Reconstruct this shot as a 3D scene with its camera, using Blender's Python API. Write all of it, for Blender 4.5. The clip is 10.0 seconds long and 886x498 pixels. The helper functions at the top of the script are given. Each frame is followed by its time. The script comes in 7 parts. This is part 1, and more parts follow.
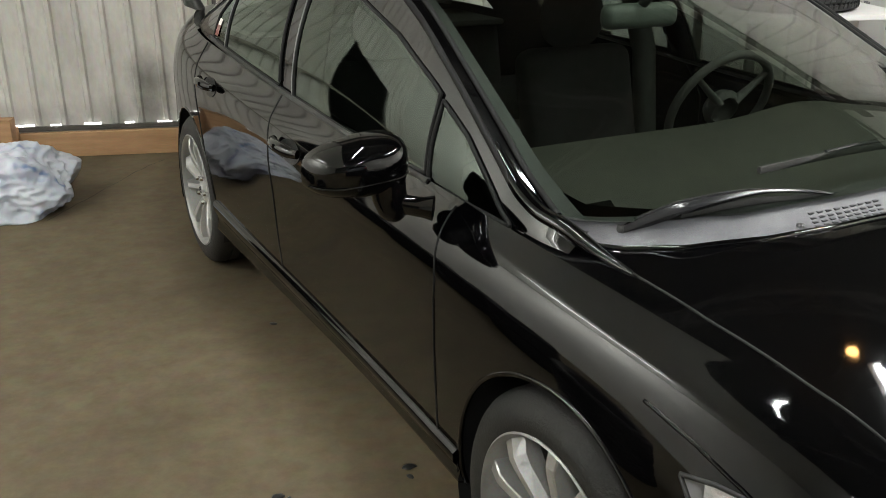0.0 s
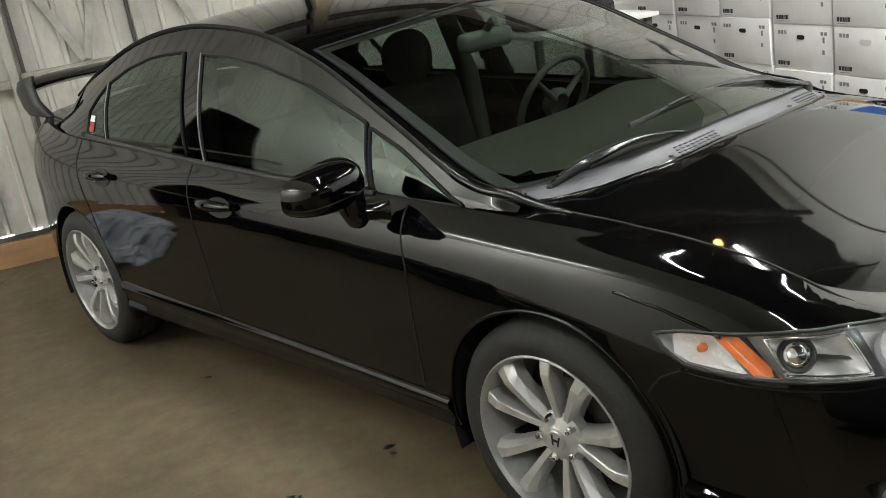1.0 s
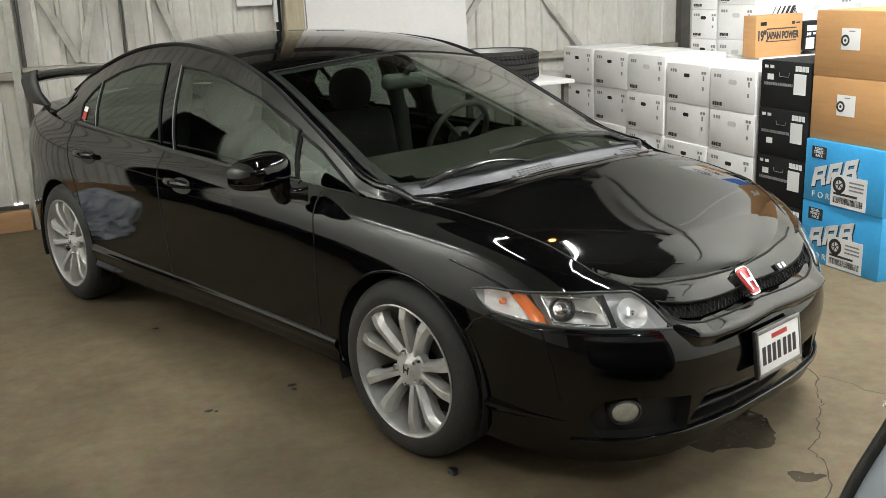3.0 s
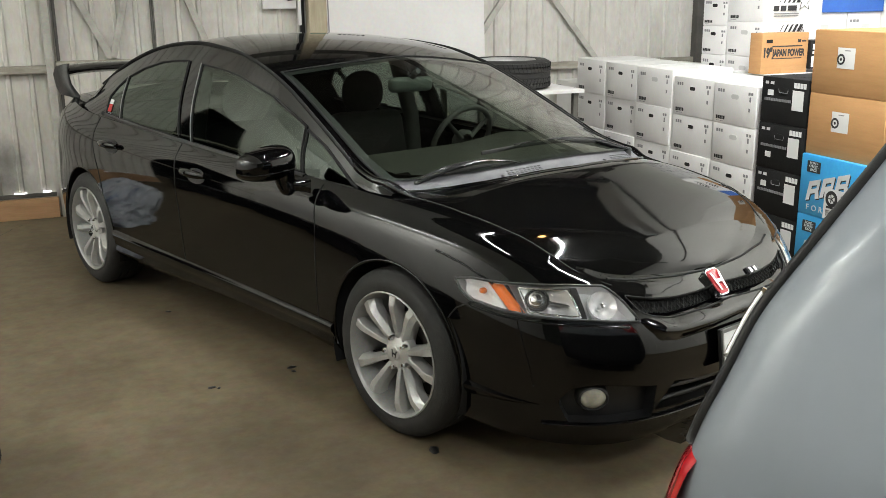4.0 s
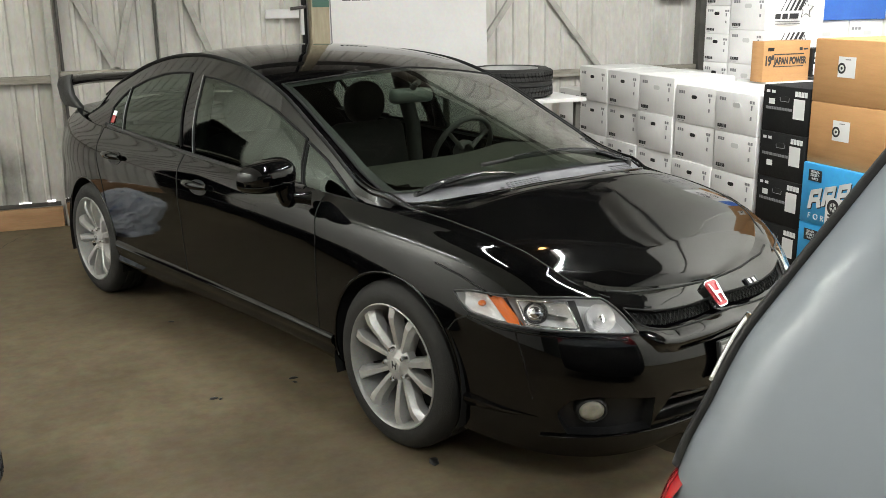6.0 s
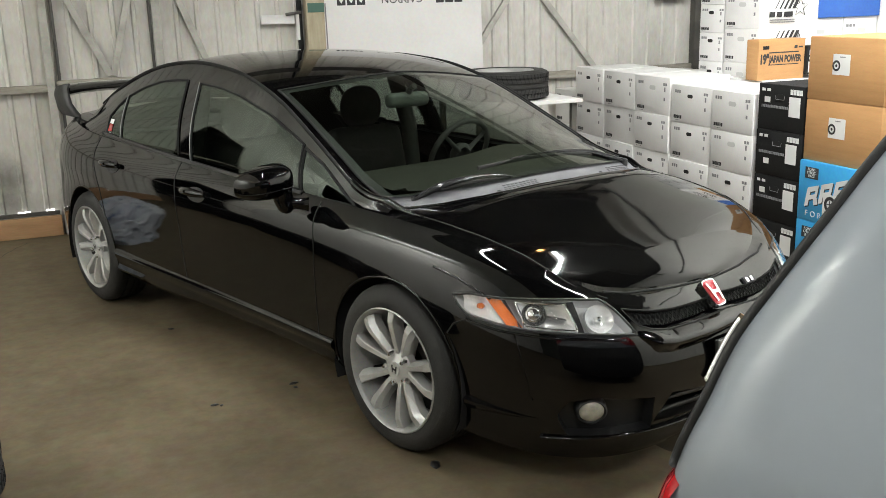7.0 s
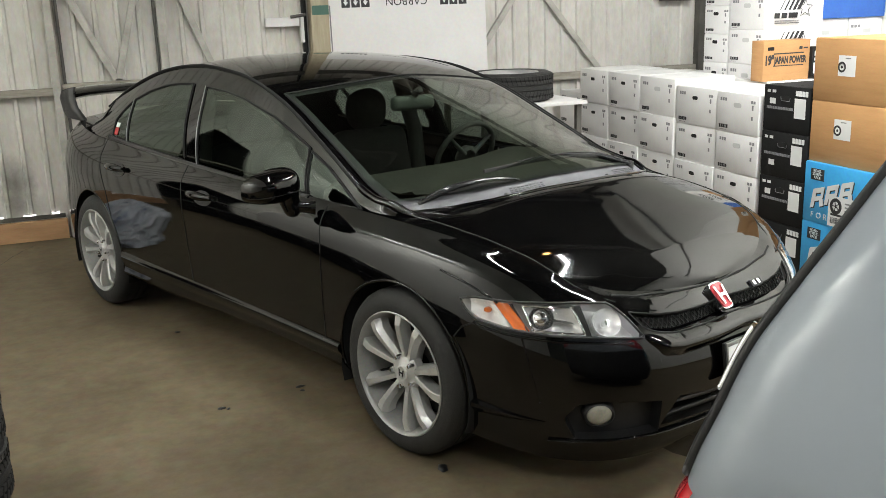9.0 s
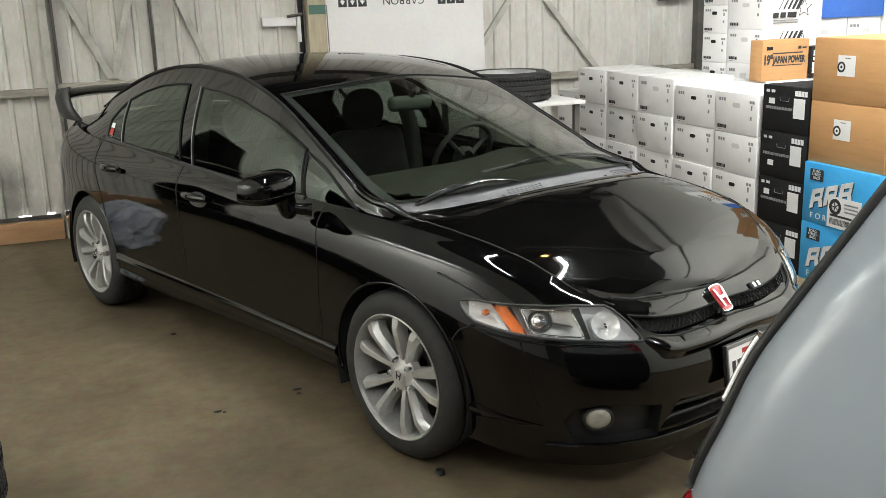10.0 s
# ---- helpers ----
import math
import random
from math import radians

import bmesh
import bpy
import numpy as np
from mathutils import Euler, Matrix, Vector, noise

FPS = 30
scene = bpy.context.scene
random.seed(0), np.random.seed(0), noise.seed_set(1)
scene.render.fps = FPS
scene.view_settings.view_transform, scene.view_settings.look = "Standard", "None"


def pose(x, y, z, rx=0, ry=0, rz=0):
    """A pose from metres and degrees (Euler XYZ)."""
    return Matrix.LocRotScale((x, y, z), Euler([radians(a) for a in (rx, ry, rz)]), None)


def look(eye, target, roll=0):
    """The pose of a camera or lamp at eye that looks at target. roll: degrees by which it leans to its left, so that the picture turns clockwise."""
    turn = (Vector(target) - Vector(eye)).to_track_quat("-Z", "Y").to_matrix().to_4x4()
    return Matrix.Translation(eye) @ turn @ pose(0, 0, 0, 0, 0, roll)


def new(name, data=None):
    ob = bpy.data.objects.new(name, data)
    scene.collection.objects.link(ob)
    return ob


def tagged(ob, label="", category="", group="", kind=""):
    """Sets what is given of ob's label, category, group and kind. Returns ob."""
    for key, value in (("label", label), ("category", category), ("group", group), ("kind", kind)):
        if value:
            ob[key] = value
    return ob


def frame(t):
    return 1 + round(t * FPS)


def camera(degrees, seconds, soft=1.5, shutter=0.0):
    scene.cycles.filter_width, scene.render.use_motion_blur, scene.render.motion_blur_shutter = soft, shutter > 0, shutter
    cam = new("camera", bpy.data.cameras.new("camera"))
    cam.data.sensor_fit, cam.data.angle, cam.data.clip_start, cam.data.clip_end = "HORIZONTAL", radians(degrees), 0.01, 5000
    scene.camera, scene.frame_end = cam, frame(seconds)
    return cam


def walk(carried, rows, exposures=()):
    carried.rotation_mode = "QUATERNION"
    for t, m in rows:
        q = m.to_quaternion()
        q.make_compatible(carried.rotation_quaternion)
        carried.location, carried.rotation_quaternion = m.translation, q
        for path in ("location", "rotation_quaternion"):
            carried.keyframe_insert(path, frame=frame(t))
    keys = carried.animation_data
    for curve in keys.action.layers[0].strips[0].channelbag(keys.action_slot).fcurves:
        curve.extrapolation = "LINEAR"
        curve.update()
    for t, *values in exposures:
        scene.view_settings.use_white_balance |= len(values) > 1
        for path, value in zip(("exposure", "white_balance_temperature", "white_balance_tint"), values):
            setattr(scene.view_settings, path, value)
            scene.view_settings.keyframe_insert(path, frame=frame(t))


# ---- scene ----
cam = camera(49.5, 10.0, soft=0.7)
PATH = [
    (0, (1.269, -1.707, 1.524), (-0.395, -0.856, 0.814), -0.8),
    (0.5, (1.203, -2.057, 1.521), (-0.396, -1.06, 0.849), -3.7),
    (1, (1.468, -2.355, 1.554), (0.027, -1.116, 0.929), -9.4),
    (1.5, (1.82, -2.551, 1.558), (0.405, -1.284, 0.931), -7.9),
    (2, (2.074, -2.657, 1.574), (0.685, -1.361, 0.949), -5.0),
    (2.5, (2.183, -2.758, 1.586), (0.801, -1.427, 1.019), -3.3),
    (4, (2.571, -2.887, 1.593), (1.131, -1.599, 1.075), -0.6),
    (4.5, (2.59, -2.897, 1.606), (1.141, -1.614, 1.101), -0.5),
    (5, (2.58, -2.88, 1.597), (1.126, -1.603, 1.09), -0.5),
    (5.5, (2.584, -2.874, 1.612), (1.134, -1.594, 1.103), -0.5),
    (7, (2.602, -2.875, 1.629), (1.152, -1.593, 1.125), -1.7),
    (7.5, (2.596, -2.879, 1.636), (1.15, -1.592, 1.133), -1.8),
    (8, (2.594, -2.882, 1.631), (1.149, -1.593, 1.131), -1.7),
    (8.5, (2.605, -2.887, 1.643), (1.156, -1.604, 1.141), -1.9),
    (9, (2.594, -2.884, 1.641), (1.139, -1.607, 1.138), -1.9),
    (9.5, (2.582, -2.872, 1.645), (1.13, -1.593, 1.142), -2.0),
    (10, (2.57, -2.862, 1.644), (1.119, -1.582, 1.139), -1.9),
]
walk(cam, [(t, look(eye, target, roll)) for t, eye, target, roll in PATH])

# ---- light: a closed shed with fluorescent strips, added fill strips and one warm bulb ----
TURN = 69.0
SHED = pose(0, 0, 0, 0, 0, TURN)


def shed(x, y, z, rz=0.0, rx=0.0, ry=0.0):
    """A pose in the shed's own axes: x along the back wall, y towards it."""
    return SHED @ pose(x, y, z, rx, ry, rz)


scene.view_settings.exposure = 0.54
world = bpy.data.worlds.new("world")
scene.world = world
world.use_nodes = True
world.node_tree.nodes["Background"].inputs[0].default_value = (0.75, 0.85, 1.0, 1)
world.node_tree.nodes["Background"].inputs[1].default_value = 0.02


def strip_lamp(name, m, length, width, watts, colour):
    lamp = bpy.data.lights.new(name, "AREA")
    lamp.shape, lamp.size, lamp.size_y, lamp.energy, lamp.color = "RECTANGLE", length, width, watts, colour
    ob = new(name, lamp)
    ob.matrix_world = m
    return ob


# the last three are unseen, added as fill; the final one brightens the left wall
TUBES = [(-0.9, 0.5, 0, 30), (1.65, -0.3, -28, 178), (-1.6, -4.6, 0, 46), (1.6, -4.9, 0, 96), (-4.5, 1.2, 66, 150)]
LAMP_Z = 3.72
TUBE_STRENGTH = 70.0
for tx, ty, tilt, watts in TUBES:
    strip_lamp("tube_and_fill_light", shed(tx, ty, LAMP_Z, 90, tilt) @ pose(0, 0, -0.045), 2.3, 0.04, watts, (0.975, 1.0, 0.965))
BULB = (1.3, 0.88, 3.45)
bulb = bpy.data.lights.new("warm_bulb_light", "POINT")
bulb.energy, bulb.color, bulb.shadow_soft_size = 5, (1.0, 0.5, 0.16), 0.06
new("warm_bulb_light", bulb).matrix_world = shed(*BULB)

# ---- materials ----
def material(name, colour=(0.5, 0.5, 0.5), rough=0.5, metal=0.0, **more):
    m = bpy.data.materials.new(name)
    m.use_nodes = True
    b = m.node_tree.nodes["Principled BSDF"]
    b.inputs["Base Color"].default_value = (*colour, 1)
    b.inputs["Roughness"].default_value, b.inputs["Metallic"].default_value = rough, metal
    for key, value in more.items():
        b.inputs[key.replace("_", " ")].default_value = value
    return m


def link(m, a, b):
    m.node_tree.links.new(a, b)


def node(m, kind, **inputs):
    n = m.node_tree.nodes.new(kind)
    for key, value in inputs.items():
        n.inputs[key.replace("_", " ")].default_value = value
    return n


def varied(name, colours, scale, rough=(0.5, 0.7), bump=0.1, bump_scale=60.0, detail=6.0, stretch=(1, 1, 1), distort=0.0, space="Object", metal=0.0, dist=0.01, **more):
    """A surface whose colour and gloss wander between the given stops at two scales, with fine relief."""
    m = material(name, colours[0], rough[0], metal, **more)
    b = m.node_tree.nodes["Principled BSDF"]
    where = node(m, "ShaderNodeTexCoord")
    mapping = node(m, "ShaderNodeMapping")
    mapping.inputs["Scale"].default_value = stretch
    link(m, where.outputs[space], mapping.inputs["Vector"])
    big = node(m, "ShaderNodeTexNoise", Scale=scale, Detail=detail, Roughness=0.6, Distortion=distort)
    fine = node(m, "ShaderNodeTexNoise", Scale=bump_scale, Detail=4.0)
    link(m, mapping.outputs[0], big.inputs["Vector"])
    link(m, mapping.outputs[0], fine.inputs["Vector"])
    ramp = node(m, "ShaderNodeValToRGB")
    ramp.color_ramp.elements[0].position, ramp.color_ramp.elements[1].position = 0.3, 0.72
    ramp.color_ramp.elements[0].color, ramp.color_ramp.elements[1].color = (*colours[0], 1), (*colours[-1], 1)
    for k, c in enumerate(colours[1:-1]):
        ramp.color_ramp.elements.new(0.3 + 0.42 * (k + 1) / (len(colours) - 1)).color = (*c, 1)
    link(m, big.outputs["Fac"], ramp.inputs["Fac"])
    mix = node(m, "ShaderNodeMixRGB", Fac=0.18)
    mix.blend_type = "OVERLAY"
    link(m, ramp.outputs["Color"], mix.inputs["Color1"])
    link(m, fine.outputs["Color"], mix.inputs["Color2"])
    link(m, mix.outputs["Color"], b.inputs["Base Color"])
    gloss = node(m, "ShaderNodeMapRange")
    gloss.inputs["To Min"].default_value, gloss.inputs["To Max"].default_value = rough
    link(m, fine.outputs["Fac"], gloss.inputs["Value"])
    link(m, gloss.outputs[0], b.inputs["Roughness"])
    relief = node(m, "ShaderNodeBump", Strength=bump, Distance=dist)
    link(m, fine.outputs["Fac"], relief.inputs["Height"])
    link(m, relief.outputs[0], b.inputs["Normal"])
    return m


PAINT = material("black_paint", (0.0010, 0.0010, 0.0012), 0.045, 0.0, Specular_IOR_Level=0.46, IOR=1.5)
GREY_PAINT = material("grey_paint", (0.265, 0.298, 0.338), 0.5, 0.0, Coat_Weight=1.0, Coat_Roughness=0.06, Coat_IOR=1.5)
RUBBER = varied("tyre_rubber", [(0.012, 0.012, 0.012), (0.022, 0.021, 0.02)], 20, (0.55, 0.8), 0.2, 200)
BLACK_TRIM = varied("black_plastic", [(0.01, 0.01, 0.011), (0.016, 0.016, 0.016)], 30, (0.35, 0.5), 0.15, 400)
COWL = varied("grey_cowl_plastic", [(0.085, 0.085, 0.094), (0.125, 0.125, 0.137)], 12, (0.45, 0.6), 0.15, 300)
DARK = material("dark_void", (0.003, 0.003, 0.003), 0.8)
ALLOY = varied("silver_alloy", [(0.47, 0.47, 0.465), (0.57, 0.57, 0.56)], 14, (0.28, 0.40), 0.05, 200, metal=0.5)
CHROME = material("chrome", (0.85, 0.85, 0.86), 0.06, 1.0)
GLASS = material("clear_glass", (1, 1, 1), 0.0, 0.0, Transmission_Weight=1.0, IOR=1.45)
CONCRETE = varied("stained_concrete", [(0.084, 0.066, 0.042), (0.130, 0.103, 0.066), (0.176, 0.142, 0.095)], 0.7, (0.62, 0.85), 0.10, 18, detail=9, space="Object", dist=0.002, Specular_IOR_Level=0.25)


def weathered(m, scale, low, high, stretch=(1, 1, 1), amount=0.8):
    """Blotches and specks laid over a surface's own colour."""
    b = m.node_tree.nodes["Principled BSDF"]
    old = b.inputs["Base Color"].links[0].from_socket
    where = node(m, "ShaderNodeTexCoord")
    mapping = node(m, "ShaderNodeMapping")
    mapping.inputs["Scale"].default_value = stretch
    link(m, where.outputs["Object"], mapping.inputs["Vector"])
    for k, (sc, det, f) in enumerate(((scale, 8.0, amount), (scale * 11, 6.0, amount * 0.75))):
        n = node(m, "ShaderNodeTexNoise", Scale=sc, Detail=det, Roughness=0.72, Distortion=0.15)
        link(m, mapping.outputs[0], n.inputs["Vector"])
        r = node(m, "ShaderNodeValToRGB")
        r.color_ramp.elements[0].position, r.color_ramp.elements[1].position = 0.36, 0.62
        r.color_ramp.elements[0].color, r.color_ramp.elements[1].color = (*low, 1), (*high, 1)
        link(m, n.outputs["Fac"], r.inputs["Fac"])
        mix = node(m, "ShaderNodeMixRGB", Fac=f)
        mix.blend_type = "MULTIPLY"
        link(m, old, mix.inputs["Color1"])
        link(m, r.outputs["Color"], mix.inputs["Color2"])
        old = mix.outputs["Color"]
    link(m, old, b.inputs["Base Color"])


weathered(CONCRETE, 1.1, (0.66, 0.64, 0.62), (1.18, 1.16, 1.12), (1, 1, 1), 0.5)
SHEET = varied("white_painted_sheet_metal", [(0.52, 0.505, 0.475), (0.62, 0.605, 0.58), (0.66, 0.645, 0.62)], 1.6, (0.40, 0.60), 0.04, 25, stretch=(1.5, 1.5, 0.6), detail=5)
def stained(m, spots):
    """Dark sooty smudges at given places of an object's own axes: (x, z, radius x, radius z, depth)."""
    b = m.node_tree.nodes["Principled BSDF"]
    where = node(m, "ShaderNodeTexCoord")
    ragged = node(m, "ShaderNodeTexNoise", Scale=9.0, Detail=6.0, Roughness=0.65)
    link(m, where.outputs["Object"], ragged.inputs["Vector"])
    for x, z, rx, rz, depth in spots:
        place = node(m, "ShaderNodeMapping")
        place.inputs["Location"].default_value = (-x / rx, 0, -z / rz)
        place.inputs["Scale"].default_value = (1 / rx, 0, 1 / rz)
        link(m, where.outputs["Object"], place.inputs["Vector"])
        far = node(m, "ShaderNodeVectorMath")
        far.operation = "LENGTH"
        link(m, place.outputs[0], far.inputs[0])
        add = node(m, "ShaderNodeMath")
        add.operation = "ADD"
        link(m, far.outputs["Value"], add.inputs[0])
        link(m, ragged.outputs["Fac"], add.inputs[1])
        fade = node(m, "ShaderNodeMapRange")
        for key, value in (("From Min", 0.65), ("From Max", 1.45), ("To Min", depth), ("To Max", 0.0)):
            fade.inputs[key].default_value = value
        link(m, add.outputs[0], fade.inputs["Value"])
        old = b.inputs["Base Color"].links[0].from_socket
        mix = node(m, "ShaderNodeMixRGB")
        mix.inputs["Color2"].default_value = (0.10, 0.095, 0.085, 1)
        link(m, fade.outputs[0], mix.inputs["Fac"])
        link(m, old, mix.inputs["Color1"])
        link(m, mix.outputs["Color"], b.inputs["Base Color"])


TIMBER = varied("weathered_timber", [(0.22, 0.20, 0.165), (0.40, 0.375, 0.325)], 6, (0.7, 0.9), 0.3, 60, stretch=(1, 1, 6))
PLANK = varied("raw_pine_plank", [(0.36, 0.20, 0.10), (0.50, 0.30, 0.16)], 3, (0.6, 0.8), 0.2, 40, stretch=(1, 8, 8))
STEEL = varied("dark_steel", [(0.05, 0.05, 0.046), (0.11, 0.10, 0.09)], 6, (0.5, 0.7), 0.2, 60)
CARD_WHITE = varied("white_cardboard", [(0.66, 0.65, 0.65), (0.74, 0.73, 0.73)], 5, (0.5, 0.65), 0.1, 90)
CARD_BLACK = varied("black_cardboard", [(0.006, 0.006, 0.007), (0.012, 0.012, 0.012)], 6, (0.6, 0.8), 0.1, 90, Specular_IOR_Level=0.25)
CARD_BROWN = varied("brown_cardboard", [(0.41, 0.215, 0.085), (0.48, 0.26, 0.11)], 4, (0.6, 0.75), 0.1, 60, stretch=(1, 1, 8))
CARD_BLUE = varied("blue_printed_cardboard", [(0.03, 0.30, 0.62), (0.05, 0.35, 0.68)], 4, (0.4, 0.55), 0.08, 60)
CEILING = varied("reflection_dark_ceiling", [(0.035, 0.034, 0.03), (0.06, 0.058, 0.05)], 2, (0.6, 0.8), 0.1, 20)
FOG_GLASS = varied("hazy_lamp_glass", [(0.30, 0.29, 0.24), (0.42, 0.40, 0.34)], 30, (0.1, 0.25), 0.1, 120)
WHITE_BOARD = varied("white_coated_board", [(0.66, 0.64, 0.64), (0.72, 0.71, 0.71)], 2, (0.4, 0.55), 0.05, 40)
PRINT_BLUE_CARD = varied("royal_blue_card", [(0.02, 0.10, 0.42), (0.03, 0.13, 0.48)], 5, (0.4, 0.55), 0.08, 60)
DAY_GAP = material("daylight_gap", (1, 1, 1), 0.5, 0.0, Emission_Color=(1.0, 0.98, 0.95, 1), Emission_Strength=2.0)
BAG = varied("white_printed_plastic", [(0.08, 0.16, 0.35), (0.50, 0.53, 0.62), (0.62, 0.65, 0.72), (0.66, 0.69, 0.76)], 5.5, (0.25, 0.4), 0.2, 30, detail=2, dist=0.004)
BAG.node_tree.nodes["Color Ramp"].color_ramp.elements[1].position = 0.36
SLOT_GREY = material("vent_grey", (0.045, 0.045, 0.05), 0.7)
GREEN_SHEET = varied("dim_green_unseen_sheet", [(0.09, 0.10, 0.085), (0.14, 0.155, 0.13)], 1.2, (0.5, 0.7), 0.1, 30)
FLAT_SHEET = varied("off_white_flat_panel", [(0.76, 0.745, 0.70), (0.84, 0.83, 0.79)], 1.4, (0.5, 0.7), 0.01, 30, dist=0.002)
weathered(SHEET, 1.3, (0.74, 0.71, 0.66), (1.05, 1.05, 1.04), (1.6, 1.6, 0.7), 0.45)
stained(SHEET, ((-2.28, 0.42, 0.17, 0.24, 0.75), (-2.35, 0.22, 0.55, 0.16, 0.40), (-3.2, 0.22, 0.6, 0.14, 0.35)))
BRACE = varied("pale_painted_angle", [(0.33, 0.32, 0.285), (0.50, 0.485, 0.45)], 7, (0.5, 0.7), 0.15, 60)
BARREL = varied("silver_rim_barrel", [(0.30, 0.30, 0.295), (0.42, 0.42, 0.41)], 10, (0.30, 0.45), 0.05, 120, metal=0.4)
RIM_DULL = varied("dull_silver_rim", [(0.19, 0.19, 0.19), (0.28, 0.28, 0.275)], 10, (0.35, 0.5), 0.05, 120, metal=0.5)
PALE_CEILING = varied("reflection_pale_ceiling", [(0.74, 0.74, 0.70), (0.82, 0.82, 0.79)], 1.5, (0.6, 0.8), 0.02, 20, dist=0.002)
GRILLE_BLACK = material("black_grille_plastic", (0.004, 0.004, 0.004), 0.55, 0.0, Specular_IOR_Level=0.25)
SEAL_BLACK = material("matt_black_seal", (0.006, 0.006, 0.006), 0.6, 0.0, Specular_IOR_Level=0.2)

# ---- mesh helpers ----
def mesh_of(name, bm, mat, smooth=None):
    me = bpy.data.meshes.new(name)
    bm.to_mesh(me)
    bm.free()
    me.materials.append(mat)
    if smooth is not None:
        for p in me.polygons:
            p.use_smooth = True
        if smooth < 179:
            me.set_sharp_from_angle(angle=radians(smooth))
    return me


def thing(name, label, category, m=None, group="", kind=""):
    """An empty at a thing's base, for its parts."""
    ob = tagged(new(name), label, category, group, kind)
    ob.matrix_world = m or Matrix()
    return ob


def part(name, bm, mat, parent=None, label="", smooth=None, m=None):
    ob = new(name, mesh_of(name, bm, mat, smooth))
    if parent is not None:
        ob.parent = parent
    if m is not None:
        ob.matrix_local = m
    if label:
        ob["label"] = label
    return ob


def solid(name, bm, mat, label, category, m=None, smooth=None, group="", kind=""):
    ob = new(name, mesh_of(name, bm, mat, smooth))
    ob.matrix_world = m or Matrix()
    return tagged(ob, label, category, group, kind)


def box(x0, y0, z0, x1, y1, z1, bevel=0.0, bm=None, m=None):
    bm = bm or bmesh.new()
    made = bmesh.ops.create_cube(bm, size=1)["verts"]
    for v in made:
        v.co = Vector(((x0, x1)[v.co.x > 0], (y0, y1)[v.co.y > 0], (z0, z1)[v.co.z > 0]))
    if bevel:
        edges = list({e for v in made for e in v.link_edges})
        out = bmesh.ops.bevel(bm, geom=edges, offset=bevel, segments=2, affect="EDGES", profile=0.6)
        made = list({v for f in out["faces"] for v in f.verts} | {v for v in made if v.is_valid})
    if m is not None:
        bmesh.ops.transform(bm, matrix=m, verts=[v for v in made if v.is_valid])
    return bm


def sheet(grid, bm=None, flip=False, keep=None):
    """Faces over a grid of places; keep(i, j) tells which."""
    bm = bm or bmesh.new()
    n, k = grid.shape[:2]
    vs = {}

    def at(i, j):
        if (i, j) not in vs:
            vs[i, j] = bm.verts.new(grid[i, j])
        return vs[i, j]

    for i in range(n - 1):
        for j in range(k - 1):
            if keep is None or keep(i, j):
                f = [at(i, j), at(i + 1, j), at(i + 1, j + 1), at(i, j + 1)]
                try:
                    bm.faces.new(f[::-1] if flip else f)
                except ValueError:
                    pass
    return bm


def tube(points, r, bm=None, sides=8, closed=False, flat=1.0):
    """A round bar along points."""
    bm = bm or bmesh.new()
    p = [Vector([float(c) for c in q]) for q in points]
    rings = []
    n = len(p)
    up = Vector((0, 0, 1))
    for i in range(n):
        a = p[(i - 1) % n] if closed or i > 0 else p[i]
        b = p[(i + 1) % n] if closed or i < n - 1 else p[i]
        d = (b - a).normalized() if (b - a).length > 1e-9 else Vector((1, 0, 0))
        side = d.cross(up)
        side = side.normalized() if side.length > 0.05 else Vector((0, 1, 0)).cross(d).normalized()
        over = side.cross(d)
        rr = float(r[i] if hasattr(r, "__len__") else r)
        rings.append([bm.verts.new(p[i] + rr * (math.cos(t) * side + flat * math.sin(t) * over)) for t in (2 * math.pi * k / sides for k in range(sides))])
    for i in range(n if closed else n - 1):
        a, b = rings[i], rings[(i + 1) % n]
        for k in range(sides):
            bm.faces.new((a[k], a[(k + 1) % sides], b[(k + 1) % sides], b[k]))
    if not closed:
        bm.faces.new(rings[0])
        bm.faces.new(rings[-1][::-1])
    return bm


def lathe(profile, n=48, bm=None, axis="y", start=0.0, end=2 * math.pi):
    """A turned shape from (radius, along) pairs about an axis."""
    bm = bm or bmesh.new()
    full = abs(end - start - 2 * math.pi) < 1e-6
    rings = []
    for k in range(n if full else n + 1):
        a = start + (end - start) * k / n
        ring = []
        for r, h in profile:
            c = (r * math.cos(a), h, r * math.sin(a)) if axis == "y" else (r * math.cos(a), r * math.sin(a), h) if axis == "z" else (h, r * math.cos(a), r * math.sin(a))
            ring.append(bm.verts.new(c))
        rings.append(ring)
    for k in range(len(rings) if full else len(rings) - 1):
        a, b = rings[k], rings[(k + 1) % len(rings)]
        for i in range(len(profile) - 1):
            bm.faces.new((a[i], b[i], b[i + 1], a[i + 1]))
    return bm


def prism(outline, y0, y1, bm=None, axes="xz"):
    """A flat outline drawn out to a slab."""
    bm = bm or bmesh.new()

    def put(a, b, c):
        return (a, c, b) if axes == "xz" else (a, b, c) if axes == "xy" else (c, a, b)

    lo = [bm.verts.new(put(a, b, y0)) for a, b in outline]
    hi = [bm.verts.new(put(a, b, y1)) for a, b in outline]
    bm.faces.new(lo)
    bm.faces.new(hi[::-1])
    n = len(lo)
    for k in range(n):
        bm.faces.new((lo[k], hi[k], hi[(k + 1) % n], lo[(k + 1) % n]))
    bmesh.ops.recalc_face_normals(bm, faces=bm.faces)
    return bm

# ---- the shed ----
BACK, RIGHT, LEFT, NEAR, ROOF_Z = 4.16, 3.75, -6.3, -8.0, 4.1


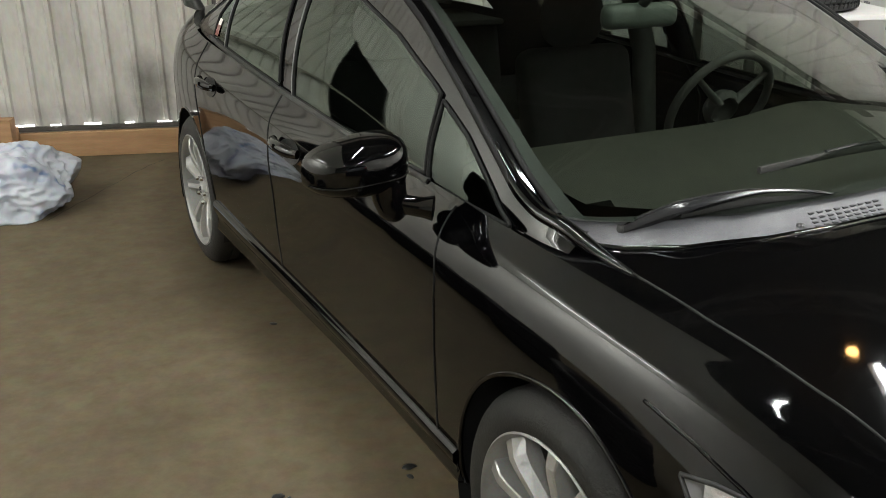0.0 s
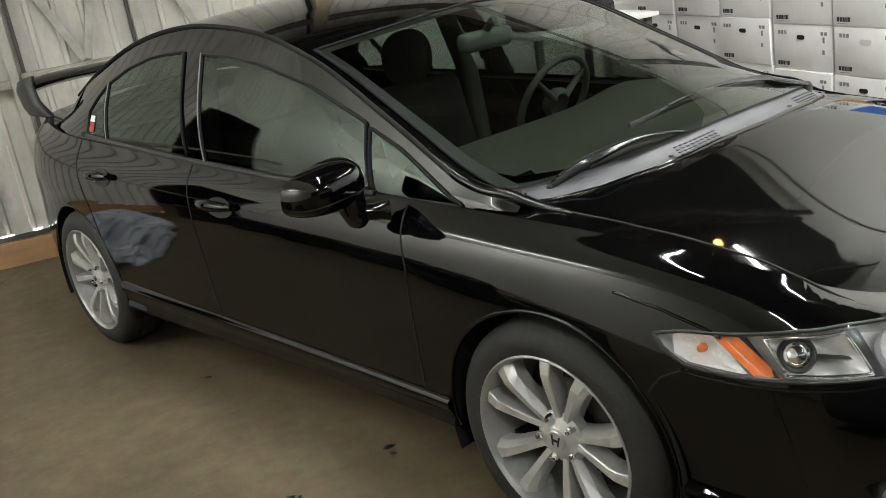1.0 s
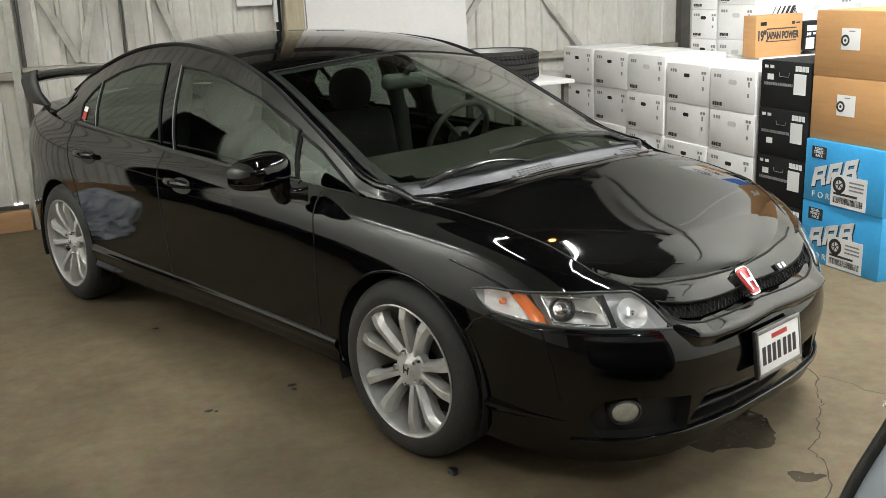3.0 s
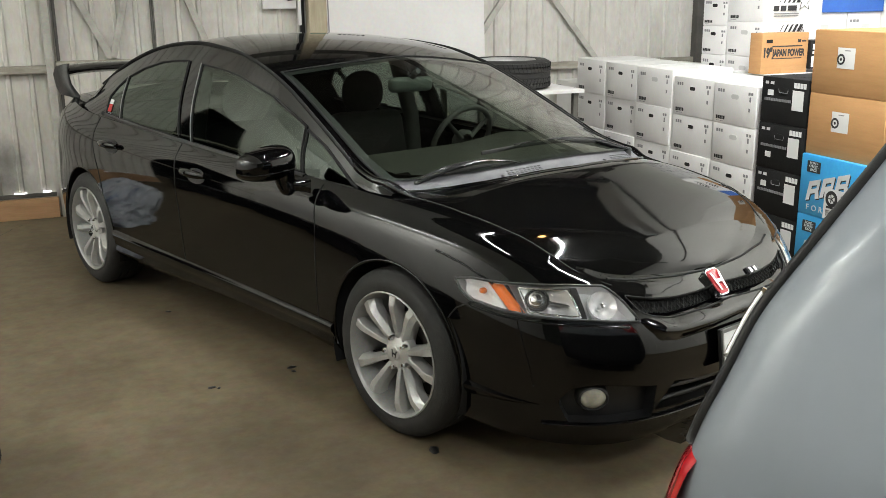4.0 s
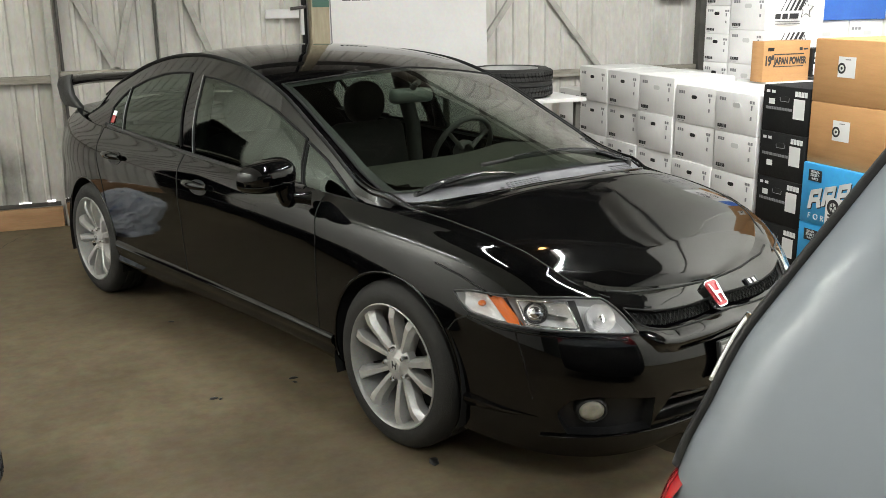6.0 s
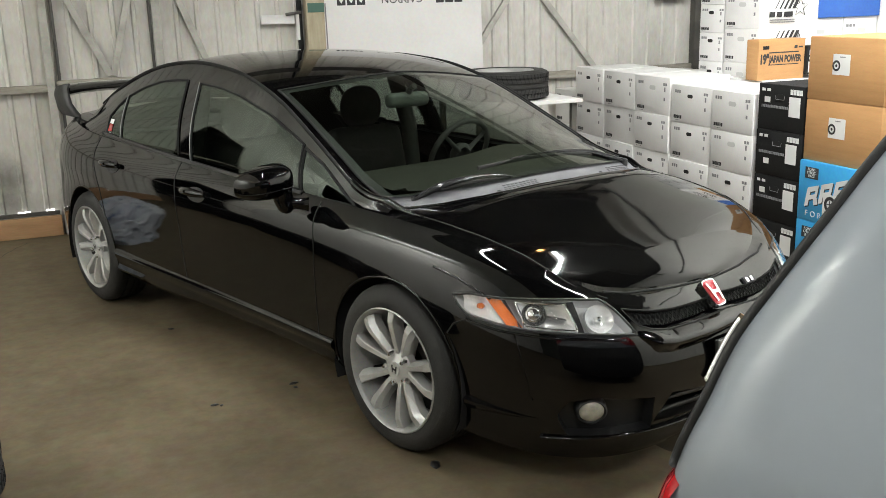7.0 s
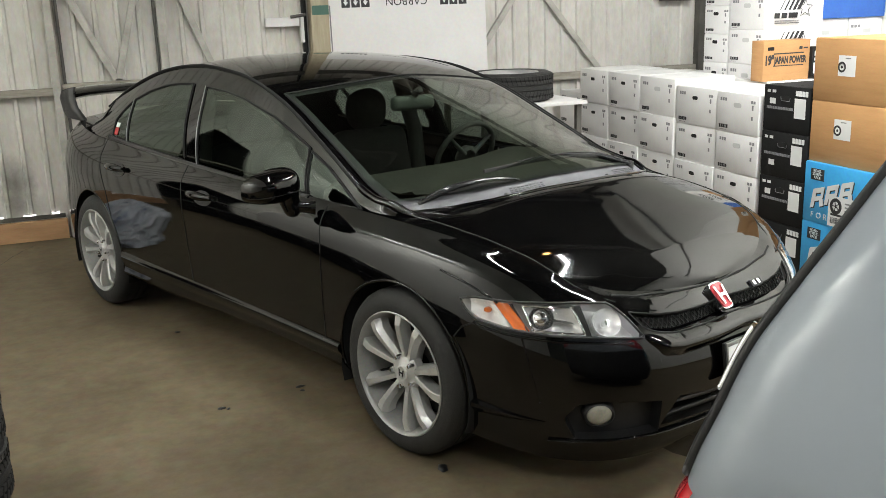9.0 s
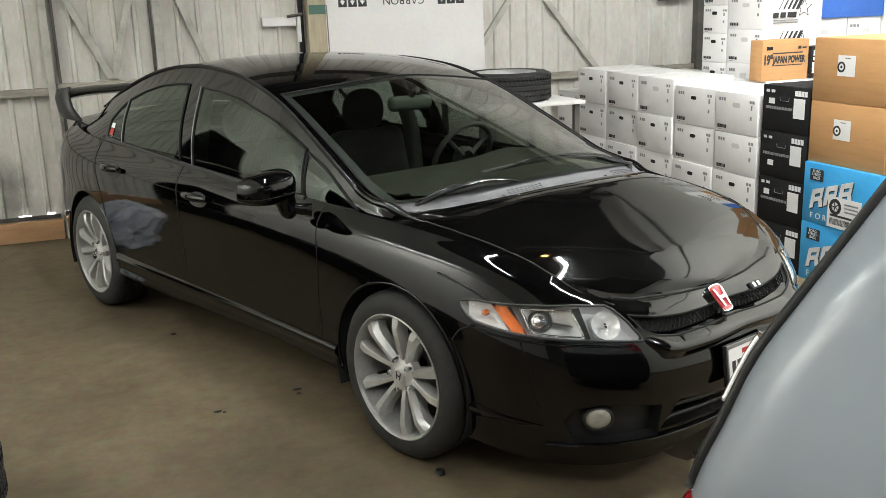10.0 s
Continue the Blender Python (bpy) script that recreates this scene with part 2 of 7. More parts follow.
def ribbed(x0, x1, z0, z1, pitch=0.152, depth=0.017):
    """A ribbed steel sheet in the x-z plane, ribs towards -y."""
    bm = bmesh.new()
    xs, x = [], x0
    while x < x1 - 0.02:
        xs += [(x, 0.0), (x + 0.105, 0.0), (x + 0.115, -depth), (x + 0.137, -depth), (x + 0.147, 0.0)]
        x += pitch
    xs = [(min(a, x1), b) for a, b in xs] + [(x1, 0.0)]
    for (a, ya), (b, yb) in zip(xs, xs[1:]):
        if b - a > 1e-4:
            bm.faces.new([bm.verts.new(c) for c in ((a, ya, z0), (b, yb, z0), (b, yb, z1), (a, ya, z1))])
    bmesh.ops.remove_doubles(bm, verts=bm.verts, dist=1e-4)
    return bm


def wall(name, m, pieces, label, mat=None):
    bm = bmesh.new()
    for x0, x1, z0, z1 in pieces:
        me = bpy.data.meshes.new("piece")
        b = ribbed(x0, x1, z0, z1)
        b.to_mesh(me)
        b.free()
        bm.from_mesh(me)
        bpy.data.meshes.remove(me)
    ob = solid(name, bm, mat or SHEET, label, "wall", m, kind="structure")
    mod = ob.modifiers.new("thickness", "SOLIDIFY")
    mod.thickness, mod.offset = 0.05, -1
    return ob


DOOR = (-5.75, -4.45, 2.35)
floor_ob = solid("floor", box(LEFT - 0.1, NEAR - 0.1, -0.15, RIGHT + 0.3, BACK + 2.6, 0.0), CONCRETE, "stained brown-grey concrete floor with oil marks and cracks", "floor", SHED, kind="structure")
wall_b = wall("wall_back", shed(0, BACK, 0), [(LEFT, DOOR[0], 0, ROOF_Z), (DOOR[1], RIGHT + 0.1, 0, ROOF_Z), (DOOR[0], DOOR[1], DOOR[2], ROOF_Z)], "off-white ribbed steel sheet wall with scuffs and rust")
solid("wall_right", box(RIGHT, NEAR - 0.1, 0, RIGHT + 0.12, BACK, ROOF_Z), FLAT_SHEET, "plain off-white panelled side wall", "wall", SHED, kind="structure")
for by in (-5.2, -2.8, -0.4, 2.0):
    solid("trim_batten", box(RIGHT - 0.012, by, 0, RIGHT - 0.001, by + 0.05, ROOF_Z - 0.01, 0.003), FLAT_SHEET, "off-white batten over a panel joint", "trim", SHED, kind="structure")
cable = solid("trim_cable", tube([(RIGHT - 0.03, 3.9, 3.75), (RIGHT - 0.03, 3.0, 3.62), (RIGHT - 0.03, 2.0, 3.50), (RIGHT - 0.03, 0.6, 3.42), (RIGHT - 0.03, -1.0, 3.44)], 0.012, sides=8), BLACK_TRIM, "black cable clipped along the side wall", "cable", SHED, 180, kind="structure")
solid("wall_left", box(LEFT - 0.12, NEAR - 0.1, 0, LEFT, BACK, ROOF_Z), FLAT_SHEET, "plain off-white panelled side wall", "wall", SHED, kind="structure")
# unseen closing wall, coloured dark so the paint and glass mirror less light
wall("wall_front", shed(RIGHT, NEAR, 0, 180), [(0, RIGHT - LEFT, 0, ROOF_Z)], "unseen ribbed wall behind the camera, coloured dark green to dim reflections", GREEN_SHEET)
# unseen ceiling: left half coloured pale to brighten the fender's reflection, the rest dark
solid("ceiling", box(LEFT - 0.1, NEAR, ROOF_Z, -1.85, BACK + 0.2, ROOF_Z + 0.1), PALE_CEILING, "unseen ceiling half coloured pale to brighten the sedan's reflections", "ceiling", SHED, kind="structure")
solid("ceiling", box(-1.85, NEAR, ROOF_Z, RIGHT + 0.2, BACK + 0.2, ROOF_Z + 0.1), CEILING, "unseen ceiling half coloured dark to match its dim reflection", "ceiling", SHED, kind="structure")
# black box behind an unseen doorway, giving the dark shape mirrored in the windows
store = bmesh.new()
for b in ((DOOR[0] - 0.6, BACK + 2.4, 0, DOOR[1] + 0.6, BACK + 2.5, 2.6), (DOOR[0] - 0.7, BACK + 0.06, 0, DOOR[0] - 0.6, BACK + 2.5, 2.6), (DOOR[1] + 0.6, BACK + 0.06, 0, DOOR[1] + 0.7, BACK + 2.5, 2.6),
          (DOOR[0] - 0.7, BACK + 0.06, 2.6, DOOR[1] + 0.7, BACK + 2.5, 2.7)):
    box(*b, bm=store)
solid("wall_dark_backing", store, DARK, "black-coloured unseen box behind the doorway, mirrored dark in the windows", "wall", SHED, kind="structure")

# roof trusses: steel ribs under the ceiling
for k, ty in enumerate((-6.5, -3.9, -1.3, 1.7, 3.7)):
    truss = thing("roof_truss", "dark steel roof truss spanning the shed", "truss", shed(0, ty, 0), "roof trusses")
    part("bottom_chord", box(-1.84, -0.05, ROOF_Z - 0.36, RIGHT, 0.05, ROOF_Z - 0.28, 0.005), STEEL, truss)
    part("top_chord", box(-1.84, -0.05, ROOF_Z - 0.09, RIGHT, 0.05, ROOF_Z - 0.01, 0.005), STEEL, truss)
    n = 8
    for q in range(n):
        xa, xb = -1.84 + (RIGHT + 1.84) * q / n, -1.84 + (RIGHT + 1.84) * (q + 1) / n
        za, zb = (ROOF_Z - 0.30, ROOF_Z - 0.06) if q % 2 else (ROOF_Z - 0.06, ROOF_Z - 0.30)
        part("web_bar", tube([(xa, 0, za), (xb, 0, zb)], 0.022, sides=6), STEEL, truss)

# fluorescent fittings, the added fill ones included
TUBE_GLOW = material("lit_tube", (1, 1, 1), 0.5, 0.0, Emission_Color=(0.975, 1.0, 0.965, 1), Emission_Strength=TUBE_STRENGTH)
for tx, ty, tilt, watts in TUBES:
    fit_ob = thing("tube_and_fill_fitting", "white single-tube fluorescent fitting, some of them added unseen for fill", "lamp", shed(tx, ty, LAMP_Z, 90, tilt), "fluorescent fittings")
    part("housing", box(-1.2, -0.035, 0.0, 1.2, 0.035, 0.06, 0.01), WHITE_BOARD, fit_ob)
    part("fluorescent_tube", tube([(-1.17, 0, -0.02), (1.17, 0, -0.02)], 0.013, sides=10), TUBE_GLOW, fit_ob, "lit white tube", 180)
    up = Matrix.Rotation(radians(-tilt), 3, "X") @ Vector((0, 0, ROOF_Z - LAMP_Z))
    for q in (-0.9, 0.9):
        part("hanger", tube([(q, 0, 0.05), (q, up.y, up.z)], 0.004, sides=6), STEEL, fit_ob, "thin hanger wire")

bulb_ob = thing("hanging_bulb", "bare warm bulb hanging on a thin cord", "lamp", shed(BULB[0], BULB[1], BULB[2]))
part("cord", tube([(0, 0, 0.12), (0, 0, ROOF_Z - BULB[2])], 0.004, sides=6), BLACK_TRIM, bulb_ob, "thin black cord")
part("socket", lathe([(0.0, 0.13), (0.018, 0.125), (0.02, 0.075), (0.0, 0.07)], 16, axis="z"), BLACK_TRIM, bulb_ob, "black lamp socket", 40)

# timbers and steel on the back wall, front faces just proud of the ribs
FACE = BACK - 0.02


def timber(name, x0, z0, x1, z1, mat, depth=0.05, width=0.06, label="weathered grey timber rail fixed to the sheet wall"):
    """A straight bar on the back wall from (x0, z0) to (x1, z1)."""
    d = Vector((x1 - x0, 0, z1 - z0))
    ang = math.degrees(math.atan2(d.z, d.x))
    bm = box(0, -depth, -width / 2, d.length, 0, width / 2, 0.006)
    return solid(name, bm, mat, label, "beam", shed(x0, FACE, z0) @ pose(0, 0, 0, 0, -ang, 0), 30, kind="structure")


timber("trim_rail", LEFT, 1.082, -1.93, 1.082, TIMBER, 0.05, 0.055)
timber("trim_rail", -1.87, 1.118, -0.06, 1.118, TIMBER, 0.04, 0.035)
timber("trim_rail", 1.30, 0.962, 3.66, 0.962, TIMBER, 0.05, 0.062)
timber("trim_post", -1.905, 0.0, -1.905, ROOF_Z, BRACE, 0.055, 0.055, "pale weathered post on the sheet wall")
timber("trim_post", -1.845, 0.0, -1.845, ROOF_Z, STEEL, 0.03, 0.022, "dark gap strip beside the post")
timber("trim_post", -1.13, 0.0, -1.13, ROOF_Z, BRACE, 0.05, 0.06, "pale weathered post on the sheet wall")
timber("trim_post", -1.175, 0.0, -1.175, ROOF_Z, STEEL, 0.03, 0.02, "dark gap strip beside the post")
for xa, za, xb, zb in ((-1.49, 1.15, -1.78, 1.80), (-1.47, 1.15, -1.29, 1.80), (-0.78, 1.20, -1.02, 1.85), (2.56, 1.00, 1.98, 1.70), (1.40, 1.17, 1.80, 1.72)):
    timber("trim_brace", xa, za, xb, zb, BRACE, 0.035, 0.05, "pale diagonal brace on the sheet wall")
timber("trim_post", 3.60, 0.0, 3.60, ROOF_Z, STEEL, 0.08, 0.10, "dark steel corner post")
timber("trim_post", -0.055, 0.0, -0.055, ROOF_Z, DARK, 0.045, 0.035, "black gap beside the wooden column")
POST_WOOD = varied("yellowed_timber", [(0.34, 0.29, 0.20), (0.46, 0.40, 0.29)], 5, (0.6, 0.8), 0.2, 60, stretch=(6, 6, 1))
col_ob = thing("trim_column", "yellowed timber column against the back wall", "column", shed(0.05, FACE, 0), kind="structure")
part("shaft", box(-0.07, -0.12, 0, 0.075, 0, ROOF_Z, 0.008), POST_WOOD, col_ob)
part("green_patch", box(-0.06, -0.124, 1.555, 0.07, -0.119, 1.625, 0.001), material("green_tape", (0.06, 0.14, 0.11), 0.5), col_ob, "faded green tape on the column")
latch = thing("door_latch", "white steel latch plate with a dark bolt on the wall", "latch", shed(-0.19, FACE - 0.02, 1.51))
part("plate", box(-0.17, -0.03, -0.035, 0.09, 0.0, 0.035, 0.006), WHITE_BOARD, latch)
part("bolt", tube([(0.02, -0.045, 0.035), (0.14, -0.045, 0.05)], 0.012, sides=8), STEEL, latch, "dark steel bolt")
part("bracket_arm", box(0.10, -0.04, -0.16, 0.125, 0.0, 0.06, 0.004), WHITE_BOARD, latch)
latch2 = thing("door_latch", "dark steel latch box near the corner post", "latch", shed(3.30, FACE - 0.02, 1.60))
part("plate", box(-0.14, -0.06, -0.04, 0.16, 0.0, 0.05, 0.006), STEEL, latch2)
part("bolt", tube([(-0.20, -0.03, 0.02), (-0.10, -0.03, 0.02)], 0.015, sides=8), STEEL, latch2, "dark bolt")

# unseen beam, added for the dark band that the sedan's roof mirrors
solid("trim_added_beam", box(-1.84, -0.10, 3.25, RIGHT, 0.0, 3.55, 0.01), STEEL, "dark steel beam added unseen for the dark band mirrored in the roof", "beam", shed(0, FACE, 0), 30, kind="structure")

# kick board along the foot of the wall
kick = thing("kick_board", "raw pine boards along the foot of the wall", "board", shed(0, FACE, 0))
for x0, x1, h, dz in ((-3.06, -1.95, 0.15, 0.0), (-4.4, -3.07, 0.19, 0.0)):
    part("board", box(x0, -0.045, dz, x1, -0.005, h, 0.004), PLANK, kick)
part("wall_flashing", box(-4.4, -0.015, 0.155, -1.96, 0.0, 0.185, 0.002), STEEL, kick, "torn dark flashing strip")
rnd = random.Random(4)
for k in range(11):
    x0 = -4.2 + k * 0.215 + rnd.uniform(-0.05, 0.05)
    part("light_slot", box(x0, -0.018, 0.187, x0 + rnd.uniform(0.05, 0.12), -0.012, 0.187 + rnd.uniform(0.008, 0.014)), DAY_GAP, kick, "gap with daylight under the sheet")

# marks on the floor
def blot(points, mat, name, label, z=0.0008, wob=0.02, seed=1):
    rn = random.Random(seed)
    p = [Vector((a, b, 0)) for a, b in points]
    bm = bmesh.new()
    ring = []
    n = len(p)
    for i in range(n):
        a, b, c, d = p[i - 1], p[i], p[(i + 1) % n], p[(i + 2) % n]
        for q in range(6):
            t = q / 6
            v = 0.5 * ((2 * b) + (c - a) * t + (2 * a - 5 * b + 4 * c - d) * t * t + (-a + 3 * b - 3 * c + d) * t**3)
            ring.append(bm.verts.new((v.x + rn.uniform(-wob, wob) * 0.4, v.y + rn.uniform(-wob, wob) * 0.4, z)))
    mid = bm.verts.new((sum(v.co.x for v in ring) / len(ring), sum(v.co.y for v in ring) / len(ring), z))
    for i in range(len(ring)):
        bm.faces.new((ring[i - 1], ring[i], mid))
    bm.normal_update()
    for fc in bm.faces:
        if fc.normal.z < 0:
            fc.normal_flip()
    return solid(name, bm, mat, label, "stain", kind="structure")


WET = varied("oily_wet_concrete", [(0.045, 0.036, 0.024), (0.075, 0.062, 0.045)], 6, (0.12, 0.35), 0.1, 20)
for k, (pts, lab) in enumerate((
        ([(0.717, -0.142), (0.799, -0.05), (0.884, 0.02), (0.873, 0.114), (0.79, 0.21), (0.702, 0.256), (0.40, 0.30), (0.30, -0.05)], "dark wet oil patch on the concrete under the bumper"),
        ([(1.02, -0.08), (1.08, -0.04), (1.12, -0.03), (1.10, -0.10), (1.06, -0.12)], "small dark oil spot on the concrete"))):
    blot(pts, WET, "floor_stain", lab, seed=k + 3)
CRACK = material("crack_shadow", (0.03, 0.025, 0.02), 0.9)
PALE = varied("pale_scuffed_concrete", [(0.24, 0.22, 0.18), (0.30, 0.27, 0.23)], 6, (0.5, 0.7), 0.1, 30)


def crack(points, width, seed):
    rn = random.Random(seed)
    bm = bmesh.new()
    p = []
    for a, b in zip(points, points[1:]):
        for q in range(5):
            t = q / 5
            p.append(Vector((a[0] + (b[0] - a[0]) * t + rn.uniform(-0.008, 0.008), a[1] + (b[1] - a[1]) * t + rn.uniform(-0.008, 0.008), 0.0012)))
    rows = []
    for i in range(len(p)):
        d = (p[min(i + 1, len(p) - 1)] - p[max(i - 1, 0)]).normalized()
        s = Vector((-d.y, d.x, 0)) * width * rn.uniform(0.4, 1.0)
        rows.append((bm.verts.new(p[i] + s), bm.verts.new(p[i] - s)))
    for (a, b), (c, d) in zip(rows, rows[1:]):
        bm.faces.new((a, b, d, c))
    return solid("floor_crack", bm, CRACK, "thin crack running through the concrete floor", "crack", kind="structure")


crack([(0.52, 0.95), (0.623, 0.789), (0.731, 0.729), (0.816, 0.562), (0.869, 0.479), (0.914, 0.339), (0.982, 0.229), (0.996, 0.111), (1.076, 0.055), (1.154, -0.064), (1.19, -0.20), (1.3, -0.5)], 0.0035, 1)
crack([(0.731, 0.729), (0.828, 0.736), (0.94, 0.711), (1.2, 0.75)], 0.0022, 2)
crack([(-3.6, -1.40), (-3.862, -1.186), (-4.275, -0.847), (-4.513, -0.601)], 0.003, 3)
rn = random.Random(8)
for dx, dy, s in ((0.2, -0.819, 0.032), (-0.863, -1.119, 0.02), (-0.823, -0.752, 0.022), (-1.914, -0.793, 0.016), (-0.84, -1.10, 0.012), (-0.78, -0.77, 0.014)):
    bm = bmesh.new()
    bmesh.ops.create_icosphere(bm, subdivisions=2, radius=1.0)
    for v in bm.verts:
        v.co *= rn.uniform(0.75, 1.1)
        v.co = Vector((v.co.x * s, v.co.y * s * 0.6, max(v.co.z * s * 0.35, -0.001) + 0.001))
    solid("floor_debris", bm, BLACK_TRIM, "small dark scrap lying on the concrete", "debris", Matrix.Translation((dx, dy, 0)) @ Matrix.Rotation(rn.uniform(0, 3), 4, "Z"), 60, "floor scraps")


# ---- cardboard cartons ----
PRINT_GREY = material("grey_print", (0.20, 0.20, 0.21), 0.6)
PRINT_BLACK = material("black_print", (0.02, 0.02, 0.022), 0.55)
PRINT_RED = material("red_print", (0.50, 0.03, 0.04), 0.55)
PRINT_WHITE = material("white_print", (0.70, 0.70, 0.70), 0.55)
PRINT_BLUE = material("blue_print", (0.02, 0.09, 0.38), 0.5)


def mark(parent, name, mat, u0, z0, u1, z1, label="", proud=0.0012, face="x"):
    """A flat print on a carton's front face, u from its left edge."""
    bm = box(-proud, -u1, z0, 0.0004, -u0, z1) if face == "x" else box(u0, -proud, z0, u1, 0.0004, z1)
    return part(name, bm, mat, parent, label)


def slot(parent, u, zc, w=0.058, h=0.024, mat=None):
    """A rounded hand hole."""
    pts = [(-(u + (w / 2 - h / 2) * sx + h / 2 * math.cos(t) * 1.0), zc + h / 2 * math.sin(t)) for sx, t0 in ((1, -90), (-1, 90)) for t in (radians(t0 + 18 * k) for k in range(11))]
    bm = prism([(a, b) for a, b in pts], -0.0016, 0.02, axes="yz")
    return part("hand_hole", bm, mat or DARK, parent, "dark hand hole")


def carton(name, w, d, h, mat, label, m, group="", category="box"):
    """A taped carton whose front faces -x; origin at the front's left foot."""
    ob = thing(name, label, category, m, group)
    bm = box(0, -w, 0, d, 0, h - 0.001)
    bmesh.ops.bevel(bm, geom=[e for e in bm.edges], offset=0.007, segments=2, affect="EDGES", profile=0.6)
    body = part("carton_body", bm, mat, ob, smooth=40)
    part("lid_seam", box(0.004, -w + 0.004, h - 0.0012, d - 0.004, -0.004, h - 0.0002), mat, ob)
    part("tape", box(0.0, -w / 2 - 0.025, h - 0.0006, d * 0.98, -w / 2 + 0.025, h + 0.0003), mat, ob, "packing tape")
    return ob


def white_box(w, h, m, hole, label, brand=True):
    ob = carton("wheel_box", w - 0.007, 0.5, h, CARD_WHITE, label, m, "white wheel boxes")
    if hole:
        slot(ob, w * 0.47, h * 0.72)
    else:
        slot(ob, w * 0.50, h * 0.70, 0.075, 0.03, CARD_SHADE)
    for k in range(3):
        mark(ob, "handling_mark", PRINT_GREY, w * 0.09 + k * 0.024, h * 0.78, w * 0.09 + k * 0.024 + 0.017, h * 0.86)
    for k in range(2):
        mark(ob, "handling_mark", PRINT_GREY, w * 0.80 + k * 0.026, h * 0.78, w * 0.80 + k * 0.026 + 0.019, h * 0.85)
    mark(ob, "handling_mark", PRINT_GREY, w * 0.83, h * 0.62, w * 0.83 + 0.014, h * 0.74)
    mark(ob, "handling_mark", PRINT_GREY, w * 0.82, h * 0.38, w * 0.82 + 0.016, h * 0.47)
    if brand:
        x0 = w * 0.07
        for k, (bw, mt) in enumerate(((0.016, PRINT_BLACK), (0.016, PRINT_BLACK), (0.015, PRINT_BLACK), (0.004, PRINT_BLACK), (0.004, PRINT_BLACK), (0.017, PRINT_BLACK))):
            mark(ob, "brand_bar", mt, x0, h * 0.10, x0 + bw, h * 0.19)
            x0 += bw + 0.0035
        mark(ob, "brand_bar", PRINT_GREY, w * 0.09, h * 0.055, w * 0.24, h * 0.065)
    return ob


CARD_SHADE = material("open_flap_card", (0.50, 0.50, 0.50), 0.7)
FRONT = 2.09
rn = random.Random(21)
# the front row: three columns slightly higher, then two lower ones
cols = [(3.60, 0.445, 0.2655), (3.145, 0.445, 0.2645), (2.695, 0.450, 0.2635), (2.232, 0.455, 0.2545), (1.768, 0.425, 0.2535)]
for ci, (top_y, w, h) in enumerate(cols):
    for r in range(4):
        hole = (ci, r) not in ((2, 3), (4, 3), (4, 2))
        white_box(w, h, shed(FRONT + rn.uniform(-0.006, 0.006), top_y + rn.uniform(-0.004, 0.004), r * h, rn.uniform(-0.7, 0.7)), hole, "white printed cardboard wheel box in a stacked row")
for r in range(3):
    white_box(0.38, 0.285, shed(FRONT + 0.02, 3.995, r * 0.286 + 0.0), r == 1, "white printed cardboard wheel box at the row's end")
# filler row behind, up to the wall
for k in range(5):
    white_box(0.44, 1.0, shed(2.62, 3.60 - 0.455 * k, 0.0), False, "tall white cardboard carton behind the front row", False)

for r in range(4):
    h = 0.272
    ob = carton("wheel_box", 0.395, 0.5, h, CARD_BLACK, "black printed cardboard wheel box in a stack", shed(FRONT + rn.uniform(-0.004, 0.004), 1.315, r * h, rn.uniform(-0.5, 0.5)), "black wheel boxes")
    slot(ob, 0.19, h * 0.74, 0.07, 0.03)
    part("hole_rim", tube([(-0.002, -0.15, h * 0.76), (-0.002, -0.155, h * 0.68), (-0.002, -0.225, h * 0.68), (-0.002, -0.23, h * 0.76)], 0.0015, sides=5), PRINT_GREY, ob, "pale worn rim of the hand hole")
    for u, w in ((0.03, 0.028), (0.075, 0.03)):
        mark(ob, "handling_mark", PRINT_WHITE, u, h * 0.84, u + w, h * 0.90)
    mark(ob, "paper_label", PRINT_WHITE, 0.055 if r % 2 else 0.075, h * 0.60 if r % 2 else h * 0.26, 0.105 if r % 2 else 0.125, h * 0.72 if r % 2 else h * 0.38, "small white paper label")
    mark(ob, "paper_label", PRINT_WHITE, 0.268, h * 0.34, 0.36, h * 0.76, "white paper label")
    for k in range(4):
        mark(ob, "handling_mark", PRINT_WHITE, 0.275 + k * 0.026, h * 0.81, 0.297 + k * 0.026, h * 0.92)
    x0 = 0.03
    while x0 < 0.26:
        w = rn.uniform(0.006, 0.013)
        mark(ob, "address_bar", PRINT_GREY, x0, h * 0.485, x0 + w, h * 0.545)
        x0 += w + 0.004

LABEL_INK = PRINT_BLACK


def words(text, size, mat, parent, m, label, squeeze=1.0, bold=0.0):
    cu = bpy.data.curves.new("lettering", "FONT")
    cu.body, cu.size, cu.extrude, cu.align_x, cu.offset = text, size, 0.0006, "CENTER", bold
    cu.materials.append(mat)
    ob = new("lettering", cu)
    ob.parent = parent
    ob.matrix_local = m @ Matrix.Diagonal((squeeze, 1, 1, 1))
    ob["label"] = label
    return ob


def on_front(u, z, depth=-0.0016):
    """The pose of lettering on a carton's front face."""
    return Matrix.Translation((depth, -u, z)) @ Matrix(((0, 0, -1), (-1, 0, 0), (0, 1, 0))).to_4x4()


